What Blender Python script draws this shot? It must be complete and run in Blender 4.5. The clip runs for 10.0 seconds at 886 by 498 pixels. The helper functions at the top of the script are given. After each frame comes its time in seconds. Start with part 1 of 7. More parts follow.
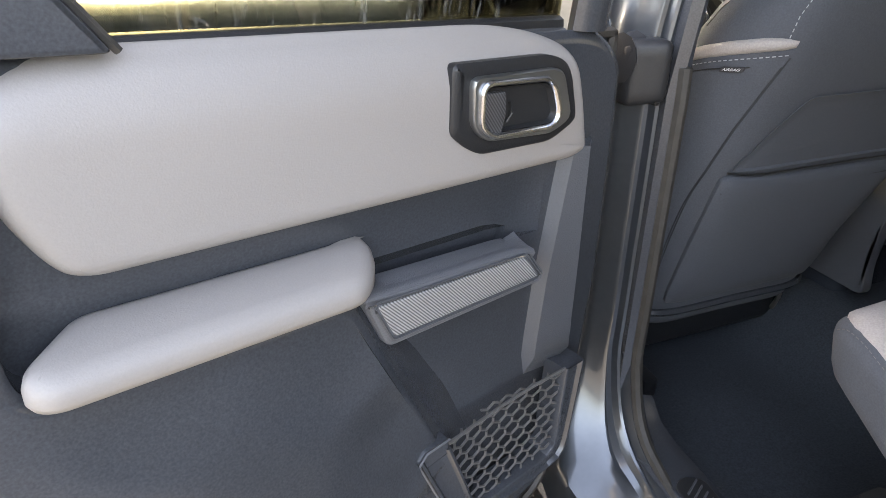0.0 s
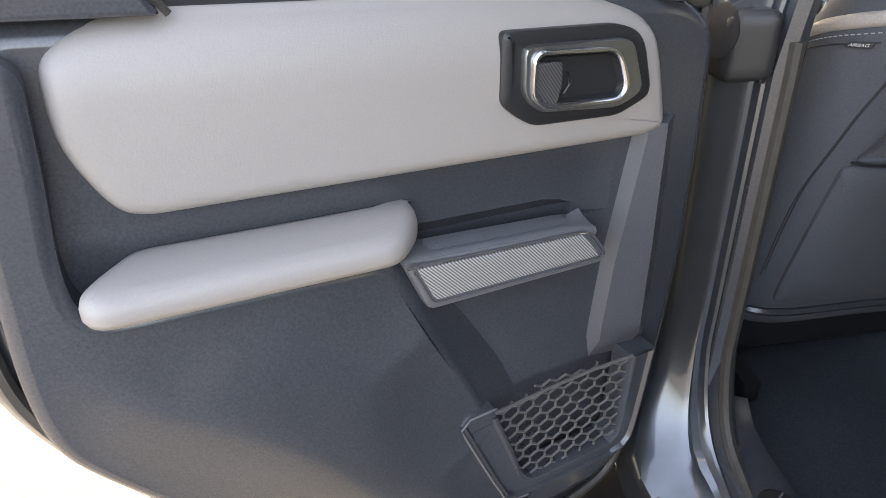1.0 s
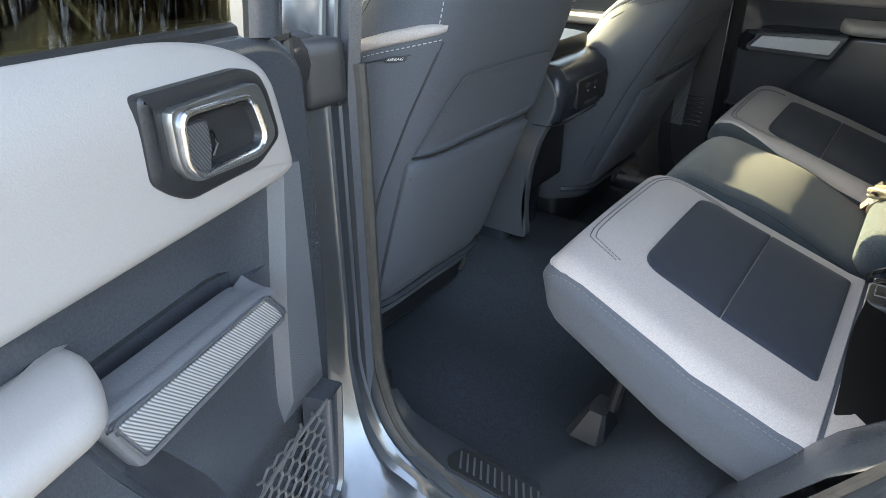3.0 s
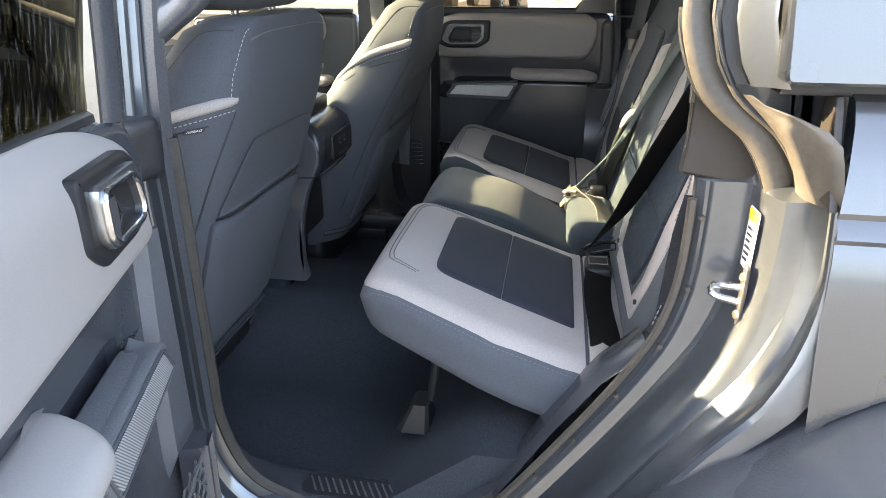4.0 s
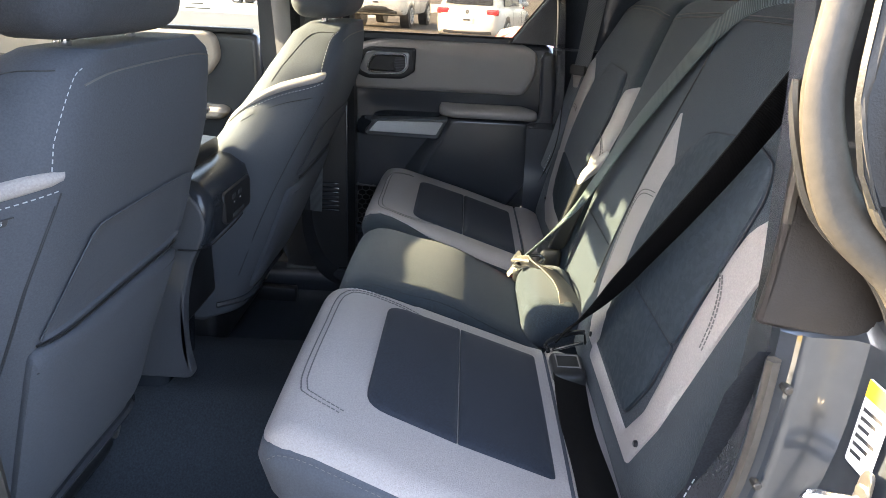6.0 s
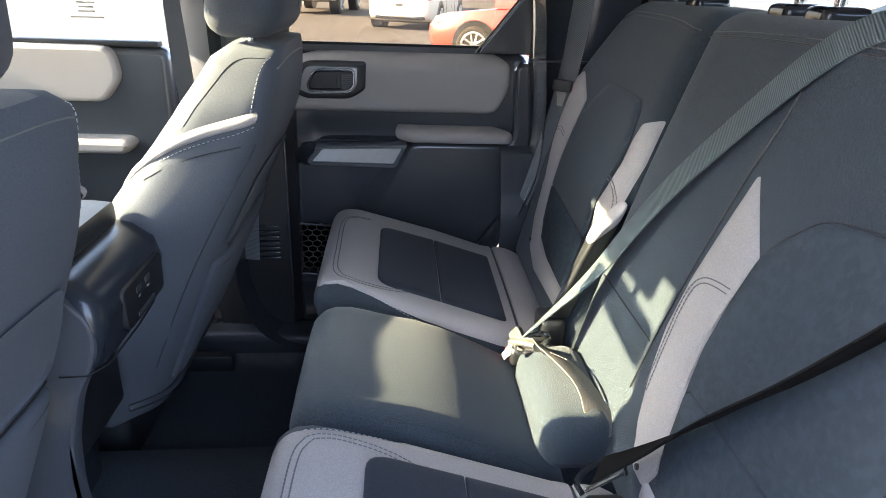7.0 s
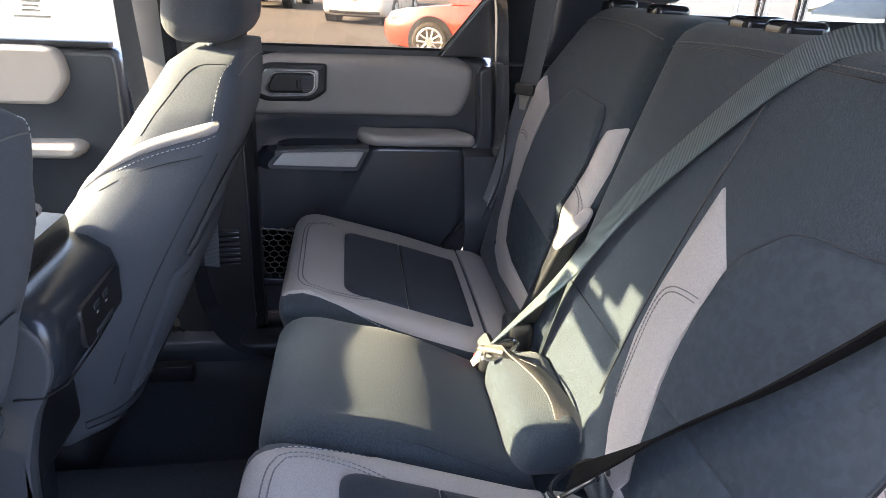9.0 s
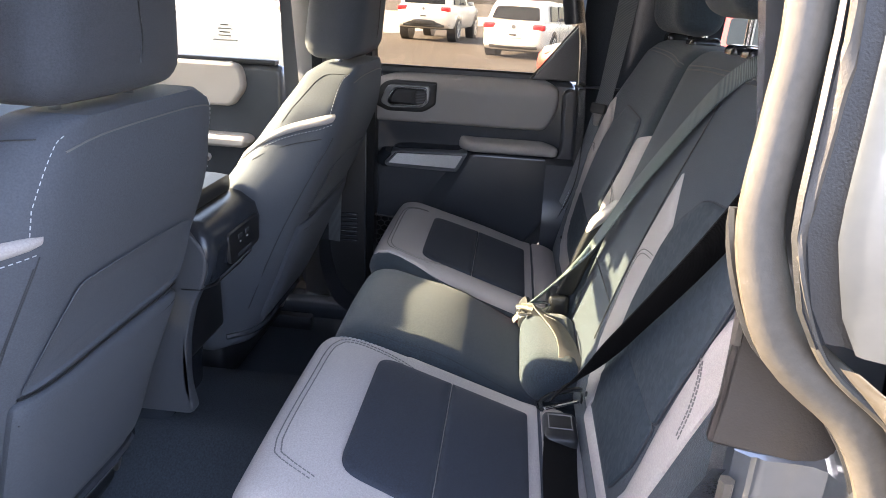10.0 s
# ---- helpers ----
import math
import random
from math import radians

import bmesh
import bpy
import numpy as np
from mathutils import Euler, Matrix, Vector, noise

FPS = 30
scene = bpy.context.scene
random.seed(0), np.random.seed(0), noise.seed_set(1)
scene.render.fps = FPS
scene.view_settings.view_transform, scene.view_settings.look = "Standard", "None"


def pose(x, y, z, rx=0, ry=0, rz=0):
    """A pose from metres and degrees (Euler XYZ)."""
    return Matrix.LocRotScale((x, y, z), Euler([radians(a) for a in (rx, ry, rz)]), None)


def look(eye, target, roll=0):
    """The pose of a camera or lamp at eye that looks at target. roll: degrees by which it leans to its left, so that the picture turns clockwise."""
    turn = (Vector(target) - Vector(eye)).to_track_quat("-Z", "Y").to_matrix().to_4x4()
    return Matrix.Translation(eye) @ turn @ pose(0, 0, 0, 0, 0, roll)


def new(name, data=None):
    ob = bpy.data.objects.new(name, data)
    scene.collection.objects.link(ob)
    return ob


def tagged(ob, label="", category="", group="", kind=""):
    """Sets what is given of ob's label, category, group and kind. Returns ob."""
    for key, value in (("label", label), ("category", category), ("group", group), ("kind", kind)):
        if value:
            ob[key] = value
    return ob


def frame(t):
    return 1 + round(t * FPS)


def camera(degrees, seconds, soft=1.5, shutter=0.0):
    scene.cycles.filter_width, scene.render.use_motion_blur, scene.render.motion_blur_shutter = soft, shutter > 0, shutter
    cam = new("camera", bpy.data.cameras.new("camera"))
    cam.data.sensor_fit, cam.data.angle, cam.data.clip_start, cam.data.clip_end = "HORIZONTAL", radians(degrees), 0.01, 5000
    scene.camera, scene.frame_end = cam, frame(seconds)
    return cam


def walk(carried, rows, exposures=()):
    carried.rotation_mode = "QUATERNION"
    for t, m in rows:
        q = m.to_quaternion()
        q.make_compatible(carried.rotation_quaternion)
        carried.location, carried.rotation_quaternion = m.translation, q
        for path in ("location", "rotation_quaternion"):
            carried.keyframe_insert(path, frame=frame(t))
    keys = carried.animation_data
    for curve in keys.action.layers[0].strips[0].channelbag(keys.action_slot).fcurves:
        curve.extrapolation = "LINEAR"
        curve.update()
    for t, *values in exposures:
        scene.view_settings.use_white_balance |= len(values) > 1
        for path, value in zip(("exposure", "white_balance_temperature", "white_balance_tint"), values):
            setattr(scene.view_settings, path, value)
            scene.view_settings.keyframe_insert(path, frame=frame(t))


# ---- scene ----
cam = camera(68.3, 10.0, 0.85)
PATH = [
    (0, (-1.204, -0.101, 1.267), (-0.579, 1.552, 0.332), 0.2),
    (0.5, (-1.146, -0.123, 1.273), (-0.837, 1.597, 0.3), -1.2),
    (1, (-1.121, -0.133, 1.261), (-0.931, 1.595, 0.274), -2.2),
    (1.5, (-1.116, -0.131, 1.256), (-0.909, 1.593, 0.263), -2.1),
    (2, (-1.124, -0.111, 1.251), (-0.821, 1.601, 0.263), -2.0),
    (2.5, (-1.16, -0.035, 1.259), (-0.283, 1.468, 0.273), -0.6),
    (3, (-1.223, 0.002, 1.26), (0.206, 1.041, 0.323), -0.0),
    (3.2, (-1.263, -0.009, 1.26), (0.311, 0.831, 0.357), -0.2),
    (4.5, (-1.447, 0.12, 1.309), (0.406, 0.25, 0.57), 1.3),
    (5, (-1.442, 0.151, 1.305), (0.422, 0.177, 0.58), 2.4),
    (5.5, (-1.303, 0.129, 1.294), (0.558, 0.176, 0.561), 2.9),
    (6.8, (-0.84, 0.177, 1.325), (1.003, 0.107, 0.553), 1.7),
    (7, (-0.79, 0.198, 1.333), (1.049, 0.054, 0.559), 2.1),
    (7.5, (-0.713, 0.253, 1.344), (1.105, -0.054, 0.57), 4.0),
    (8, (-0.694, 0.259, 1.345), (1.115, -0.097, 0.57), 3.6),
    (8.5, (-0.706, 0.255, 1.346), (1.105, -0.09, 0.571), 3.4),
    (9, (-0.776, 0.213, 1.348), (1.044, -0.06, 0.566), 2.9),
    (9.5, (-0.93, 0.127, 1.353), (0.92, 0.095, 0.594), 2.1),
    (10, (-1.069, 0.068, 1.358), (0.792, 0.234, 0.645), 3.1),
]
# stops, white balance: the camera opens up for the shaded door and closes down a little for the sunlit pillar
EXPOSURES = [(0, 3.94, 7120, 16), (2.0, 3.87, 6960, 14), (2.5, 3.98, 6540, 10), (3.1, 4.33, 6300, 8), (4.5, 4.06, 6220, 14), (5.5, 4.03, 6080, 14), (7, 4.50, 5600, 16), (8, 4.40, 5680, 19), (9, 4.43, 5700, 20), (9.5, 4.43, 5680, 19), (10, 4.35, 5850, 20)]
walk(cam, [(t, look(eye, target, roll)) for t, eye, target, roll in PATH], EXPOSURES)

# ---- light ----
SUN_AZ, SUN_EL = radians(0.5), radians(24.5)     # left of straight ahead; above the horizon
to_sun = Vector((-math.sin(SUN_AZ) * math.cos(SUN_EL), math.cos(SUN_AZ) * math.cos(SUN_EL), math.sin(SUN_EL)))
world = bpy.data.worlds.new("world")
scene.world = world
world.use_nodes = True
wn = world.node_tree.nodes
sky = wn.new("ShaderNodeTexSky")
sky.sky_type, sky.sun_disc = "NISHITA", False
sky.sun_elevation, sky.sun_rotation = SUN_EL, -SUN_AZ
sky.dust_density, sky.ozone_density = 4.0, 0.6
soften = wn.new("ShaderNodeHueSaturation")
soften.inputs["Saturation"].default_value = 0.68
wn["Background"].inputs["Strength"].default_value = 0.115
world.node_tree.links.new(sky.outputs["Color"], soften.inputs["Color"])
world.node_tree.links.new(soften.outputs["Color"], wn["Background"].inputs["Color"])
sun_data = bpy.data.lights.new("sun", "SUN")
sun_data.energy, sun_data.angle, sun_data.color = 3.0, radians(0.5), (1.0, 0.765, 0.42)
sun = new("sun", sun_data)
sun.matrix_world = look((0, 0, 0), -to_sun)

# ---- mesh tools ----
Z = Vector((0, 0, 1))
from mathutils import geometry


def mesh_of(name, bm, mat, angle=38):
    bmesh.ops.remove_doubles(bm, verts=bm.verts, dist=1e-6)
    bmesh.ops.recalc_face_normals(bm, faces=bm.faces)
    me = bpy.data.meshes.new(name)
    bm.to_mesh(me)
    bm.free()
    me.materials.append(mat)
    for p in me.polygons:
        p.use_smooth = True
    me.set_sharp_from_angle(angle=radians(angle))
    return me


def thing(name, label, category, at=(0, 0, 0), group="", kind=""):
    ob = new(name)
    ob.location = at
    ob.empty_display_size = 0.05
    return tagged(ob, label, category, group, kind)


def part(name, bm, mat, parent, label="", angle=38):
    """One mesh object, its points in world places, under a thing or a part of it."""
    ob = new(name, mesh_of(name, bm, mat, angle))
    ob.parent = parent
    if parent.data is None:
        ob.matrix_parent_inverse = Matrix.Translation(-parent.location)
    return tagged(ob, label)


def single(name, bm, mat, label, category, group="", kind="", angle=38):
    return tagged(new(name, mesh_of(name, bm, mat, angle)), label, category, group, kind)


def spline(pts, step=0.02, closed=False):
    """Catmull-Rom through the points, at about even steps."""
    p = [Vector(q) for q in pts]
    n, out = len(p), []
    for i in range(n if closed else n - 1):
        if closed:
            a, b, c, d = p[i - 1], p[i], p[(i + 1) % n], p[(i + 2) % n]
        else:
            b, c = p[i], p[i + 1]
            a = p[i - 1] if i else b * 2 - c
            d = p[i + 2] if i + 2 < n else c * 2 - b
        k = max(1, int((c - b).length / step))
        for j in range(k):
            t = j / k
            out.append(0.5 * (2 * b + (c - a) * t + (2 * a - 5 * b + 4 * c - d) * t * t + (3 * b - a - 3 * c + d) * t ** 3))
    if not closed:
        out.append(p[-1])
    return out


def rounded(pts, r=0.01, n=4):
    """A polygon with its corners rounded; r may be a list."""
    p, out = [Vector(q) for q in pts], []
    for i, b in enumerate(p):
        a, c = p[i - 1], p[(i + 1) % len(p)]
        rad = r[i] if isinstance(r, (list, tuple)) else r
        u, v = a - b, c - b
        s, e = b + u.normalized() * min(rad, 0.48 * u.length), b + v.normalized() * min(rad, 0.48 * v.length)
        for j in range(n + 1):
            t = j / n
            out.append(s * (1 - t) ** 2 + b * (2 * t * (1 - t)) + e * t * t)
    return out


def dense(pts, step):
    out = []
    for i, a in enumerate(pts):
        b = pts[(i + 1) % len(pts)]
        k = max(1, int((b - a).length / step))
        out += [a.lerp(b, j / k) for j in range(k)]
    return out


def area2(p):
    return sum(p[i - 1].x * p[i].y - p[i].x * p[i - 1].y for i in range(len(p)))


def inset(p, d):
    """The flat outline moved inwards by d."""
    s = 1 if area2(p) > 0 else -1
    out = []
    for i, b in enumerate(p):
        u, v = (b - p[i - 1]).normalized(), (p[(i + 1) % len(p)] - b).normalized()
        m = Vector((-(u + v).y, (u + v).x)) * s
        if m.length < 1e-6:
            m = Vector((-v.y, v.x)) * s
        m.normalize()
        c = max(0.5, m.dot(Vector((-v.y, v.x)) * s))
        out.append(b + m * (d / c))
    return out


def pillow(outline, place, prof, back=False, bm=None):
    """A cushion over a flat outline: rings (inset, height), closed by a face. place(a, b, h) gives the point."""
    bm = bm or bmesh.new()
    p = [Vector((q[0], q[1])) for q in outline]
    rings = []
    for d, h in prof:
        rings.append([bm.verts.new(place(q.x, q.y, h)) for q in (inset(p, d) if d else p)])
    for r, s in zip(rings, rings[1:]):
        for i in range(len(r)):
            bm.faces.new((r[i - 1], r[i], s[i], s[i - 1]))
    # a flat rim keeps the shading of the closing face even
    e = prof[-1][0] + (0.0012 if len(prof) > 2 else 0.0)
    if e > prof[-1][0]:
        rim = [bm.verts.new(place(q.x, q.y, prof[-1][1])) for q in inset(p, e)]
        for i in range(len(rim)):
            bm.faces.new((rings[-1][i - 1], rings[-1][i], rim[i], rim[i - 1]))
        rings.append(rim)
    caps = [bm.faces.new(rings[-1])]
    if back:
        caps.append(bm.faces.new(rings[0]))
    bmesh.ops.triangulate(bm, faces=caps, ngon_method="EAR_CLIP")
    return bm


def patch(outline, place, rows, bm=None):
    """A puffed panel that follows a curved surface: rows of (share of the way to the middle, height)."""
    bm = bm or bmesh.new()
    p = [Vector((q[0], q[1])) for q in outline]
    c = sum(p, Vector((0, 0))) / len(p)
    rings = [[bm.verts.new(place(*(q.lerp(c, f)), h)) for q in p] for f, h in rows]
    for r, s in zip(rings, rings[1:]):
        for i in range(len(r)):
            bm.faces.new((r[i - 1], r[i], s[i], s[i - 1]))
    m = bm.verts.new(place(*c, rows[-1][1]))
    for i in range(len(p)):
        bm.faces.new((rings[-1][i - 1], rings[-1][i], m))
    return bm


def sheet(outline, place, h=0.0045, step=0.012, bm=None):
    """A thin sewn panel that follows a curved surface closely, whatever its outline."""
    bm = bm or bmesh.new()
    p = [Vector((q[0], q[1])) for q in outline]
    if area2(p) < 0:
        p.reverse()
    inner = inset(p, 0.002)
    pts, n = list(inner), len(inner)
    x0, x1 = min(q.x for q in p), max(q.x for q in p)
    y0, y1 = min(q.y for q in p), max(q.y for q in p)
    for i in range(1, int((x1 - x0) / step)):
        for j in range(1, int((y1 - y0) / step)):
            q = Vector((x0 + i * step, y0 + j * step))
            if min((q - w).length for w in inner) > step * 0.5:
                pts.append(q)
    flat_v, _, flat_f = geometry.delaunay_2d_cdt(pts, [(i, (i + 1) % n) for i in range(n)], [list(range(n))], 2, 1e-6)[:3]
    near = lambda q: min((q - w).length for w in inner) < 0.0004
    top = [bm.verts.new(place(q.x, q.y, h * 0.6 if near(q) else h)) for q in flat_v]
    for f in flat_f:
        bm.faces.new([top[i] for i in f])
    low = [bm.verts.new(place(q.x, q.y, -0.004)) for q in p]
    high = [bm.verts.new(place(q.x, q.y, h * 0.6)) for q in inner]
    for i in range(n):
        bm.faces.new((low[i - 1], low[i], high[i], high[i - 1]))
    return bm


def cushion(outline, place, prof, shares, bm=None):
    """Rings (inset, height) in from the outline, then rings drawn in to the middle, all on the curved place()."""
    bm = bm or bmesh.new()
    p = [Vector((q[0], q[1])) for q in outline]
    flat = [(inset(p, d) if d else p, h) for d, h in prof]
    last, top = flat[-1]
    mid = sum(last, Vector((0, 0))) / len(last)
    flat += [([q.lerp(mid, f) for q in last], top) for f in shares]
    rings = [[bm.verts.new(place(q.x, q.y, h)) for q in row] for row, h in flat]
    for r, s in zip(rings, rings[1:]):
        for i in range(len(r)):
            bm.faces.new((r[i - 1], r[i], s[i], s[i - 1]))
    m = bm.verts.new(place(mid.x, mid.y, top))
    for i in range(len(p)):
        bm.faces.new((rings[-1][i - 1], rings[-1][i], m))
    return bm


PUFF = [(0, -0.003), (0.015, 0.0015), (0.05, 0.004), (0.15, 0.0055), (0.3, 0.006), (0.5, 0.006), (0.75, 0.006)]


def loft(rings, cap=True, bm=None, closed=True):
    bm = bm or bmesh.new()
    vs = [[bm.verts.new(q) for q in r] for r in rings]
    n = len(vs[0])
    for r, s in zip(vs, vs[1:]):
        for i in range(0 if closed else 1, n):
            bm.faces.new((r[i - 1], r[i], s[i], s[i - 1]))
    if cap:
        for r in (vs[0], vs[-1]):
            bmesh.ops.triangulate(bm, faces=[bm.faces.new(r)])
    return bm


def tube(path, r, n=8, closed=False, flat=1.0, up=Z, bm=None):
    """A round or flattened rod along the points; r may be a list."""
    p = [Vector(q) for q in path]
    rings = []
    for i, q in enumerate(p):
        a = p[i - 1] if i or closed else q
        b = p[(i + 1) % len(p)] if i + 1 < len(p) or closed else q
        t = (b - a).normalized()
        s = t.cross(up)
        if s.length < 0.05:
            s = t.cross(Vector((1, 0, 0)))
        s.normalize()
        w = s.cross(t)
        rad = r[i] if isinstance(r, (list, tuple)) else r
        rings.append([q + s * (rad * math.cos(k * math.tau / n)) + w * (rad * flat * math.sin(k * math.tau / n)) for k in range(n)])
    if closed:
        return loft(rings + [rings[0]], cap=False, bm=bm)
    return loft(rings, bm=bm)


def ribbon(path, across, width, thick=0.0016, bm=None):
    """A strap: across gives its width's direction at each point."""
    p, rings = [Vector(q) for q in path], []
    for i, q in enumerate(p):
        t = (p[min(i + 1, len(p) - 1)] - p[max(i - 1, 0)]).normalized()
        s = Vector(across[i])
        s = (s - t * s.dot(t)).normalized()
        w = s.cross(t).normalized()
        wd = width[i] if isinstance(width, (list, tuple)) else width
        h = wd / 2
        rings.append([q + s * a + w * b for a, b in ((-h, -thick / 2), (-h * 0.9, -thick), (h * 0.9, -thick), (h, -thick / 2), (h, thick / 2), (h * 0.9, thick), (-h * 0.9, thick), (-h, thick / 2))])
    return loft(rings, bm=bm)


def blend_dirs(dirs, n):
    out = []
    for i in range(n):
        f = i / (n - 1) * (len(dirs) - 1)
        k = min(int(f), len(dirs) - 2)
        out.append(Vector(dirs[k]).lerp(Vector(dirs[k + 1]), f - k))
    return out


def round_box(size, r, cuts=8, warp=None, at=(0, 0, 0), bm=None):
    """A box with rounded edges, its points passed through warp."""
    bm2 = bmesh.new()
    bmesh.ops.create_cube(bm2, size=1)
    if cuts:
        bmesh.ops.subdivide_edges(bm2, edges=bm2.edges, cuts=cuts, use_grid_fill=True)
    h = [s / 2 for s in size]
    rr = [min(r, 0.999 * v) for v in h]
    for v in bm2.verts:
        p = []
        for k in range(3):
            # gather the cuts near the edges, where the rounding needs them
            c = v.co[k] * 2
            c = math.copysign(abs(c) ** 0.75, c)
            p.append(c * h[k])
        core = [max(-(h[k] - rr[k]), min(h[k] - rr[k], p[k])) for k in range(3)]
        d = Vector([(p[k] - core[k]) / rr[k] for k in range(3)])
        if d.length > 1e-9:
            m = max(abs(d.x), abs(d.y), abs(d.z))
            d = d * (m / d.length)
        q = Vector([core[k] + d[k] * rr[k] for k in range(3)])
        v.co = (warp(q) if warp else q) + Vector(at)
    if bm is None:
        return bm2
    me = bpy.data.meshes.new("tmp")
    bm2.to_mesh(me)
    bm2.free()
    bm.from_mesh(me)
    bpy.data.meshes.remove(me)
    return bm


def box(lo, hi, bevel=0.004, seg=2, bm=None, m=None):
    """A bevelled block between two corners."""
    bm2 = bmesh.new()
    bmesh.ops.create_cube(bm2, size=1)
    lo, hi = Vector(lo), Vector(hi)
    for v in bm2.verts:
        v.co = Vector([lo[k] + (hi[k] - lo[k]) * (v.co[k] + 0.5) for k in range(3)])
    if bevel:
        bmesh.ops.bevel(bm2, geom=list(bm2.edges), offset=bevel, segments=seg, affect="EDGES", profile=0.5)
    if m is not None:
        bmesh.ops.transform(bm2, matrix=m, verts=bm2.verts)
    if bm is None:
        return bm2
    me = bpy.data.meshes.new("tmp")
    bm2.to_mesh(me)
    bm2.free()
    bm.from_mesh(me)
    bpy.data.meshes.remove(me)
    return bm


def prism(outline, place, h0, h1, bevel=0.003, bm=None):
    """A plate over a flat outline from height h0 to h1, its rims eased."""
    b = min(bevel, abs(h1 - h0) * 0.45)
    s = 1 if h1 > h0 else -1
    return pillow(outline, place, [(b, h0), (0, h0 + s * b), (0, h1 - s * b), (b * 0.3, h1 - s * b * 0.3), (b, h1)], back=True, bm=bm)


def cyl(a, b, r, n=16, r2=None, bm=None):
    a, b = Vector(a), Vector(b)
    e = min(0.002, r * 0.3)
    t = (b - a).normalized()
    r2 = r if r2 is None else r2
    s = t.cross(Z if abs(t.z) < 0.9 else Vector((1, 0, 0))).normalized()
    w = s.cross(t)
    rings = [[q + (s * math.cos(k * math.tau / n) + w * math.sin(k * math.tau / n)) * rad for k in range(n)]
             for q, rad in ((a, r - e), (a + t * e, r), (b - t * e, r2), (b, r2 - e))]
    return loft(rings, bm=bm)


def carve(ob, cutter_bm):
    """Cuts a closed shape out of a mesh object."""
    cut = new("cutter", mesh_of("cutter", cutter_bm, ob.data.materials[0]))
    cut.matrix_world = Matrix.Identity(4)
    md = ob.modifiers.new("cut", "BOOLEAN")
    md.object, md.operation, md.solver = cut, "DIFFERENCE", "EXACT"
    bpy.context.view_layer.update()
    me = bpy.data.meshes.new_from_object(ob.evaluated_get(bpy.context.evaluated_depsgraph_get()))
    ob.modifiers.clear()
    ob.data = me
    me.set_sharp_from_angle(angle=radians(38))
    bpy.data.objects.remove(cut)


def dashes(path, length=0.005, gap=0.0035, r=0.0007, bm=None):
    """A line of stitches along the points."""
    bm = bm or bmesh.new()
    p = [Vector(q) for q in path]
    along, seg = [0.0], 0
    for a, b in zip(p, p[1:]):
        along.append(along[-1] + (b - a).length)

    def at(s):
        for i in range(len(p) - 1):
            if along[i + 1] >= s:
                return p[i].lerp(p[i + 1], (s - along[i]) / max(1e-9, along[i + 1] - along[i]))
        return p[-1]
    s = 0.0
    while s + length < along[-1]:
        a, b = at(s), at(s + length)
        t = (b - a).normalized()
        u = t.cross(Z)
        u = u.normalized() if u.length > 0.05 else Vector((1, 0, 0))
        w = u.cross(t)
        loft([[q + u * (r * c) + w * (r * d) for c, d in ((1, 0), (0, 1), (-1, 0), (0, -1))] for q in (a, b)], bm=bm)
        s += length + gap
    return bm


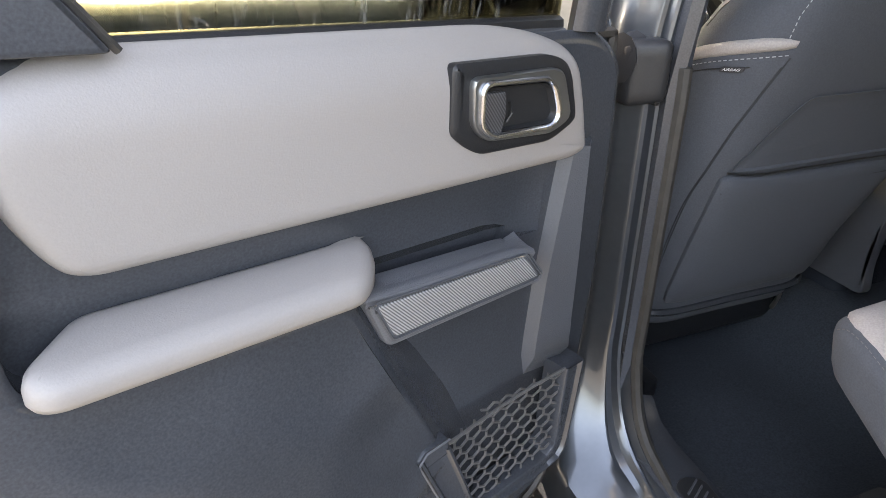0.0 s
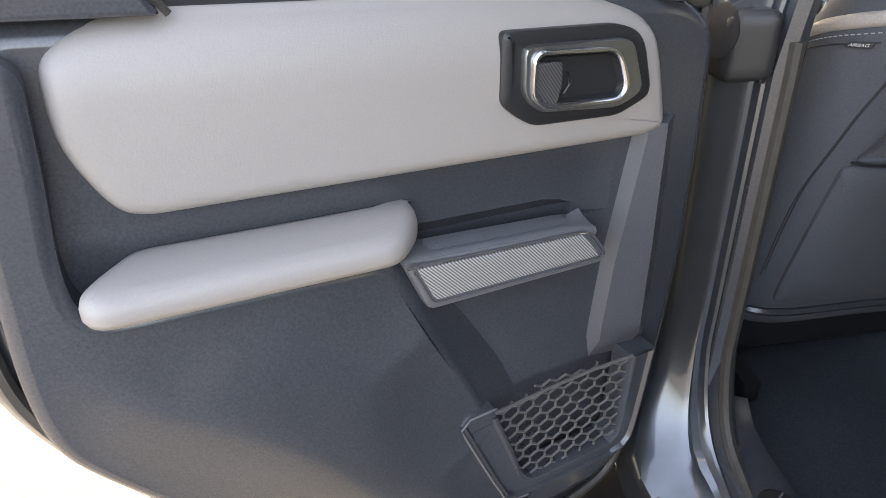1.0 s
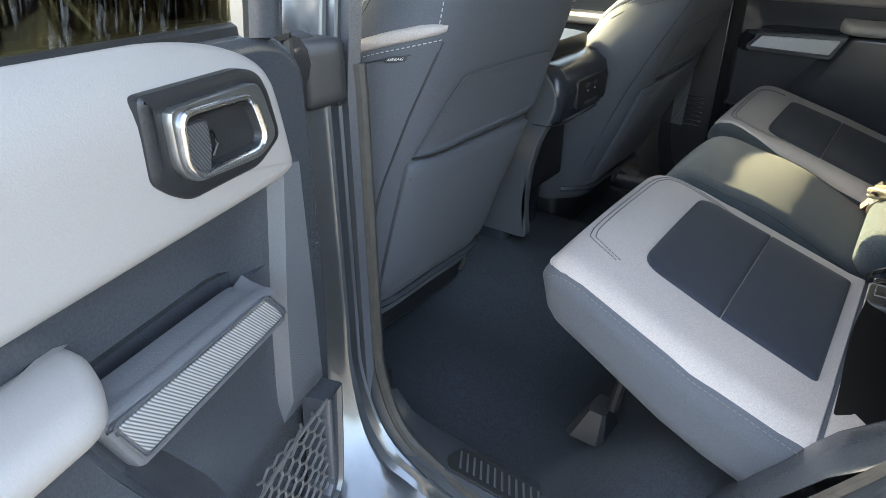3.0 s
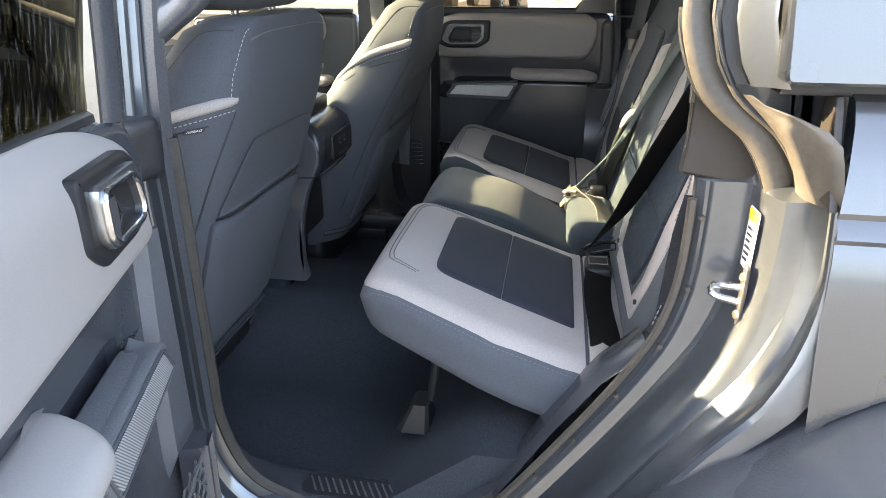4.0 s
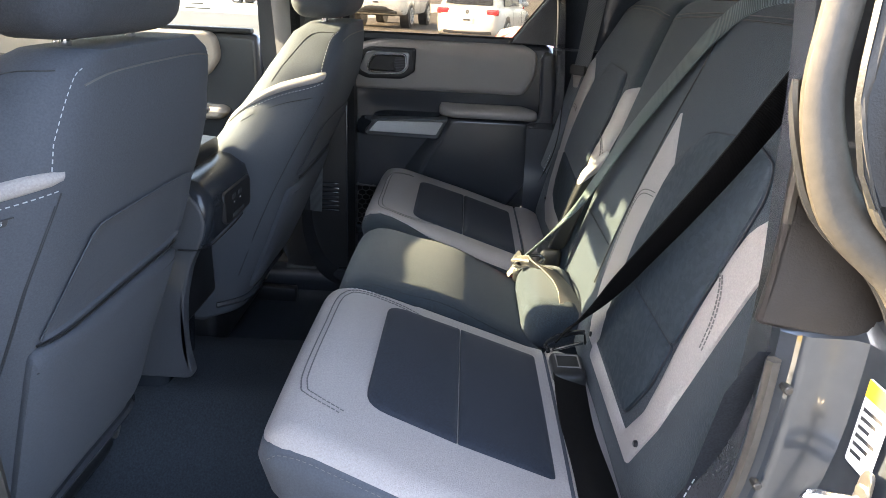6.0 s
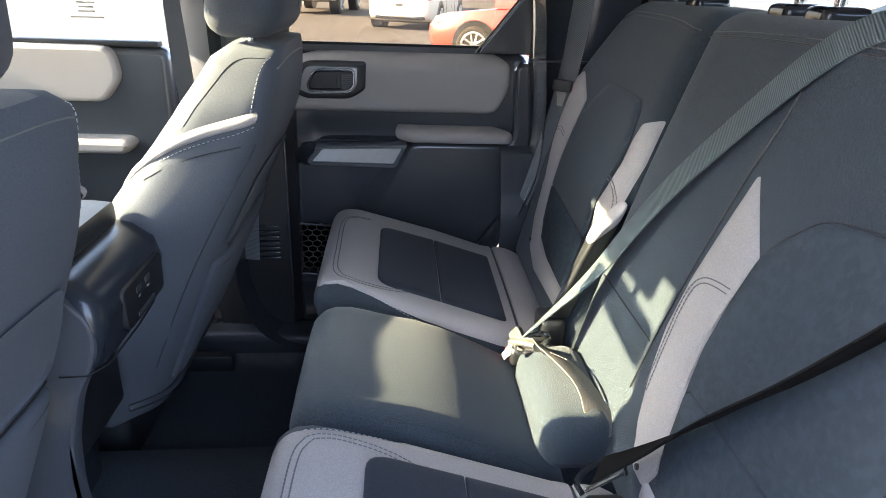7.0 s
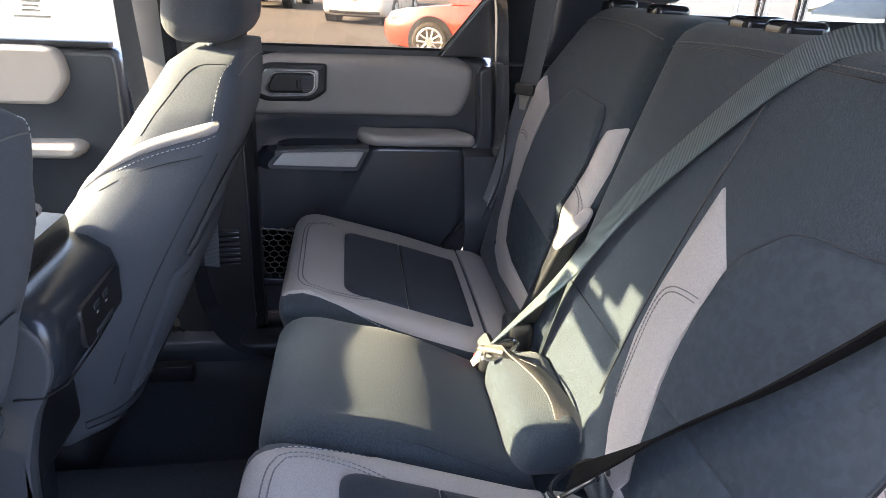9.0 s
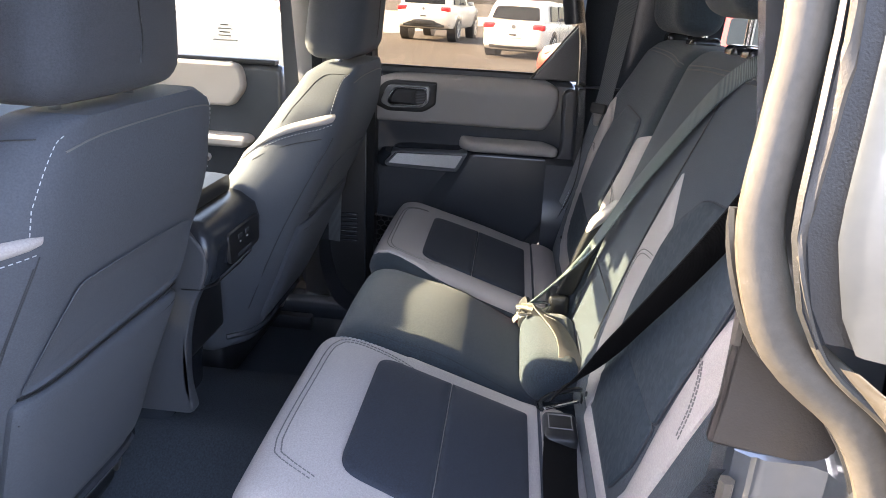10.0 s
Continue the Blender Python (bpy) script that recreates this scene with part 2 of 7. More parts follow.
# ---- materials ----
def material(name, color, rough=0.5, metal=0.0, vary=0.12, scale=40.0, bump=0.15, bump_scale=400.0, coat=0.0, second=None, big=2.5, stain=0.08, spec=0.5, sheen=0.0):
    """A surface with grain and wear at two scales."""
    m = bpy.data.materials.new(name)
    m.use_nodes = True
    nt = m.node_tree
    n, l = nt.nodes, nt.links
    b = n["Principled BSDF"]
    co = n.new("ShaderNodeTexCoord").outputs["Object"]
    fine, wide = n.new("ShaderNodeTexNoise"), n.new("ShaderNodeTexNoise")
    fine.inputs["Scale"].default_value, fine.inputs["Detail"].default_value = scale, 6
    wide.inputs["Scale"].default_value, wide.inputs["Detail"].default_value = big, 4
    l.new(co, fine.inputs["Vector"])
    l.new(co, wide.inputs["Vector"])
    ramp = n.new("ShaderNodeMapRange")
    ramp.inputs["To Min"].default_value, ramp.inputs["To Max"].default_value = 1 - vary, 1 + vary
    l.new(fine.outputs["Fac"], ramp.inputs["Value"])
    ramp2 = n.new("ShaderNodeMapRange")
    ramp2.inputs["From Min"].default_value, ramp2.inputs["From Max"].default_value = 0.3, 0.7
    ramp2.inputs["To Min"].default_value, ramp2.inputs["To Max"].default_value = 1 - stain, 1 + stain
    l.new(wide.outputs["Fac"], ramp2.inputs["Value"])
    mul = n.new("ShaderNodeMath")
    mul.operation = "MULTIPLY"
    l.new(ramp.outputs[0], mul.inputs[0])
    l.new(ramp2.outputs[0], mul.inputs[1])
    col = n.new("ShaderNodeVectorMath")
    col.operation = "SCALE"
    col.inputs[0].default_value = color
    l.new(mul.outputs[0], col.inputs["Scale"])
    l.new(col.outputs["Vector"], b.inputs["Base Color"])
    rr = n.new("ShaderNodeMapRange")
    rr.inputs["To Min"].default_value, rr.inputs["To Max"].default_value = max(0.02, rough - 0.07), min(1, rough + 0.07)
    l.new(wide.outputs["Fac"], rr.inputs["Value"])
    l.new(rr.outputs[0], b.inputs["Roughness"])
    b.inputs["Metallic"].default_value = metal
    b.inputs["Coat Weight"].default_value = coat
    b.inputs["Coat Roughness"].default_value = 0.06
    b.inputs["Specular IOR Level"].default_value = spec
    b.inputs["Sheen Weight"].default_value = sheen
    if bump:
        bn, tx = n.new("ShaderNodeBump"), n.new("ShaderNodeTexNoise")
        tx.inputs["Scale"].default_value, tx.inputs["Detail"].default_value = bump_scale, 3
        bn.inputs["Strength"].default_value, bn.inputs["Distance"].default_value = bump, 0.001
        l.new(co, tx.inputs["Vector"])
        l.new(tx.outputs["Fac"], bn.inputs["Height"])
        l.new(bn.outputs["Normal"], b.inputs["Normal"])
    return m


def ribbed(name, color, other, turn=(0, 0, 0), scale=150.0, rough=0.4, metal=0.0, bump=0.5):
    """Fine parallel ribs, as of a moulded or woven face."""
    m = material(name, color, rough, metal, bump=0)
    nt = m.node_tree
    n, l = nt.nodes, nt.links
    b = n["Principled BSDF"]
    co = n.new("ShaderNodeTexCoord")
    mp = n.new("ShaderNodeMapping")
    mp.inputs["Rotation"].default_value = turn
    wv = n.new("ShaderNodeTexWave")
    wv.inputs["Scale"].default_value, wv.inputs["Distortion"].default_value = scale, 0.0
    l.new(co.outputs["Object"], mp.inputs["Vector"])
    l.new(mp.outputs["Vector"], wv.inputs["Vector"])
    mix = n.new("ShaderNodeMix")
    mix.data_type = "RGBA"
    mix.inputs["A"].default_value, mix.inputs["B"].default_value = (*other, 1), (*color, 1)
    l.new(wv.outputs["Fac"], mix.inputs["Factor"])
    l.new(mix.outputs["Result"], b.inputs["Base Color"])
    bn = n.new("ShaderNodeBump")
    bn.inputs["Strength"].default_value, bn.inputs["Distance"].default_value = bump, 0.0008
    l.new(wv.outputs["Fac"], bn.inputs["Height"])
    l.new(bn.outputs["Normal"], b.inputs["Normal"])
    return m


def embossed(name, color, other, cell=60.0):
    """Cloth with a blotchy pressed pattern."""
    m = material(name, color, 0.75, vary=0.2, scale=300, bump=0)
    nt = m.node_tree
    n, l = nt.nodes, nt.links
    b = n["Principled BSDF"]
    co = n.new("ShaderNodeTexCoord").outputs["Object"]
    vo = n.new("ShaderNodeTexNoise")
    vo.inputs["Scale"].default_value, vo.inputs["Detail"].default_value, vo.inputs["Distortion"].default_value = cell, 5, 0.3
    l.new(co, vo.inputs["Vector"])
    st = n.new("ShaderNodeMapRange")
    st.inputs["From Min"].default_value, st.inputs["From Max"].default_value = 0.40, 0.62
    l.new(vo.outputs["Fac"], st.inputs["Value"])
    mix = n.new("ShaderNodeMix")
    mix.data_type = "RGBA"
    mix.inputs["A"].default_value, mix.inputs["B"].default_value = (*color, 1), (*other, 1)
    l.new(st.outputs[0], mix.inputs["Factor"])
    l.new(mix.outputs["Result"], b.inputs["Base Color"])
    bn = n.new("ShaderNodeBump")
    bn.inputs["Strength"].default_value, bn.inputs["Distance"].default_value = 0.4, 0.001
    l.new(st.outputs[0], bn.inputs["Height"])
    l.new(bn.outputs["Normal"], b.inputs["Normal"])
    return m


def glass(name, tint, streaks=0.0):
    """A clear or tinted pane; streaks: dried water on it."""
    m = bpy.data.materials.new(name)
    m.use_nodes = True
    nt = m.node_tree
    n, l = nt.nodes, nt.links
    n.remove(n["Principled BSDF"])
    tr, gl, fr, mx = n.new("ShaderNodeBsdfTransparent"), n.new("ShaderNodeBsdfGlossy"), n.new("ShaderNodeFresnel"), n.new("ShaderNodeMixShader")
    tr.inputs["Color"].default_value = (*tint, 1)
    gl.inputs["Roughness"].default_value = 0.02
    fr.inputs["IOR"].default_value = 1.5
    l.new(fr.outputs[0], mx.inputs[0])
    l.new(tr.outputs[0], mx.inputs[1])
    l.new(gl.outputs[0], mx.inputs[2])
    out = mx.outputs[0]
    if streaks:
        co = n.new("ShaderNodeTexCoord").outputs["Object"]
        mp = n.new("ShaderNodeMapping")
        mp.inputs["Scale"].default_value = (110, 110, 14)
        ns = n.new("ShaderNodeTexNoise")
        ns.inputs["Scale"].default_value, ns.inputs["Detail"].default_value = 1.6, 6
        l.new(co, mp.inputs["Vector"])
        l.new(mp.outputs["Vector"], ns.inputs["Vector"])
        st = n.new("ShaderNodeMapRange")
        st.inputs["From Min"].default_value, st.inputs["From Max"].default_value, st.inputs["To Max"].default_value = 0.56, 0.72, streaks
        l.new(ns.outputs["Fac"], st.inputs["Value"])
        df, m2 = n.new("ShaderNodeBsdfDiffuse"), n.new("ShaderNodeMixShader")
        df.inputs["Color"].default_value = (0.7, 0.7, 0.66, 1)
        l.new(st.outputs[0], m2.inputs[0])
        l.new(out, m2.inputs[1])
        l.new(df.outputs[0], m2.inputs[2])
        out = m2.outputs[0]
    l.new(out, n["Material Output"].inputs["Surface"])
    return m


trim_dark = material("dark_moulded_plastic", (0.052, 0.057, 0.066), 0.22, bump=0.03, bump_scale=900, vary=0.42, scale=480, stain=0.15, spec=0.75)
trim_black = material("black_plastic", (0.020, 0.021, 0.023), 0.42, bump=0.3, bump_scale=700, vary=0.3, scale=600)
trim_grey = material("grey_moulded_plastic", (0.125, 0.13, 0.142), 0.42, bump=0.6, bump_scale=700, vary=0.25, scale=700)
gloss_black = material("glossy_black_plastic", (0.022, 0.023, 0.025), 0.12, bump=0.02, vary=0.1, scale=300)
trim_gloss = material("smooth_dark_plastic", (0.030, 0.035, 0.044), 0.22, bump=0.15, bump_scale=700, vary=0.2, scale=400)
trim_facet = material("mid_grey_moulded_plastic", (0.078, 0.083, 0.093), 0.38, bump=0.6, bump_scale=700, vary=0.25, scale=700)
trim_brown = material("brown_grey_plastic", (0.026, 0.022, 0.0195), 0.5, bump=0.3, bump_scale=600, vary=0.18, scale=120, stain=0.15, big=9)
pad_vinyl = material("light_grey_soft_vinyl", (0.32, 0.302, 0.287), 0.5, bump=0.25, bump_scale=700, vary=0.06, scale=520, stain=0.04)
cloth_light = material("light_grey_cloth", (0.41, 0.380, 0.360), 0.85, bump=0.7, bump_scale=900, vary=0.3, scale=480, stain=0.05, sheen=0.1)
roof_cloth = material("pale_roof_cloth", (0.60, 0.59, 0.57), 0.9, bump=0.4, bump_scale=900, vary=0.1, scale=500)
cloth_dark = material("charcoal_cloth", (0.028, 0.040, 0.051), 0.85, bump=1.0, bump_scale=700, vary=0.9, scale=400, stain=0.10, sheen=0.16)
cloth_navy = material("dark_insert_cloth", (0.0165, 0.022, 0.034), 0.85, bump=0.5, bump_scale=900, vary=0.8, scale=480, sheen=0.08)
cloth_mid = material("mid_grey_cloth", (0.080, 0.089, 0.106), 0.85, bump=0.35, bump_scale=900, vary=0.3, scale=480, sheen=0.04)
cloth_head = material("dark_grey_head_cloth", (0.050, 0.055, 0.065), 0.85, bump=0.5, bump_scale=900, vary=0.45, scale=480, sheen=0.08)
camo = embossed("embossed_dark_cloth", (0.029, 0.042, 0.055), (0.040, 0.055, 0.070), 90)
thread = material("pale_thread", (0.5, 0.52, 0.55), 0.7, bump=0)
seam_dark = material("dark_seam", (0.035, 0.038, 0.045), 0.7, bump=0)
thread_dark = material("grey_thread", (0.16, 0.155, 0.15), 0.7, bump=0)
carpet = material("black_carpet", (0.034, 0.041, 0.050), 0.95, bump=1.0, bump_scale=350, vary=0.7, scale=300, stain=0.2)
paint = material("grey_metallic_paint", (0.115, 0.118, 0.122), 0.26, 0.65, bump=0.05, bump_scale=1500, vary=0.12, scale=900, coat=0.9, stain=0.03)
paint_jamb = material("jamb_metallic_paint", (0.108, 0.120, 0.136), 0.32, 0.72, bump=0.0, vary=0.12, scale=70, coat=1.0, stain=0.10)
rubber = material("weathered_rubber", (0.05, 0.047, 0.042), 0.55, bump=0.3, bump_scale=500, vary=0.5, scale=60, stain=0.25)
rubber_dusty = material("dusty_seal_rubber", (0.076, 0.068, 0.057), 0.5, bump=0.2, bump_scale=350, vary=0.3, scale=150, stain=0.14, big=7)
cladding = material("textured_black_cladding", (0.030, 0.034, 0.040), 0.6, bump=0.6, bump_scale=450, vary=0.2)
chrome = material("chrome", (0.75, 0.76, 0.78), 0.12, 1.0, bump=0, vary=0.02, stain=0.02)
satin = material("satin_silver", (0.55, 0.56, 0.58), 0.2, 0.95, bump=0.05, vary=0.03)
steel = material("worn_steel", (0.35, 0.33, 0.30), 0.35, 0.9, bump=0.2, bump_scale=200, vary=0.2)
weave = ribbed("ribbed_grip_inlay", (0.56, 0.565, 0.58), (0.13, 0.133, 0.138), (0, radians(40), radians(0)), 135, 0.38, 0.3)
# far door's inlay: finer ribs, its metal shine lifted into a paler colour
weave_far = ribbed("brightened_fine_grip_inlay", (0.80, 0.80, 0.80), (0.42, 0.42, 0.42), (radians(40), 0, radians(90)), 190, 0.3, 0.5)
net_cord = material("dark_elastic_cord", (0.105, 0.102, 0.098), 0.36, bump=0.2, vary=0.3, scale=300)
satin_dark = material("brushed_grey_metal", (0.33, 0.345, 0.355), 0.3, 0.9, bump=0.05, vary=0.05)
lever_rib = ribbed("ribbed_lever", (0.10, 0.10, 0.105), (0.03, 0.03, 0.032), (0, radians(35), 0), 130, 0.45)
webbing = ribbed("seat_belt_webbing", (0.150, 0.186, 0.194), (0.045, 0.060, 0.065), (0, radians(-51), 0), 145, 0.5, 0.0, 0.8)
# far belts' webbing, lightened in colour because they hang in shade
webbing_light = ribbed("brightened_grey_webbing", (0.17, 0.18, 0.185), (0.09, 0.096, 0.10), (0, radians(-51), 0), 120, 0.5, 0.0, 0.6)
webbing_black = ribbed("black_seat_belt_webbing", (0.009, 0.008, 0.008), (0.004, 0.004, 0.004), (0, 0, 0), 260, 0.8)
webbing_black.node_tree.nodes["Principled BSDF"].inputs["Specular IOR Level"].default_value = 0.15
# lap belt webbing as the sun shows it: beige instead of grey-green
webbing_sunlit = ribbed("sunlit_beige_webbing", (0.20, 0.182, 0.155), (0.12, 0.108, 0.093), (0, 0, 0), 260, 0.55)
foam = material("pale_sealing_foam", (0.30, 0.30, 0.26), 0.9, bump=0.8, bump_scale=120, vary=0.5, scale=60)
window_glass = glass("clear_window", (0.82, 0.85, 0.82))
privacy_glass = glass("tinted_streaked_window", (0.17, 0.18, 0.155), 0.12)
tinted = glass("lightly_tinted_window", (0.78, 0.80, 0.77))
rear_tint = glass("brown_tinted_window", (0.60, 0.55, 0.465))
white_print = material("white_print", (0.75, 0.76, 0.78), 0.6, bump=0)
yellow_print = material("yellow_print", (0.75, 0.52, 0.03), 0.6, bump=0)
dark_print = material("dark_print", (0.04, 0.04, 0.045), 0.6, bump=0)
red_plastic = material("red_plastic", (0.55, 0.03, 0.02), 0.4, bump=0)
asphalt = material("sunlit_asphalt", (0.052, 0.0475, 0.042), 0.9, vary=1.5, scale=110, bump=1.0, bump_scale=160, big=0.4, stain=0.2)
concrete = material("pale_concrete", (0.36, 0.345, 0.315), 0.9, vary=0.2, scale=60, bump=0.6, bump_scale=80, big=0.3, stain=0.15)
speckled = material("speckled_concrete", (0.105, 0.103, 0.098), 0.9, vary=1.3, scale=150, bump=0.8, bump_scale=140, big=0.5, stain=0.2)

# ---- the lot ----
bm = bmesh.new()
bmesh.ops.create_grid(bm, x_segments=8, y_segments=8, size=400)
single("ground", bm, asphalt, "sunlit grey-brown asphalt of a parking lot", "ground", kind="structure")
bm = prism([(26, 5), (60, -2), (90, 40), (40, 60)], lambda a, b, h: Vector((a, b, h)), -0.05, 0.006)
single("pavement", bm, concrete, "pale sunlit concrete apron beyond the asphalt", "pavement", kind="structure")
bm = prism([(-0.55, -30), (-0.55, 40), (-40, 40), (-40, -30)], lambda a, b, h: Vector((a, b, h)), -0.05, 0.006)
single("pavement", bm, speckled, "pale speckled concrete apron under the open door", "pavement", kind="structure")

# ---- the open car: its body ----
BODY = thing("car_body", "dark grey metallic sport utility vehicle with its rear door open", "car", (0, 0, 0))

OPENING = [(0.535, 1.56), (0.542, 1.3), (0.545, 1.12), (0.540, 1.06), (0.538, 0.76), (0.535, 0.65), (0.50, 0.555), (0.43, 0.515), (0.30, 0.505), (0.21, 0.51), (0.14, 0.545), (0.07, 0.631),
           (-0.053, 0.823), (-0.096, 0.93), (-0.102, 1.06), (-0.092, 1.18), (-0.078, 1.30), (-0.03, 1.49), (0.05, 1.59), (0.2, 1.62), (0.4, 1.615)]


def around(path, profile, bm=None, side=-1, front=None):
    """A section of (out to the side, away from the opening) carried round a loop of (y, z); front: the section along the centre pillar."""
    p = [Vector((a, b)) for a, b in path]
    mid = sum(p, Vector((0, 0))) / len(p)
    rings = []
    for i, q in enumerate(p):
        t = (p[(i + 1) % len(p)] - p[i - 1]).normalized()
        nrm = Vector((t.y, -t.x))
        if nrm.dot(q - mid) < 0:
            nrm = -nrm
        lean = 0.022 * max(0.0, min(1.0, (q.x - 0.25) / 0.2))
        wide = 0.735 if q.x > 0.40 else 9
        lean += 0.14 * max(0.0, q.y - 1.08) if q.x > 0.40 else 0
        k = max(0.0, min(1.0, (q.x - 0.40) / 0.08)) if front else 0.0
        sec = [(a + (c - a) * k, b + (d - b) * k) for (a, b), (c, d) in zip(profile, front or profile)]
        # the foot of the centre pillar flares out to the sill
        fl = k * 0.075 * max(0.0, (0.72 - q.y) / 0.2) ** 2
        wide += fl
        sec = [(x + fl * max(0.0, min(1.0, (x - 0.694) / 0.04)), o) for x, o in sec]
        # the pillar narrows upwards behind the quarter panel
        nar = 0.22 * max(0.0, min(0.45, q.y - 0.92)) if q.x < 0.2 else 0.0
        sec = [(x - nar * max(0.0, min(1.0, (x - 0.760) / 0.035)), o) for x, o in sec]
        # and its outer steps draw together over the wheel arch
        cl = 1 - 0.55 * max(0.0, min(1.0, -2 * nrm.y)) * max(0.0, min(1.0, (0.42 - q.x) / 0.2))
        sec = [(x, o if o < 0.02 else 0.02 + (o - 0.02) * cl) for x, o in sec]
        if side < 0 and q.x < 0.2 and q.y > 1.083:
            sec = [(min(x, 0.668), o) for x, o in sec]
        rings.append([Vector((side * (min(x, wide) - lean), q.x + nrm.x * o, q.y + nrm.y * o)) for x, o in sec])
    return loft(rings + [rings[0]], cap=False, bm=bm, closed=False)


loop = [(q.x, q.y) for q in spline([Vector((a, b, 0)) for a, b in OPENING], 0.02, True)]
JAMB = [(0.662, 0.012), (0.670, 0.002), (0.680, 0.003), (0.687, 0.012), (0.6865, 0.016), (0.689, 0.019), (0.690, 0.022), (0.691, 0.038), (0.693, 0.050), (0.698, 0.057), (0.708, 0.060), (0.730, 0.062), (0.748, 0.066), (0.758, 0.073),
        (0.765, 0.084), (0.769, 0.095), (0.773, 0.098), (0.777, 0.095), (0.781, 0.100), (0.790, 0.112), (0.800, 0.116), (0.808, 0.113), (0.815, 0.106), (0.821, 0.107), (0.825, 0.115), (0.828, 0.15)]
JAMB_F = [(0.662, 0.012), (0.672, 0.004), (0.680, 0.004), (0.684, 0.012), (0.687, 0.020), (0.690, 0.016), (0.694, 0.018), (0.697, 0.028), (0.702, 0.030), (0.705, 0.026), (0.709, 0.030), (0.712, 0.036),
          (0.722, 0.046), (0.730, 0.056), (0.733, 0.064), (0.7345, 0.08), (0.735, 0.10), (0.735, 0.11), (0.735, 0.12), (0.735, 0.125), (0.735, 0.13), (0.735, 0.135), (0.735, 0.14), (0.735, 0.145), (0.735, 0.148), (0.735, 0.15)]
part("door_frame", around(loop, JAMB, front=JAMB_F), paint_jamb, BODY, "painted metal jamb with stepped ridges", angle=28)
part("frame_inner", around(loop, [(0.662, 0.013), (0.60, 0.02), (0.60, 0.06), (0.67, 0.10)], front=[(0.662, 0.013), (0.648, 0.018), (0.645, 0.06), (0.67, 0.10)]), trim_dark, BODY, "dark plastic trim behind the door opening")
# right-hand side of the body has the same frame, behind its closed door
part("door_frame", around(loop, [(0.60, 0.02), (0.662, 0.012), (0.69, 0.01), (0.75, 0.09), (0.85, 0.14)], side=1), trim_dark, BODY)
seal = [Vector((-0.672 + 0.022 * max(0.0, min(1.0, (a - 0.25) / 0.2)), a, b)) for a, b in loop]
part("opening_seal", tube([q for q in seal if q.z < 1.10 and q.y > 0.1], 0.009, 8, up=Vector((1, 0, 0))), rubber, BODY, "black rubber pinch seal")
part("opening_seal", tube([q + Vector((-0.014, 0, 0)) for q in seal if q.z < 1.08 and q.y <= 0.16], 0.0055, 6, up=Vector((1, 0, 0))), rubber_dusty, BODY, "pinch welt along the jamb")
# rivet buttons on the welt
for q in [q for q in seal if q.z < 1.08 and q.y <= 0.12][::4]:
    part("welt_button", cyl(q + Vector((-0.012, -0.012, 0.0)), q + Vector((-0.022, -0.012, 0.0)), 0.0035, 8), rubber_dusty, BODY)

# thick secondary seal that sweeps down the rear of the opening
sw = spline([(-0.680, -0.02, 1.60), (-0.692, -0.062, 1.48), (-0.706, -0.0755, 1.367), (-0.710, -0.0746, 1.31), (-0.716, -0.072, 1.256), (-0.720, -0.083, 1.214), (-0.720, -0.099, 1.185), (-0.720, -0.121, 1.165), (-0.720, -0.143, 1.148), (-0.720, -0.162, 1.123), (-0.720, -0.175, 1.097), (-0.719, -0.182, 1.076)], 0.010)
n_sw = len(sw)
part("weather_strip", tube(sw, [0.0150 + 0.0035 * max(0.0, (i / n_sw - 0.6) / 0.4) for i in range(n_sw)], 14, flat=0.55, up=Vector((1, 0.5, 0))), rubber_dusty, BODY, "dusty rubber weather strip sweeping down the jamb")
# its lip and the dark line beside it
lip = [q + Vector((-0.012, -0.017, -0.003)) for q in sw]
part("strip_lip", tube(lip, 0.0045, 8, flat=0.6), rubber, BODY, "black lip of the weather strip")
part("strip_lip", tube([q + Vector((0.004, 0.013, -0.006)) for q in sw[int(n_sw * 0.62):]], 0.003, 6), trim_black, BODY)


def behind(z):
    """The strip's run in y over height, used by the frame return."""
    pts = [(1.185, -0.099), (1.214, -0.083), (1.256, -0.073), (1.31, -0.0746), (1.367, -0.0755), (1.48, -0.062), (1.60, -0.02)]
    for (z0, y0), (z1, y1) in zip(pts, pts[1:]):
        if z <= z1:
            return y0 + (y1 - y0) * max(0.0, (z - z0) / (z1 - z0))
    return pts[-1][1]


lv = [1.192 + i * 0.02 for i in range(21)]
b = loft([[Vector((x + (z - 1.19) * 0.12, behind(z) + o, z)) for x, o in ((-0.736, -0.010), (-0.739, -0.012), (-0.731, -0.020), (-0.733, -0.030), (-0.741, -0.040), (-0.739, -0.042))] for z in lv], cap=False, closed=False)
part("frame_channel", b, trim_black, BODY, "dark channel between the strip and the frame", angle=30)
b = loft([[Vector((x + (z - 1.19) * 0.12, behind(z) + o, z)) for x, o in ((-0.738, -0.034), (-0.742, -0.031), (-0.745, -0.034), (-0.750, -0.046), (-0.757, -0.057), (-0.759, -0.062), (-0.745, -0.066))] for z in lv])
part("frame_return", b, paint_jamb, BODY, "grey door-frame return", angle=28)
# moulded cover from the strip to the corner plate
def cover_row(z, a, c, puff):
    a, c = Vector(a), Vector(c)
    out = []
    for i in range(13):
        f = i / 12
        q = a.lerp(c, f)
        h = puff * (math.sin(f * math.pi) ** 0.7 + 0.35 * math.sin(f * math.pi * 2.4 + 0.6))
        out.append(Vector((q.x - h * 0.75, q.y + h * 0.65, z)))
    return out


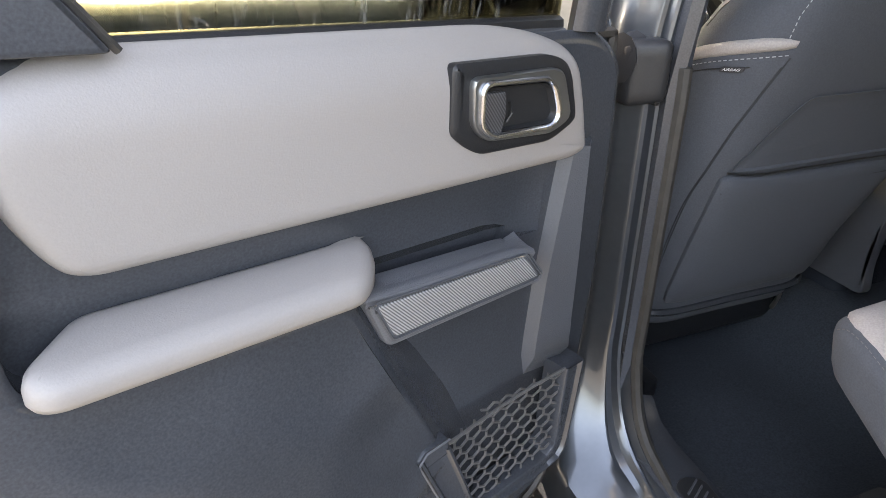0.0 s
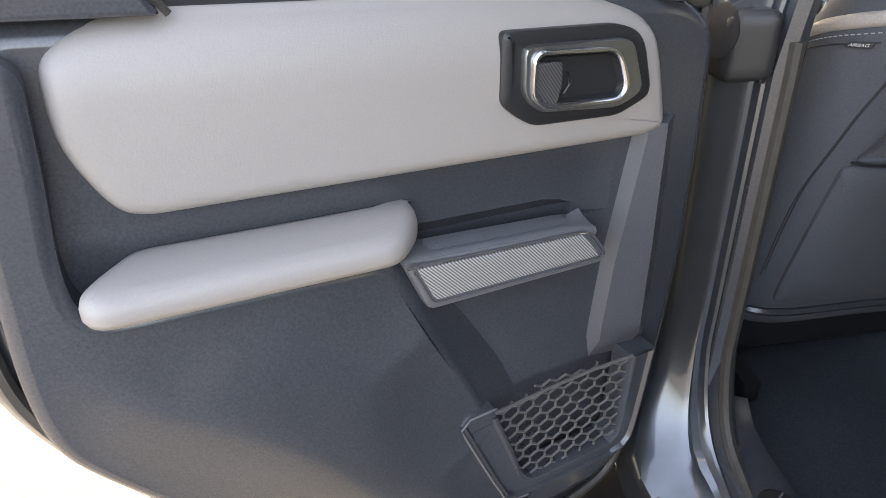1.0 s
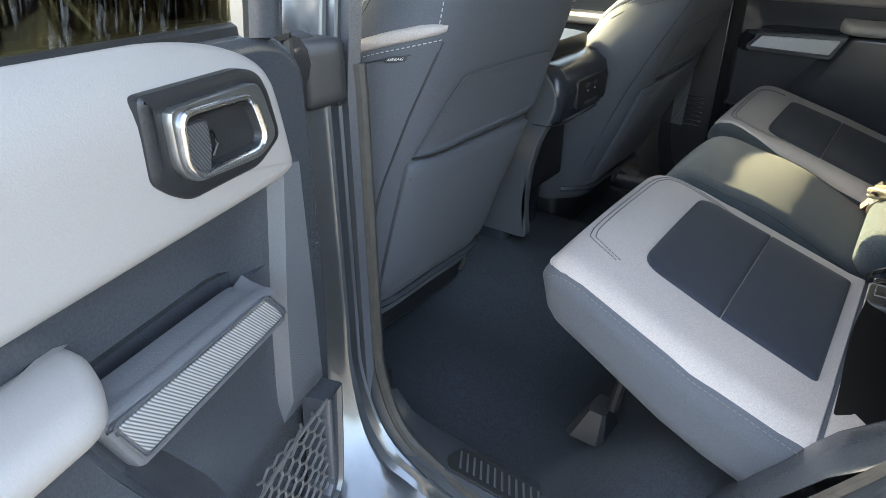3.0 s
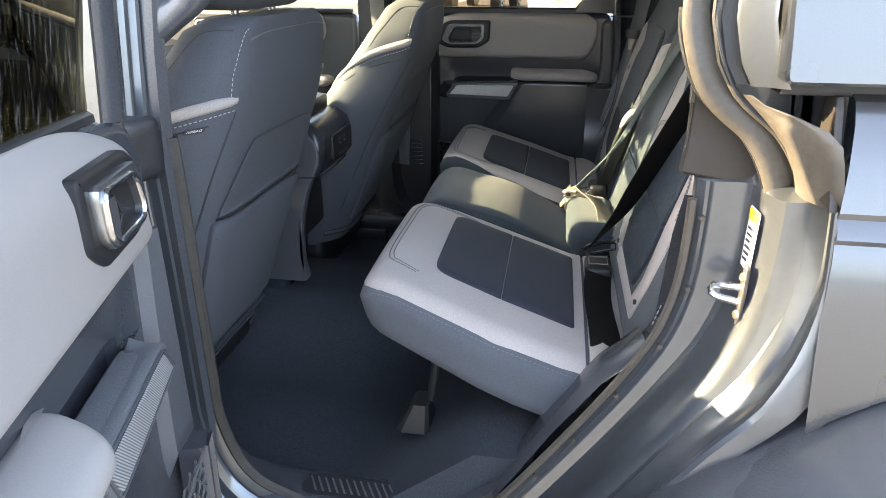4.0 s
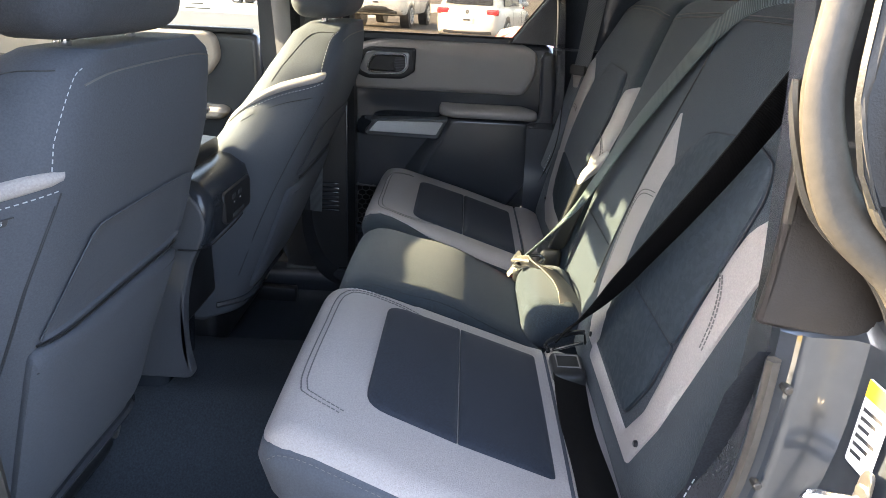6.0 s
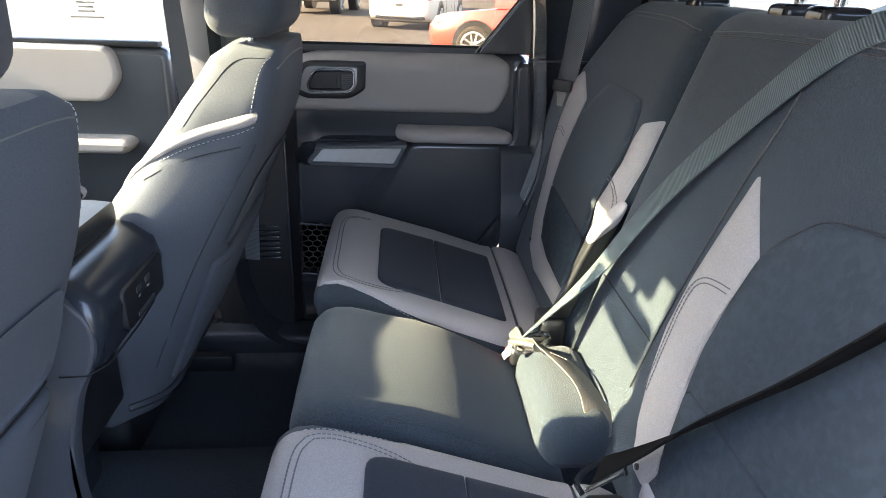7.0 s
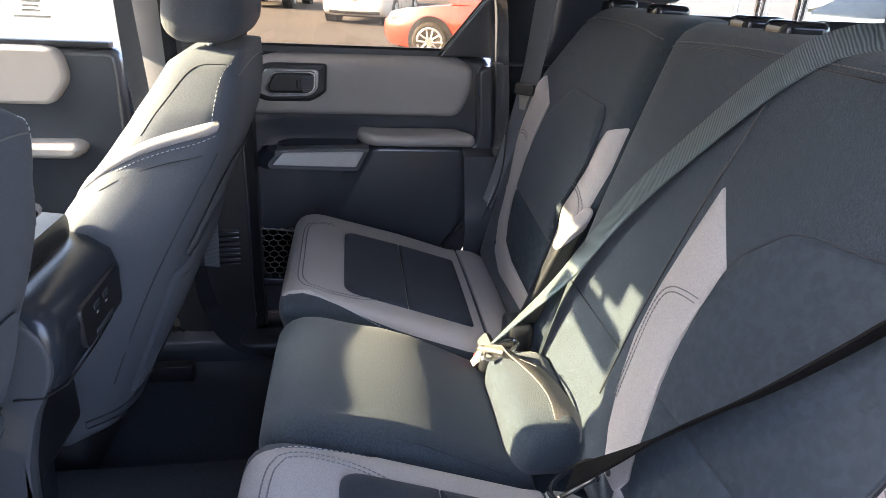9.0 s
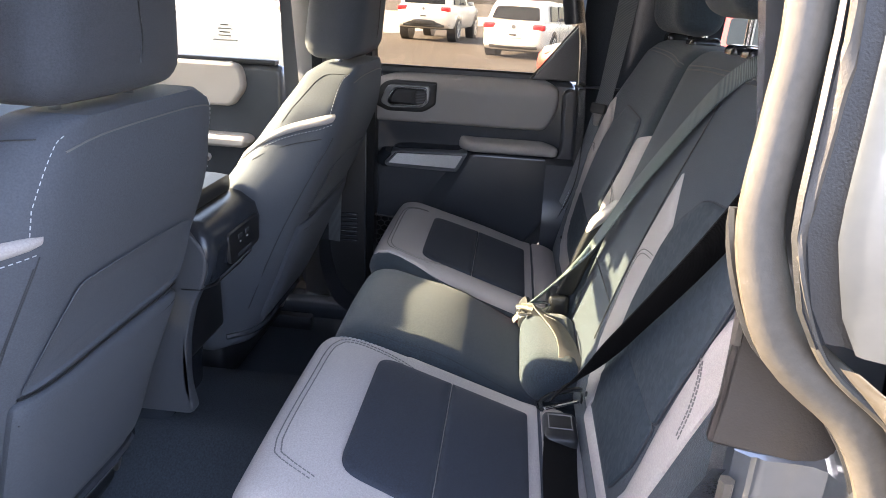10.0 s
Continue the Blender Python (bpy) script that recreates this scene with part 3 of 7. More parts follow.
rows = [(1.184, (-0.742, -0.120), (-0.746, -0.128), 0.001), (1.176, (-0.742, -0.128), (-0.752, -0.140), 0.002), (1.168, (-0.742, -0.137), (-0.766, -0.167), 0.004), (1.160, (-0.742, -0.145), (-0.785, -0.188), 0.006), (1.150, (-0.742, -0.155), (-0.799, -0.197), 0.008),
        (1.135, (-0.741, -0.168), (-0.801, -0.201), 0.010), (1.113, (-0.740, -0.180), (-0.801, -0.206), 0.010), (1.098, (-0.739, -0.185), (-0.799, -0.209), 0.008), (1.086, (-0.738, -0.188), (-0.790, -0.2075), 0.004)]
part("corner_cover", loft([cover_row(*r) for r in rows], cap=False, closed=False), rubber_dusty, BODY, "dusty moulded rubber corner cover", angle=60)
part("corner_plate", prism([(-0.801, 1.090), (-0.740, 1.090), (-0.733, 1.187), (-0.759, 1.187)], lambda a, c, h: Vector((a, -0.200 + h, c)), -0.006, 0.004), trim_brown, BODY, "brown-grey plate behind the corner")
# brown flap of trim between the strip and the seat
fl = [(-0.081, 1.30), (-0.082, 1.22), (-0.0855, 1.157), (-0.086, 1.124), (-0.083, 1.088), (-0.176, 1.076), (-0.170, 1.105), (-0.152, 1.130), (-0.128, 1.146), (-0.105, 1.170), (-0.095, 1.22), (-0.095, 1.30)]
part("pillar_trim", prism(rounded(fl, 0.005), lambda a, c, h: Vector((-0.681 + h + 0.05 * (a + 0.09), a, c)), -0.006, 0.004), trim_brown, BODY, "brown-black plastic pillar trim flap")
# pale bead added where the opening seal's edge catches the sun
part("sunlit_seal_edge", tube([(-0.687, -0.0835, 1.30), (-0.687, -0.084, 1.22), (-0.687, -0.086, 1.165)], 0.0035, 6), rubber_dusty, BODY, "pale bead drawn for the sunlit edge of the opening seal")
fl = [(-0.116, 1.65), (-0.114, 1.20), (-0.128, 1.10), (-0.22, 1.10), (-0.28, 1.3), (-0.22, 1.65)]
part("pillar_trim", prism(fl, lambda a, c, h: Vector((-0.655 + h, a, c)), -0.012, 0.012), trim_dark, BODY)
# lumps of sealing foam behind the panel edge
rnd = random.Random(4)
for i in range(6):
    z = 0.91 + i * 0.027 + 0.008 * rnd.random()
    x = -0.830 + (z - 0.9) * 0.13
    part("sealing_foam", round_box((0.012 + 0.006 * rnd.random(), 0.010, 0.010 + 0.008 * rnd.random()), 0.0045, 4, lambda q: Vector((q.x + 0.3 * q.z, q.y, q.z - 0.4 * q.x)), at=(x, -0.220 + 0.002 * rnd.random(), z)), foam, BODY, "pale lump of sealing foam")
part("bolt", cyl((-0.7985, -0.213, 0.911), (-0.8015, -0.2015, 0.912), 0.0075, 12), steel, BODY, "steel bolt with washer")
part("bolt_washer", cyl((-0.7985, -0.216, 0.911), (-0.8005, -0.2055, 0.912), 0.013, 18), paint_jamb, BODY)

# striker: plate, screws and the loop the latch grips
STR = Vector((-0.738, -0.147, 0.972))
o = [(-0.016, 0.045), (0.012, 0.05), (0.02, 0.0), (0.006, -0.052), (-0.012, -0.045), (-0.02, 0.0)]
plate = part("striker_plate", prism(rounded([(0.8 * a, 0.75 * c) for a, c in o], 0.010), lambda a, c, h: STR + Vector((-a * 0.55 - h * 0.5, -0.012 + h, c)), 0, 0.005), steel, BODY, "steel striker plate")
part("striker_loop", tube(spline([STR + Vector((0.004, -0.008, 0.006)), STR + Vector((0.006, 0.006, 0.006)), STR + Vector((0.011, 0.017, 0.004)), STR + Vector((0.012, 0.020, -0.002)), STR + Vector((0.007, 0.016, -0.007)), STR + Vector((0.0, -0.008, -0.010))], 0.004), 0.0042, 8), satin, plate, "bright striker loop")
for dz in (0.021, -0.024):
    part("screw", cyl(STR + Vector((-0.003, -0.008, dz)), STR + Vector((-0.0045, -0.0045, dz)), 0.0055, 14), steel, plate)

# warning label on the pillar
LB = Vector((-0.7225, -0.1595, 1.028))
lab = lambda a, c, h: LB + Vector((-a * 0.95 - h * 0.1, -a * 0.12 + h, c))
part("warning_label", prism(rounded([(-0.013, -0.032), (0.013, -0.034), (0.013, 0.034), (-0.013, 0.036)], 0.002, 2), lab, 0, 0.0012, 0.0004), white_print, BODY, "white warning label with a yellow head")
b = prism([(-0.0125, 0.022), (0.0125, 0.0205), (0.0125, 0.0335), (-0.0125, 0.0355)], lab, 0.0012, 0.0018, 0.0003)
part("label_head", b, yellow_print, BODY, "yellow band")
b = bmesh.new()
for i in range(6):
    prism([(-0.010, 0.014 - i * 0.007), (0.009 - 0.004 * (i % 3), 0.014 - i * 0.007), (0.009 - 0.004 * (i % 3), 0.0112 - i * 0.007), (-0.010, 0.0112 - i * 0.007)], lab, 0.0012, 0.0016, 0.0002, bm=b)
part("label_line", b, dark_print, BODY)

# quarter panel: shoulder, crease, flank
QS = [(-0.740, 1.188), (-0.752, 1.189), (-0.764, 1.184), (-0.780, 1.165), (-0.797, 1.130), (-0.808, 1.092), (-0.8065, 1.086), (-0.814, 1.078), (-0.818, 1.070), (-0.816, 1.065), (-0.822, 1.050), (-0.829, 1.01), (-0.834, 0.96), (-0.838, 0.90), (-0.838, 0.80), (-0.83, 0.7)]
ARC = (-0.60, 0.40)


def flank(y, r):
    """A section of the flank at y, cut off where the wheel arch of radius r opens."""
    dy = y - ARC[0]
    cut = ARC[1] + math.sqrt(max(0, r * r - dy * dy)) if abs(dy) < r else 0.35
    out = []
    for x, z in QS:
        zz = max(z, cut)
        out.append(Vector((x if z >= cut else -0.838, y, zz)))
    return out


ys = [0.0] + [i / 30 for i in range(1, 31)]
rings = []
for f in ys:
    yy = -0.188 - f * 1.1
    ring = flank(yy, 0.615)
    if f == 0:
        ring = [Vector((q.x, -0.212 + 0.012 * math.sin(max(0.0, 1.19 - q.z) * 9), q.z)) for q in ring]
    rings.append(ring)
lead = [Vector((q.x + 0.012, q.y - 0.004, q.z)) for q in rings[0]]
lead2 = [Vector((q.x + 0.02, q.y - 0.05, q.z)) for q in rings[0]]
part("quarter_panel", loft([lead2, lead, rings[0]] + rings[1:], cap=False, closed=False), paint, BODY, "grey metallic rear quarter panel with a crease", angle=25)
# dark wheel-arch flare
b = bmesh.new()
fr = []
for i in range(41):
    a = radians(190 - i * 5)
    ca, sa = math.cos(a), math.sin(a)
    fr.append([Vector((x, ARC[0] - r * ca, ARC[1] + r * sa)) for x, r in ((-0.80, 0.612), (-0.842, 0.612), (-0.856, 0.609), (-0.872, 0.598), (-0.905, 0.57), (-0.92, 0.53), (-0.91, 0.50), (-0.75, 0.49))])
loft(fr, cap=False, closed=False, bm=b)
part("arch_flare", b, cladding, BODY, "black textured wheel-arch flare")
# the arch's front flank that the door leaves bare
b = loft([[Vector((x, y, z)) for x, z in ((-0.815, z0), (-0.838, z0 - 0.002), (-0.852, z0 - 0.010), (-0.885, z0 - 0.05), (-0.905, z0 - 0.12), (-0.90, z0 - 0.4))]
          for y, z0 in ((-0.24, 0.888), (-0.213, 0.872), (-0.18, 0.846), (-0.135, 0.814), (-0.093, 0.773), (-0.03, 0.690), (0.05, 0.56), (0.10, 0.47), (0.16, 0.40))], cap=False, closed=False)
part("arch_apron", b, cladding, BODY, "dark plastic apron in front of the wheel arch")
# upper pillar panel and the dark rear quarter glass
part("roof_pillar", prism(rounded([(-0.142, 1.20), (-0.135, 1.32), (-0.09, 1.60), (-0.37, 1.60), (-0.40, 1.20)], 0.008), lambda a, c, h: Vector((-0.775 + (c - 1.2) * 0.16 + h, a, c)), -0.012, 0.02), paint, BODY, "grey painted roof pillar panel")
part("shadow_gap", box((-0.752, -1.2, 1.186), (-0.70, -0.150, 1.198), 0.002), trim_black, BODY)
part("quarter_glass", prism(rounded([(-0.405, 1.23), (-0.40, 1.56), (-1.0, 1.54), (-1.0, 1.23)], 0.03), lambda a, c, h: Vector((-0.765 + (c - 1.2) * 0.16 + h, a, c)), -0.004, 0.004), privacy_glass, BODY, "dark rear quarter glass")

# sill, step pad, floor
b = loft([[Vector((x, y, z)) for x, z in ((-0.86, 0.38), (-0.905, 0.42), (-0.915, 0.33), (-0.88, 0.26), (-0.7, 0.24))] for y in (0.15, 0.5, 1.0, 1.6)], cap=False, closed=False)
part("sill", b, cladding, BODY, "black sill cladding")
b = loft([[Vector((x, y, z + dz)) for x, z in ((-0.665, 0.512), (-0.655, 0.520), (-0.61, 0.518), (-0.585, 0.508), (-0.572, 0.475), (-0.565, 0.44))]
          for y, dz in ((0.56, 0.045), (0.53, 0.015), (0.49, 0.004), (0.40, 0), (0.28, 0), (0.18, 0.012), (0.10, 0.07), (0.03, 0.19), (-0.03, 0.28), (-0.08, 0.33))], cap=False, closed=False)
part("sill_trim", b, trim_dark, BODY, "dark plastic sill trim")
scuff = part("scuff_plate", prism(rounded([(-0.652, 0.41), (-0.652, 0.20), (-0.612, 0.22), (-0.600, 0.41), (-0.63, 0.425)], 0.012), lambda a, c, h: Vector((a, c, 0.517 + h)), 0, 0.005), trim_black, BODY, "black scuff plate with slanted ribs")
b = bmesh.new()
for i in range(14):
    y = 0.235 + i * 0.012
    loft([[Vector((-0.642, y, 0.522)), Vector((-0.642, y + 0.004, 0.522)), Vector((-0.642, y + 0.002, 0.5245))], [Vector((-0.612, y + 0.018, 0.522)), Vector((-0.612, y + 0.022, 0.522)), Vector((-0.612, y + 0.020, 0.5245))]], bm=b)
part("rib", b, trim_grey, scuff)

bm = bmesh.new()
xs = [-0.64, -0.58, -0.50, -0.40, -0.30, -0.22, -0.17, -0.12, -0.05, 0.05, 0.12, 0.17, 0.22, 0.30, 0.40, 0.50, 0.58, 0.68]
yl = [-0.35, -0.1, 0.0, 0.08, 0.14, 0.2, 0.26, 0.32, 0.38, 0.46, 0.54, 0.62, 0.75, 0.9, 1.1, 1.4, 1.7]


def floor_z(x, y):
    z = 0.468 + 0.115 * max(0.0, min(1.0, (0.21 - abs(x)) / 0.09)) + 0.004 * math.sin(9 * x + 5 * y)
    if y < 0.34:
        z = max(z, 0.468 + 0.16 * min(1.0, (0.34 - y) / 0.20))
    return z


g = [[bm.verts.new((x, y, 0.43 if i == 0 else floor_z(x, y))) for i, x in enumerate([xs[0]] + list(xs))] for y in yl]
for r, s in zip(g, g[1:]):
    for i in range(1, len(r)):
        bm.faces.new((r[i - 1], r[i], s[i], s[i - 1]))
part("floor_carpet", bm, carpet, BODY, "black carpet over a raised tunnel", angle=70)
part("floor_pan", box((-0.72, -1.3, 0.30), (0.72, 1.9, 0.42), 0.01), trim_black, BODY)
part("sill_trim", box((0.60, -0.1, 0.44), (0.70, 0.9, 0.52), 0.02, 3), trim_dark, BODY)

# pillars inside, belts' guides, roof, bulkheads
b = loft([[Vector((x, y, z)) for x, y in ((-0.668, 0.545), (-0.655, 0.538), (-0.642, 0.556), (-0.636, 0.61), (-0.65, 0.68), (-0.68, 0.68), (-0.664, 0.575))] for z in (0.50, 0.9, 1.06)]
         + [[Vector((x + (z - 1.06) * 0.13, y - max(0.0, z - 1.2) * 0.05, z)) for x, y in ((-0.668, 0.545), (-0.655, 0.538), (-0.642, 0.556), (-0.636, 0.61), (-0.65, 0.66), (-0.68, 0.66), (-0.664, 0.575))] for z in (1.2, 1.4, 1.62)])
part("centre_pillar_trim", b, trim_dark, BODY, "dark blue-grey plastic centre pillar trim")
b = loft([[Vector((-x, y, z)) for x, y in ((-0.690, 0.43), (-0.668, 0.45), (-0.658, 0.52), (-0.660, 0.60), (-0.675, 0.63), (-0.74, 0.63), (-0.74, 0.43))] for z in (0.50, 0.9, 1.075)])
lower_trim = part("centre_pillar_trim", b, trim_black, BODY, "black lower trim of the centre pillar with moulded slots")
for i in range(7):
    part("trim_slot", box((0.648, 0.470, 0.700 + i * 0.013), (0.662, 0.520, 0.704 + i * 0.013), 0.0015), trim_dark, lower_trim)
part("trim_groove", box((0.650, 0.444, 0.56), (0.668, 0.449, 1.05), 0.002), trim_dark, lower_trim)
b = loft([[Vector((-x - (z - 1.06) * 0.16, y + (z - 1.06) * 0.02, z)) for x, y in ((-0.675, 0.46), (-0.655, 0.48), (-0.645, 0.54), (-0.655, 0.60), (-0.675, 0.63), (-0.74, 0.63), (-0.74, 0.46))] for z in (1.06, 1.12, 1.4, 1.62)])
part("centre_pillar_trim", b, trim_facet, BODY, "grey plastic centre pillar trim")
b = loft([[Vector((x - (z - 1.1) * 0.14, y, z)) for x, y in ((0.735, -0.10), (0.690, -0.135), (0.662, -0.17), (0.64, -0.22), (0.66, -0.42), (0.74, -0.42), (0.74, -0.10))] for z in (0.95, 1.1, 1.16, 1.4, 1.65)])
part("rear_pillar_trim", b, trim_dark, BODY, "dark plastic rear pillar trim")
part("trim_joint", box((0.628, -0.40, 1.168), (0.66, -0.09, 1.172), 0.001), trim_black, BODY)
b = loft([[Vector((x, y, z)) for x, z in ((0.70, 0.5), (0.66, 0.52), (0.63, 0.66), (0.60, 0.75), (0.59, 0.80), (0.62, 0.88), (0.66, 0.96), (0.70, 0.97))] for y in (-0.04, -0.12, -0.25, -0.4)], cap=False, closed=False)
part("arch_trim", b, trim_dark, BODY, "dark plastic trim over the wheel arch")
b = loft([[Vector((-x, y + 0.0, z)) for x, z in ((0.675, 0.62), (0.64, 0.66), (0.615, 0.74), (0.60, 0.80), (0.61, 0.88), (0.64, 1.0), (0.675, 1.06))] for y in (-0.095, -0.14, -0.25, -0.4)], cap=False, closed=False)
part("arch_trim", b, trim_dark, BODY)
# roof and headliner
b = loft([[Vector((x, y, z - 0.10 * (x / 0.62) ** 4 * 0.5)) for x in (-0.62, -0.55, -0.4, 0, 0.4, 0.55, 0.62)] for y, z in ((1.15, 1.63), (0.6, 1.69), (0.0, 1.70), (-0.8, 1.69), (-1.15, 1.63))], cap=False, closed=False)
part("roof_lining", b, roof_cloth, BODY, "pale roof lining")
b = loft([[Vector((x, y, z - 0.10 * (x / 0.66) ** 4 * 0.6)) for x in (-0.66, -0.58, -0.4, 0, 0.4, 0.58, 0.66)] for y, z in ((1.18, 1.66), (0.6, 1.73), (0.0, 1.74), (-0.8, 1.73), (-1.2, 1.66))], cap=False, closed=False)
part("roof", b, paint, BODY)
for sg in (-1, 1):
    part("roof_rail", tube(spline([(sg * 0.69, 2.0, 1.06), (sg * 0.60, 1.5, 1.36), (sg * 0.545, 1.15, 1.565), (sg * 0.62, 0.5, 1.645), (sg * 0.62, -0.3, 1.645), (sg * 0.62, -1.1, 1.60), (sg * 0.63, -1.25, 1.3)], 0.06), 0.058, 8), trim_dark, BODY)
    part("rear_pillar", box((sg * 0.64 - 0.05, -1.28, 1.1), (sg * 0.64 + 0.05, -1.14, 1.62), 0.02), trim_black, BODY)
    part("side_wall", box((sg * 0.70 - 0.03, -1.25, 0.42), (sg * 0.70 + 0.03, -0.25, 1.18), 0.02), trim_dark, BODY)
    part("front_wall", box((sg * 0.74 - 0.03, 1.72, 0.3), (sg * 0.74 + 0.03, 2.9, 0.98), 0.03), paint, BODY)
wall_r = lambda a, c, h: Vector((0.70 - (c - 1.18) * 0.14 + h, a, c))
for o in ([(-1.2, 1.17), (-0.40, 1.17), (-0.40, 1.283), (-1.2, 1.283)], [(-1.2, 1.56), (-0.40, 1.56), (-0.40, 1.64), (-1.2, 1.64)], [(-1.2, 1.275), (-1.03, 1.275), (-1.06, 1.30), (-1.08, 1.57), (-1.2, 1.57)]):
    part("side_wall", prism(o, wall_r, 0, 0.03, 0.004), trim_black, BODY)
part("quarter_glass", prism([(-1.1, 1.27), (-0.38, 1.27), (-0.38, 1.57), (-1.1, 1.57)], wall_r, 0.012, 0.016, 0.0005), tinted, BODY, "clear rear side window")
part("roof_header", box((-0.60, 1.05, 1.597), (0.60, 1.20, 1.66), 0.015, 3), roof_cloth, BODY, "pale roof header over the windscreen")
for sg in (-1, 1):
    # corners bowed down to the windscreen pillars, added unseen to block the sun
    o_ = [Vector(q) for q in ((0.31, 1.61), (0.345, 1.535), (0.40, 1.500), (0.46, 1.462), (0.54, 1.428), (0.66, 1.41), (0.68, 1.61))]
    part("header_sun_block", prism(o_, lambda a, c, h, sg=sg: Vector((sg * a, 1.06 + h, c)), 0.0, 0.13, 0.01), roof_cloth, BODY)
part("windscreen", prism([Vector(q) for q in ((-0.58, 0.0), (0.58, 0.0), (0.66, 1.0), (-0.66, 1.0))], lambda a, c, h: Vector((a, 1.19 + 0.80 * c + h * 0.5, 1.60 - 0.52 * c + h * 0.8)), 0.0, 0.005, 0.0005), window_glass, BODY, "clear windscreen")
part("sensor_housing", box((-0.085, 1.12, 1.565), (0.086, 1.22, 1.615), 0.012, 3), trim_black, BODY, "black housing behind the mirror")
# tailgate with its window opening
part("tailgate", box((-0.68, -1.26, 0.45), (0.68, -1.18, 1.205), 0.02), trim_black, BODY, "black lower tailgate trim")
part("tailgate_header", box((-0.66, -1.24, 1.55), (0.66, -1.12, 1.66), 0.02), trim_black, BODY)
part("rear_glass", box((-0.62, -1.222, 1.2), (0.62, -1.217, 1.56), 0), window_glass, BODY, "clear rear window")
part("cargo_floor", box((-0.68, -1.2, 0.62), (0.68, -0.25, 0.68), 0.01), carpet, BODY)
# dashboard, bonnet
b = loft([[Vector((x, y, z)) for y, z in ((1.30, 0.55), (1.22, 0.80), (1.20, 0.98), (1.28, 1.07), (1.5, 1.10), (1.95, 1.06), (1.95, 0.55))] for x in (-0.70, -0.3, 0.3, 0.70)])
part("dashboard", b, trim_dark, BODY, "dark plastic dashboard")
part("dash_strip", box((-0.66, 1.185, 0.955), (0.66, 1.215, 0.985), 0.008), satin, BODY, "silver dashboard strip")
part("dash_panel", box((0.2, 1.19, 0.86), (0.62, 1.22, 0.93), 0.01), pad_vinyl, BODY)
for x in (-0.62, -0.12, 0.12, 0.60):
    v = part("air_vent", box((x - 0.05, 1.165, 1.00), (x + 0.05, 1.215, 1.055), 0.012), satin, BODY, "silver-framed air vent")
    part("vent_slats", box((x - 0.042, 1.160, 1.006), (x + 0.042, 1.17, 1.049), 0.006), trim_black, v)
b = loft([[Vector((x, y, z - 0.06 * (x / 0.85) ** 4)) for x in (-0.85, -0.6, 0, 0.6, 0.85)] for y, z in ((1.98, 1.07), (2.4, 1.06), (2.85, 1.0), (2.92, 0.8))], cap=False, closed=False)
part("bonnet", b, paint, BODY)
sw_c = Vector((-0.37, 1.02, 0.98))
part("steering_wheel", tube([sw_c + Vector((0.185 * math.cos(a), -0.07 * math.sin(a), 0.17 * math.sin(a))) for a in [i * math.tau / 40 for i in range(40)]], 0.016, 8, True), trim_black, BODY, "black steering wheel rim")

# grab loop on the centre pillar
g_out = spline([(0.572, 1.150, 0), (0.558, 1.192, 0), (0.52, 1.224, 0), (0.484, 1.250, 0), (0.473, 1.272, 0), (0.477, 1.30, 0), (0.487, 1.42, 0), (0.50, 1.56, 0)], 0.01)
g_in = spline([(0.590, 1.250, 0), (0.565, 1.257, 0), (0.542, 1.263, 0), (0.522, 1.269, 0), (0.511, 1.282, 0), (0.510, 1.31, 0), (0.518, 1.42, 0), (0.53, 1.56, 0)], 0.01)
g_rings = []
for k in range(41):
    a, c = g_out[round(k / 40 * (len(g_out) - 1))], g_in[round(k / 40 * (len(g_in) - 1))]
    g_rings.append([Vector((-0.634 + (a.lerp(c, f).y - 1.18) * 0.13 + h, a.lerp(c, f).x, a.lerp(c, f).y)) for f, h in ((0, 0.004), (0.03, -0.004), (0.12, -0.010), (0.3, -0.013), (0.7, -0.013), (0.88, -0.010), (0.97, -0.004), (1, 0.004), (0.85, 0.012), (0.15, 0.012))])
part("grab_loop", loft(g_rings), trim_dark, BODY, "dark grey grip trim with an open loop on the centre pillar", angle=50)

# ---- doors ----
ANG = radians(20)
DU, DN = Vector((-math.cos(ANG), -math.sin(ANG), 0)), Vector((math.sin(ANG), -math.cos(ANG), 0))
SAG = radians(3.6)


def left_door(u, d, z):
    """Places on the open door: u back from the hinge, d outwards, z up."""
    a, c = u + 0.010 - 0.65, z - 0.007 - 1.168
    return DU * (0.65 + a * math.cos(SAG) - c * math.sin(SAG)) - DN * d + Z * (1.168 + c * math.cos(SAG) + a * math.sin(SAG))


def right_door(u, d, z):
    return Vector((d, 1.067 - u, z))


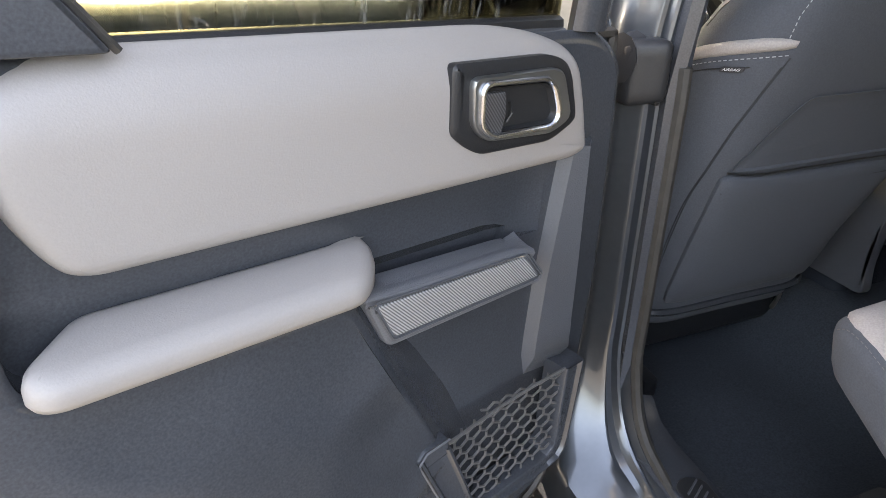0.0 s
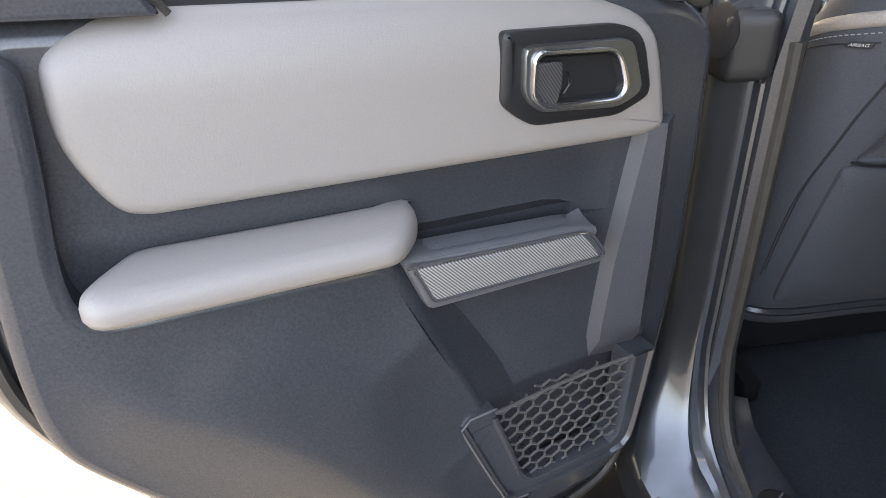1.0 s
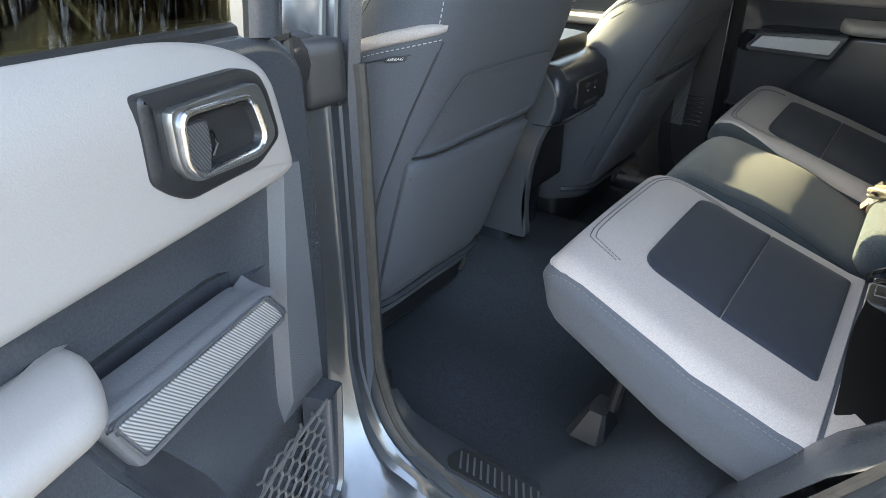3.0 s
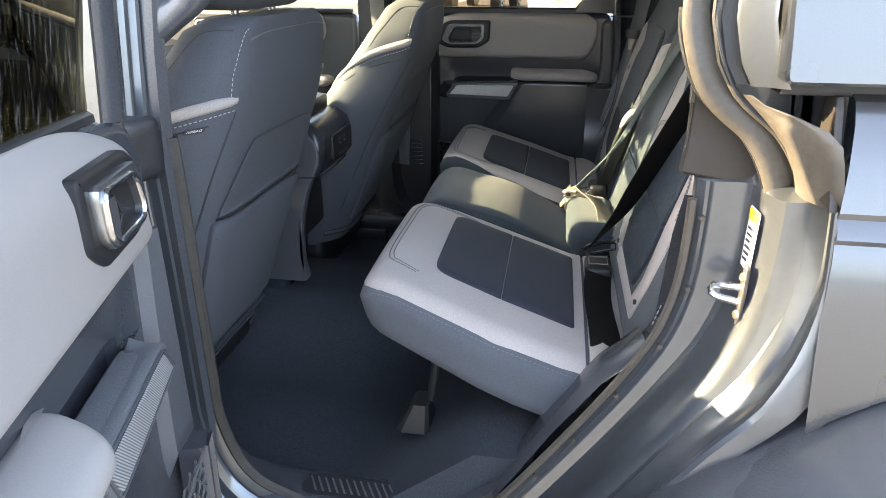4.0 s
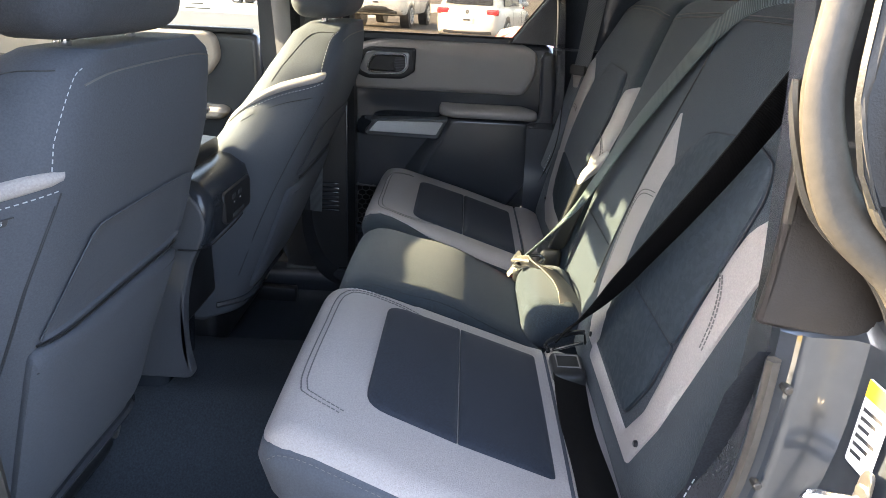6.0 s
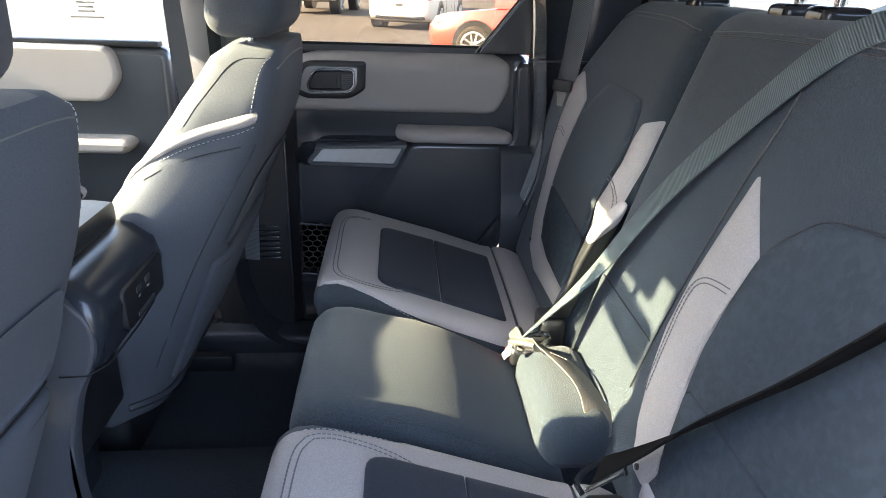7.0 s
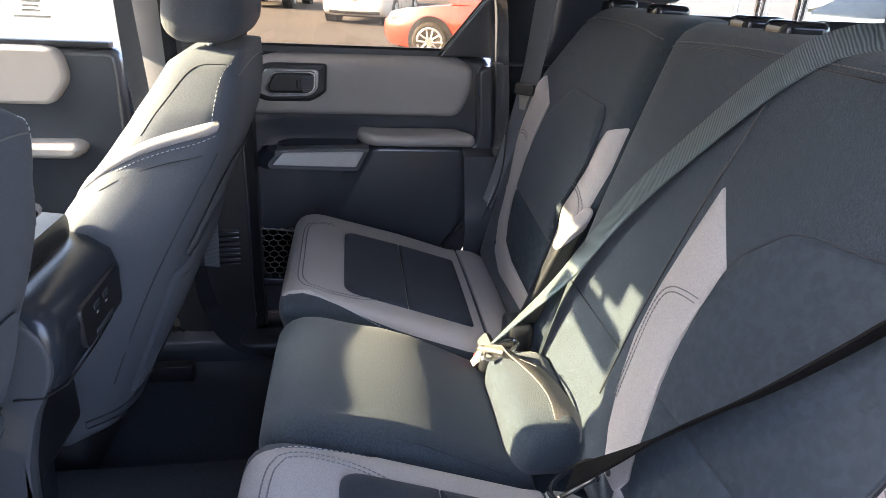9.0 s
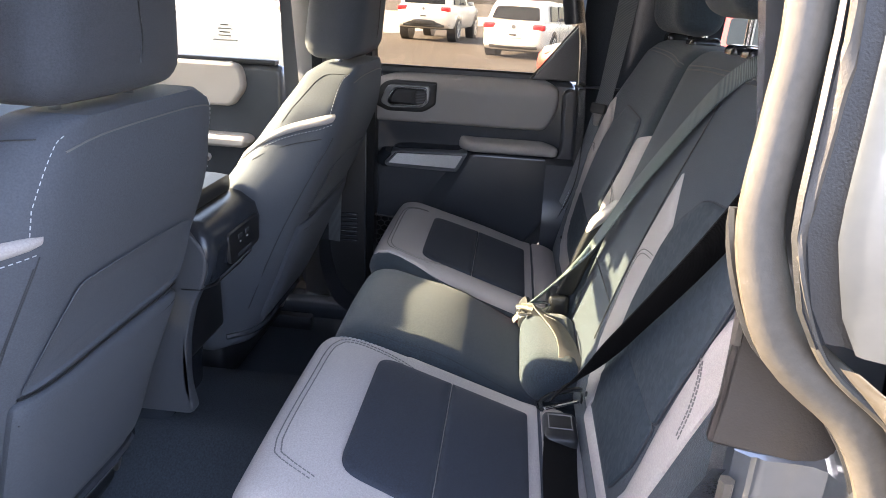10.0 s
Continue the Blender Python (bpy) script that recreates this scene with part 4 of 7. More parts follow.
def build_rear_door(D, title, glazing):
    at = D(0.56, 0.75, 0.5)
    door = thing("rear_door", title, "car door", at, group="rear doors of the car")
    face = lambda base: (lambda a, c, h: D(a, base - h, c))
    # trim board
    board = rounded([(0.524, 1.130), (0.560, 1.160), (0.606, 1.169), (1.168, 1.172), (1.188, 1.06), (1.196, 0.92), (1.165, 0.84), (1.09, 0.74), (1.00, 0.60), (0.95, 0.53), (0.64, 0.512), (0.555, 0.535), (0.516, 0.60), (0.508, 0.75), (0.504, 0.87), (0.515, 1.04)],
                    [0.02, 0.02, 0.02, 0.03, 0.03, 0.06, 0.06, 0.05, 0.06, 0.06, 0.05, 0.05, 0.05, 0.03, 0.03, 0.03], 6)
    tb = part("trim_board", pillow(board, face(0.752), [(0, -0.012), (0, 0.0), (0.006, 0.008), (0.016, 0.012)], back=True), trim_dark, door, "dark blue-grey moulded door board")
    # the board leans back between pad and armrest; behind the pull it is hollow
    carve(tb, loft([[D(u, d, z) for d, z in ((0.735, 1.034), (0.7398, 1.034), (0.7398 + 0.4 * k, 1.012), (0.7398 + k, 0.984), (0.7398 + k, 0.955), (0.735, 0.955))] for u, k in ((0.640, 0.0006), (0.665, 0.009), (0.69, 0.010), (1.09, 0.010), (1.12, 0.007), (1.145, 0.0006))]))
    carve(tb, loft([[D(u, d, z) for d, z in ((0.735, 1.000 + dz), (0.7395, 1.000 + dz), (0.742, 0.990 + 0.8 * dz), (0.749, 0.978 + 0.5 * dz), (0.762, 0.962), (0.762, 0.930), (0.735, 0.930))] for u, dz in ((0.684, -0.020), (0.700, -0.008), (0.720, -0.002), (0.90, 0.0), (0.93, 0.0))]))
    part("pull_liner", prism([(0.69, 0.92), (0.92, 0.92), (0.92, 1.005), (0.69, 1.005)], face(0.764), -0.002, 0.001), trim_black, door)
    # painted shell round it
    o = [(0.515, 1.175), (1.185, 1.182), (1.215, 1.06), (1.228, 0.91), (1.195, 0.82), (1.12, 0.715), (1.03, 0.575), (0.97, 0.49), (0.62, 0.455), (0.52, 0.50), (0.500, 0.75)]
    if glazing is not privacy_glass:
        o[0], o[1] = (0.515, 1.150), (1.185, 1.155)
    shell = rounded(o, [0.02, 0.03, 0.03, 0.06, 0.06, 0.05, 0.06, 0.06, 0.06, 0.06, 0.03], 6)
    part("door_shell", pillow(shell, face(0.765), [(0.04, 0.0), (0.012, 0.002), (0.002, -0.006), (-0.004, -0.03), (-0.01, -0.04), (-0.012, -0.11), (0.0, -0.14), (0.05, -0.15)], back=True), paint_jamb, door, "grey painted door shell", angle=50)
    part("shell_seal", tube([D(q.x, 0.757, q.y) for q in inset(shell, 0.018)], 0.006, 6, True, up=D(0, 1, 0) - D(0, 0, 0)), rubber, door, "black rubber edge seal")
    # top rail with the window slot
    rail = rounded([(0.565, 1.150), (1.07, 1.150), (1.07, 1.168), (0.66, 1.168), (0.60, 1.165), (0.565, 1.155)], 0.008)
    part("top_rail", pillow(rail, face(0.752), [(0, 0), (0, 0.004), (0.003, 0.006)]), trim_dark, door)
    part("glass_seal", loft([[D(u, d, z) for d, z in ((0.749, 1.160), (0.750, 1.1745), (0.754, 1.178), (0.762, 1.1785), (0.775, 1.177))] for u in (0.575, 0.7, 0.85, 1.0, 1.085)], cap=False, closed=False), trim_black, door, "black window wiper seal")
    if glazing is not privacy_glass:
        part("sill_cap", loft([[D(u, d, z) for d, z in ((0.738, 1.170), (0.739, 1.182), (0.744, 1.187), (0.754, 1.187))] for u in (0.58, 0.7, 0.8, 0.9, 1.0, 1.08)], cap=False, closed=False), trim_black, door, "black sill cap along the window")
    # soft upper pad, its upper third leaning back towards the glass
    pad = rounded([(0.594, 1.050), (0.600, 1.040), (0.622, 1.036), (1.086, 1.036), (1.104, 1.045), (1.126, 1.088), (1.129, 1.118), (1.127, 1.148), (1.100, 1.167), (1.06, 1.1745), (0.74, 1.1745), (0.675, 1.166), (0.630, 1.150), (0.612, 1.110)],
                  [0.008, 0.008, 0.012, 0.014, 0.02, 0.02, 0.02, 0.012, 0.02, 0.02, 0.03, 0.03, 0.02, 0.03], 5)

    def pad_place(a, c, h):
        up = max(0.0, c - 1.122)
        return D(a, 0.752 - h + min(1.0, h / 0.03) * min(0.022, 9.0 * up * up + 0.0), c)
    part("upper_pad", cushion(dense(pad, 0.012), pad_place, [(0, 0), (0.0, 0.014), (0.001, 0.021), (0.0035, 0.027), (0.0075, 0.0305), (0.013, 0.032)], [0.06, 0.14, 0.24, 0.36, 0.5, 0.66, 0.83]), pad_vinyl, door, "light grey soft vinyl upper pad", angle=60)
    # lower panel: it stands proud, its front side slopes back, its upper edge rolls over
    low_r = [0.02, 0.02, 0.02, 0.03, 0.03, 0.016, 0.016, 0.03, 0.03, 0.03, 0.05, 0.06, 0.06, 0.05, 0.05, 0.04, 0.03, 0.03]
    low_t = [(0.903, 0.969), (1.122, 0.969), (1.140, 0.978), (1.144, 1.015), (1.138, 1.08), (1.135, 1.150), (1.168, 1.158), (1.182, 1.05), (1.187, 0.93), (1.182, 0.875), (1.165, 0.838), (1.10, 0.758), (1.01, 0.63), (0.955, 0.545), (0.80, 0.535), (0.725, 0.56), (0.752, 0.68), (0.815, 0.805)]
    low_b = [(0.885, 0.972)] + low_t[1:14] + [(0.78, 0.530), (0.675, 0.55), (0.700, 0.68), (0.760, 0.805)]
    o_t, o_b = rounded(low_t, low_r, 5), rounded(low_b, low_r, 5)
    lows = [([a.lerp(c, f) for a, c in zip(o_b, o_t)], h) for f, h in ((0.0, 0.0), (0.45, 0.014), (0.85, 0.026))]
    lows += [(inset(o_t, d), h) for d, h in ((0.0, 0.0295), (0.0025, 0.0325), (0.006, 0.0348), (0.0095, 0.036), (0.0105, 0.036))]
    lb = loft([[D(q.x, 0.744 - h, q.y) for q in row] for row, h in lows], cap=False)
    rim = lows[-1][0]
    n_rim = len(rim)
    pts = [Vector((q.x, q.y)) for q in rim]
    for i in range(48):
        for j in range(64):
            q = Vector((0.71 + 0.010 * i, 0.52 + 0.010 * j))
            if min((q - w).length for w in rim) > 0.006:
                pts.append(q)
    flat_v, _, flat_f = geometry.delaunay_2d_cdt(pts, [(i, (i + 1) % n_rim) for i in range(n_rim)], [list(range(n_rim))], 2, 1e-6)[:3]

    def swell(q):
        # the panel flares out downwards and turns in again at its foot
        e = min(1.0, min((q - w).length for w in rim) / 0.11)
        k = max(0.0, min(1.0, (0.955 - q.y) / 0.42))
        return (0.020 if glazing is privacy_glass else 0.002) * e * e * (3 - 2 * e) * math.sin(math.pi * k ** 0.8)
    cap_v = [lb.verts.new(D(q.x, 0.744 - 0.036 - swell(q), q.y)) for q in flat_v]
    for f in flat_f:
        lb.faces.new([cap_v[i] for i in f])
    part("lower_panel", lb, trim_dark, door, "dark moulded lower panel with a small scuff")
    # armrest: a padded ledge, its rear end cut on the slant, its front end rounded
    arm = rounded([(1.126, 0.686), (1.139, 0.698), (1.136, 0.712), (1.098, 0.752), (0.866, 0.752), (0.868, 0.728), (0.888, 0.700), (0.906, 0.686)], [0.012, 0.010, 0.012, 0.014, 0.004, 0.018, 0.016, 0.014], 5)

    def arm_place(a, c, h):
        # a along the door, c its depth, h up from the underside
        sink = 0.010 * max(0.0, min(1.0, (0.752 - c) / 0.066)) ** 2 * (h / 0.032) ** 2
        return D(a, c, 0.973 + h - sink)
    part("armrest", cushion(dense(arm, 0.012), arm_place, [(0.010, 0.0), (0.003, 0.002), (0.0, 0.008), (0.0, 0.018), (0.002, 0.026), (0.006, 0.031), (0.012, 0.0335)], [0.15, 0.35, 0.6, 0.8]), pad_vinyl, door, "light grey soft vinyl armrest", angle=70)
    # pull: front frame with inlay, a scooped top, the end that rises into the board
    pull = rounded([(0.894, 0.965), (0.868, 0.909), (0.667, 0.913), (0.661, 0.924), (0.690, 0.957), (0.708, 0.959)], [0.005, 0.008, 0.006, 0.006, 0.010, 0.010], 4)
    part("door_pull", prism(pull, face(0.752), 0.004, 0.046, 0.004), trim_grey, door, "grey door pull")
    scoop = []
    for u, zf, zb in ((0.892, 0.965, 0.972), (0.880, 0.9645, 0.971), (0.866, 0.9638, 0.966), (0.845, 0.9628, 0.9595), (0.80, 0.9615, 0.9575), (0.75, 0.960, 0.957), (0.715, 0.959, 0.957), (0.700, 0.958, 0.9585), (0.690, 0.957, 0.961), (0.681, 0.955, 0.964)):
        scoop.append([D(u, d, z) for d, z in ((0.708, zf - 0.008), (0.7062, zf - 0.003), (0.709, zf + 0.0005), (0.718, zf + 0.001), (0.730, (zf + zb) / 2), (0.739, zb), (0.744, zb - 0.008), (0.746, 0.92))])
    part("pull_top", loft(scoop, cap=False, closed=False), trim_grey, door, "scooped grey top of the pull", angle=60)
    inl = rounded([(0.881, 0.9565), (0.862, 0.9205), (0.674, 0.9235), (0.699, 0.9525)], 0.004, 3)
    part("inlay", prism(inl, face(0.752), 0.044, 0.0482, 0.001), weave if glazing is privacy_glass else weave_far, door, "ribbed silver-grey inlay", angle=20)
    part("inlay_rim", tube([D(q.x, 0.7052, q.y) for q in inset(inl, -0.0035)], 0.0014, 5, True), trim_facet, door)
    part("pull_bead", tube([D(u, 0.7052, z) for u, z in ((0.890, 0.9585), (0.80, 0.9565), (0.711, 0.9548), (0.693, 0.9530), (0.668, 0.9235))], 0.0012, 5), satin, door, "bright bead along the pull")
    if glazing is not privacy_glass:
        part("pull_end", loft([[D(u, d, z) for u, d, z in ((a, 0.748, 0.905 - 0.004), (a, dd, 0.912 + dz), (a - 0.002, dd, 0.926 + dz), (a + 0.016, dd + 0.001, 0.953), (a + 0.018, 0.748, 0.960))] for a, dd, dz in ((0.664, 0.7065, 0.0), (0.650, 0.716, 0.003), (0.636, 0.732, 0.006), (0.628, 0.742, 0.008))]), trim_gloss, door, "dark chamfered end of the pull", angle=40)
    # facet behind the front edge
    fac = [[D(u, d, z) for u, d in ((u1 + 0.010, 0.743), (u1, 0.726), (u0 + 0.006, 0.717), (u0, 0.722), (u0 - 0.030, 0.743))] for z, u0, u1 in ((1.05, 0.592, 0.612), (0.963, 0.586, 0.622), (0.895, 0.581, 0.630), (0.813, 0.577, 0.634), (0.790, 0.575, 0.634))]
    fac.append([D(u, d, 0.752) for u, d in ((0.644, 0.7432), (0.634, 0.7425), (0.582, 0.7400), (0.574, 0.7415), (0.546, 0.7436))])
    part("front_facet", loft(fac, closed=True), trim_facet, door, "grey facet by the front edge", angle=28)
    # net pocket: rails, lower lip, stretched net
    inner = spline([(0.784, 0.752, 0), (0.762, 0.700, 0), (0.741, 0.648, 0), (0.728, 0.636, 0), (0.680, 0.638, 0), (0.614, 0.643, 0), (0.603, 0.652, 0), (0.602, 0.70, 0), (0.601, 0.772, 0)], 0.012)
    outer = spline([(0.832, 0.755, 0), (0.806, 0.700, 0), (0.776, 0.640, 0), (0.757, 0.616, 0), (0.690, 0.616, 0), (0.606, 0.620, 0), (0.580, 0.634, 0), (0.572, 0.690, 0), (0.567, 0.775, 0)], 0.012)
    k_p = 44
    at_p = lambda ln, f: ln[min(len(ln) - 1, round(f * (len(ln) - 1)))]
    frame_rings = []
    for k in range(k_p + 1):
        a, c = at_p(inner, k / k_p), at_p(outer, k / k_p)
        frame_rings.append([D(*((a.lerp(c, f).x, dd, a.lerp(c, f).y))) for f, dd in ((0, 0.735), (0, 0.706), (0.06, 0.701), (0.14, 0.700), (0.22, 0.704), (0.8, 0.704), (0.88, 0.699), (0.95, 0.699), (1, 0.703), (1.06, 0.735))])
    part("pocket_lip", loft(frame_rings, closed=False), trim_dark, door, "dark pocket lip with a raised rim", angle=30)
    part("lip_edge", tube([D(0.790, 0.700, 0.767), D(0.822, 0.699, 0.7645), D(0.832, 0.698, 0.7545)] + [D(u, 0.698, z) for u, z in [(q.x + 0.001, q.y) for q in outer[1:int(len(outer) * 0.42)]]], 0.0012, 5), trim_grey, door, "paler edge of the pocket lip")
    part("pocket_lip", prism(rounded([(0.786, 0.745), (0.790, 0.767), (0.822, 0.764), (0.831, 0.754), (0.824, 0.738)], 0.003, 2), face(0.742), 0.02, 0.0395, 0.002), trim_dark, door)
    part("pocket_liner", prism([(0.80, 0.752), (0.59, 0.760), (0.58, 0.62), (0.64, 0.605), (0.75, 0.62)], face(0.742), 0.0, 0.002, 0.0005), trim_black, door)
    field = [Vector(q) for q in ((0.788, 0.756), (0.600, 0.772), (0.600, 0.648), (0.640, 0.638), (0.734, 0.634), (0.762, 0.698))]

    def inside(p):
        s = 0
        for i, a in enumerate(field):
            b2 = field[i - 1]
            if (a.y > p.y) != (b2.y > p.y) and p.x < (b2.x - a.x) * (p.y - a.y) / (b2.y - a.y) + a.x:
                s += 1
        return s % 2 == 1
    nb = bmesh.new()
    wx, hz = 0.0215, 0.0138
    wires = []
    for j in range(-2, 16):
        for i in range(-3, 16):
            cx, cz = 0.60 + i * wx + (wx / 2 if j % 2 else 0), 0.615 + j * hz
            hexa = [Vector((cx + wx / 2 * ax, cz + hz * 0.667 * az)) for ax, az in ((-1, -0.35), (0, -0.9), (1, -0.35), (1, 0.35))]
            for a, c in zip(hexa, hexa[1:]):
                if inside((a + c) / 2):
                    wires.append((a, c))
    wob = lambda q: D(q.x, 0.708 + 0.012 * math.sin((q.x - 0.60) * 16) * (q.y - 0.62) / 0.17, q.y)
    for a, c in wires:
        tube([wob(a), wob(c)], 0.0016, 5, bm=nb)
    part("pocket_net", nb, net_cord, door, "elastic honeycomb net")
    part("net_hem", tube([D(0.788, 0.704, 0.757), D(0.75, 0.708, 0.757), D(0.70, 0.711, 0.760), D(0.65, 0.709, 0.766), D(0.600, 0.703, 0.773)], 0.0022, 6), net_cord, door, "elastic hem of the net")
    # inner handle: surround, ring, dish, lever
    surr = rounded([(0.800, 1.149), (0.678, 1.1495), (0.656, 1.142), (0.645, 1.130), (0.630, 1.089), (0.633, 1.080), (0.666, 1.066), (0.762, 1.067), (0.781, 1.077), (0.798, 1.090)], [0.007, 0.012, 0.010, 0.010, 0.008, 0.008, 0.010, 0.010, 0.006, 0.006], 4)
    dish = rounded([(0.770, 1.129), (0.692, 1.127), (0.683, 1.119), (0.673, 1.096), (0.678, 1.088), (0.757, 1.089), (0.769, 1.098)], 0.006, 4)
    h_o = part("handle_surround", pillow(surr, face(0.726), [(0, 0), (0, 0.008), (0.003, 0.0105), (0.009, 0.011)]), trim_black, door, "black handle surround")
    ring_o = rounded([(0.783, 1.138), (0.676, 1.1385), (0.665, 1.133), (0.646, 1.089), (0.674, 1.0765), (0.763, 1.081), (0.780, 1.096)], [0.008, 0.010, 0.008, 0.010, 0.010, 0.010, 0.010], 4)

    def even(poly, n):
        ln = [0.0]
        q = poly + [poly[0]]
        for a, c in zip(q, q[1:]):
            ln.append(ln[-1] + (c - a).length)
        out = []
        for k in range(n):
            s = ln[-1] * k / n
            i = max(j for j in range(len(ln)) if ln[j] <= s + 1e-12)
            i = min(i, len(q) - 2)
            out.append(q[i].lerp(q[i + 1], (s - ln[i]) / max(1e-9, ln[i + 1] - ln[i])))
        return out
    ro, ri = even(ring_o, 60), even(dish, 60)
    rb_ = even(inset(dish, -0.0062), 60)
    plate_rows = ((ro, 0.0), (ro, 0.0045), ([a.lerp(c, 0.10) for a, c in zip(ro, ri)], 0.0065), ([a.lerp(c, 0.85) for a, c in zip(ro, ri)], 0.0065))
    part("handle_plate", loft([[D(q.x, 0.715 - h, q.y) for q in row] for row, h in plate_rows], cap=False), satin_dark, h_o, "brushed grey handle plate")
    ring_rows = ((rb_, 0.004), (rb_, 0.0085), ([a.lerp(c, 0.25) for a, c in zip(rb_, ri)], 0.0105), ([a.lerp(c, 0.6) for a, c in zip(rb_, ri)], 0.0105), ([a.lerp(c, 0.9) for a, c in zip(rb_, ri)], 0.008), (ri, 0.004), (ri, -0.02))
    part("handle_ring", loft([[D(q.x, 0.715 - h, q.y) for q in row] for row, h in ring_rows], cap=False), satin, h_o, "satin silver handle ring")
    part("handle_dish", pillow([Vector((q.x, q.y)) for q in ri], face(0.7075), [(0, 0.0), (0.002, -0.006), (0.006, -0.006)]), trim_black, h_o)
    part("handle_lever", prism(rounded([(0.773, 1.124), (0.744, 1.124), (0.742, 1.103), (0.746, 1.086), (0.764, 1.086), (0.773, 1.098)], 0.004), face(0.715), 0.0, 0.0075, 0.002), lever_rib, h_o, "ribbed dark pull lever")
    part("lock_knob", tube([D(0.736, 0.711, 1.114), D(0.734, 0.709, 1.104), D(0.738, 0.711, 1.095)], 0.0014, 6), trim_black, h_o)
    # window: frame and glass
    fr = spline([D(0.590, 0.755, 1.165), D(0.592, 0.738, 1.35), D(0.605, 0.70, 1.55), D(0.66, 0.69, 1.60), D(0.9, 0.69, 1.605), D(1.04, 0.695, 1.58), D(1.115, 0.71, 1.47), D(1.150, 0.73, 1.32)], 0.03)
    across_d = D(0, 1, 0) - D(0, 0, 0)
    part("window_frame", tube(fr, 0.030, 10, flat=0.75, up=across_d), trim_dark, door, "dark grey window frame")
    part("window_channel", tube([q + (D(0.62, 0.75, 1.2) - D(0.59, 0.75, 1.2)) for q in fr[:9]], 0.010, 6, up=across_d), steel, door, "bright felt channel")
    tri = rounded([(1.050, 1.172), (1.165, 1.320), (1.180, 1.30), (1.176, 1.172)], 0.006)
    part("window_corner", prism(tri, lambda a, c, h: D(a, 0.738 - (c - 1.17) * 0.06 - h, c), -0.02, 0.012), trim_dark, door, "dark triangular corner trim")
    part("window_bead", tube([D(1.046, 0.735, 1.172), D(1.162, 0.726, 1.322)], 0.003, 6), rubber, door)
    gl = [(0.585, 1.165), (1.06, 1.165), (1.165, 1.315), (1.13, 1.47), (1.05, 1.585), (0.90, 1.605), (0.66, 1.60), (0.60, 1.55)]
    ob = part("window_pane", prism([Vector(q) for q in gl], lambda a, c, h: D(a, 0.762 - max(0, c - 1.18) * 0.16 - h, c), 0, 0.004, 0.0005), glazing, door, "tinted window glass with dried water streaks" if glazing is privacy_glass else "clear window glass")
    return door


build_rear_door(left_door, "open rear door, dark trim board, light grey pad and armrest", privacy_glass)
build_rear_door(right_door, "closed rear door, dark trim board, light grey pad and armrest", rear_tint)

# wiring boot between the centre pillar and the open door
boot = thing("wiring_boot", "black rubber wiring boot between pillar and open door", "cable boot", (-0.69, 0.57, 1.06))
bp = spline([(-0.690, 0.586, 1.100), (-0.705, 0.582, 1.101), (-0.72, 0.578, 1.102)], 0.006)
part("sleeve", tube(bp, [0.024 + 0.003 * math.sin(i * 1.7) for i in range(len(bp))], 12, flat=1.2), trim_black, boot)
part("cap", round_box((0.048, 0.050, 0.078), 0.010, 6, lambda q: Vector((q.x, q.y - 0.5 * q.x, q.z * (1 - 1.2 * q.x) + 0.10 * q.x)), at=(-0.694, 0.574, 1.087)), trim_black, boot)
part("cap_flange", round_box((0.010, 0.018, 0.080), 0.004, 4, at=(-0.674, 0.560, 1.085)), trim_black, boot)
part("cap_rib", tube([(-0.680, 0.550, 1.12), (-0.682, 0.547, 1.085), (-0.682, 0.547, 1.052)], 0.002, 6), rubber, boot)


# front door on the far side
FD = thing("front_door", "closed front passenger door with light grey pad and armrest", "car door", (0.75, 1.3, 0.5))
Fd = lambda base: (lambda a, c, h: Vector((base - h, 1.067 - a, c)))
part("trim_board", pillow(rounded([(0.365, 1.165), (0.365, 0.60), (0.33, 0.52), (-0.6, 0.52), (-0.65, 1.165)], 0.03), Fd(0.752), [(0, -0.02), (0, 0), (0.006, 0.008), (0.016, 0.012)]), trim_dark, FD)
part("upper_pad", pillow(dense(rounded([(0.262, 1.098), (0.256, 1.150), (0.235, 1.168), (-0.5, 1.168), (-0.5, 1.046), (0.222, 1.046)], 0.02, 5), 0.02), Fd(0.742), [(0, 0), (0.0005, 0.014), (0.002, 0.022), (0.005, 0.026), (0.010, 0.028)]), pad_vinyl, FD, "light grey soft vinyl pad")
part("armrest", pillow(dense(rounded([(0.28, 0.957), (0.262, 0.970), (-0.3, 0.970), (-0.3, 0.934), (0.262, 0.934)], 0.012), 0.02), Fd(0.752), [(0, 0), (0, 0.04), (0.002, 0.056), (0.006, 0.064), (0.012, 0.068)]), pad_vinyl, FD, "light grey armrest")
hs = part("handle_surround", pillow(rounded([(-0.05, 1.15), (-0.18, 1.15), (-0.20, 1.09), (-0.17, 1.06), (-0.08, 1.06), (-0.05, 1.08)], 0.01), Fd(0.714), [(0, 0), (0, 0.008), (0.003, 0.011)]), trim_black, FD)
part("handle_ring", tube([Vector((0.70, 1.067 - q.x, q.y)) for q in rounded([(-0.062, 1.138), (-0.17, 1.138), (-0.185, 1.09), (-0.16, 1.072), (-0.085, 1.072), (-0.064, 1.09)], 0.012)], 0.006, 6, True), satin, hs)
part("sill_cap", box((0.738, 0.72, 1.164), (0.77, 1.75, 1.177), 0.004), trim_black, FD, "black sill seal")
part("outer_skin", box((0.80, 0.62, 0.42), (0.90, 1.75, 1.15), 0.03), paint, FD)
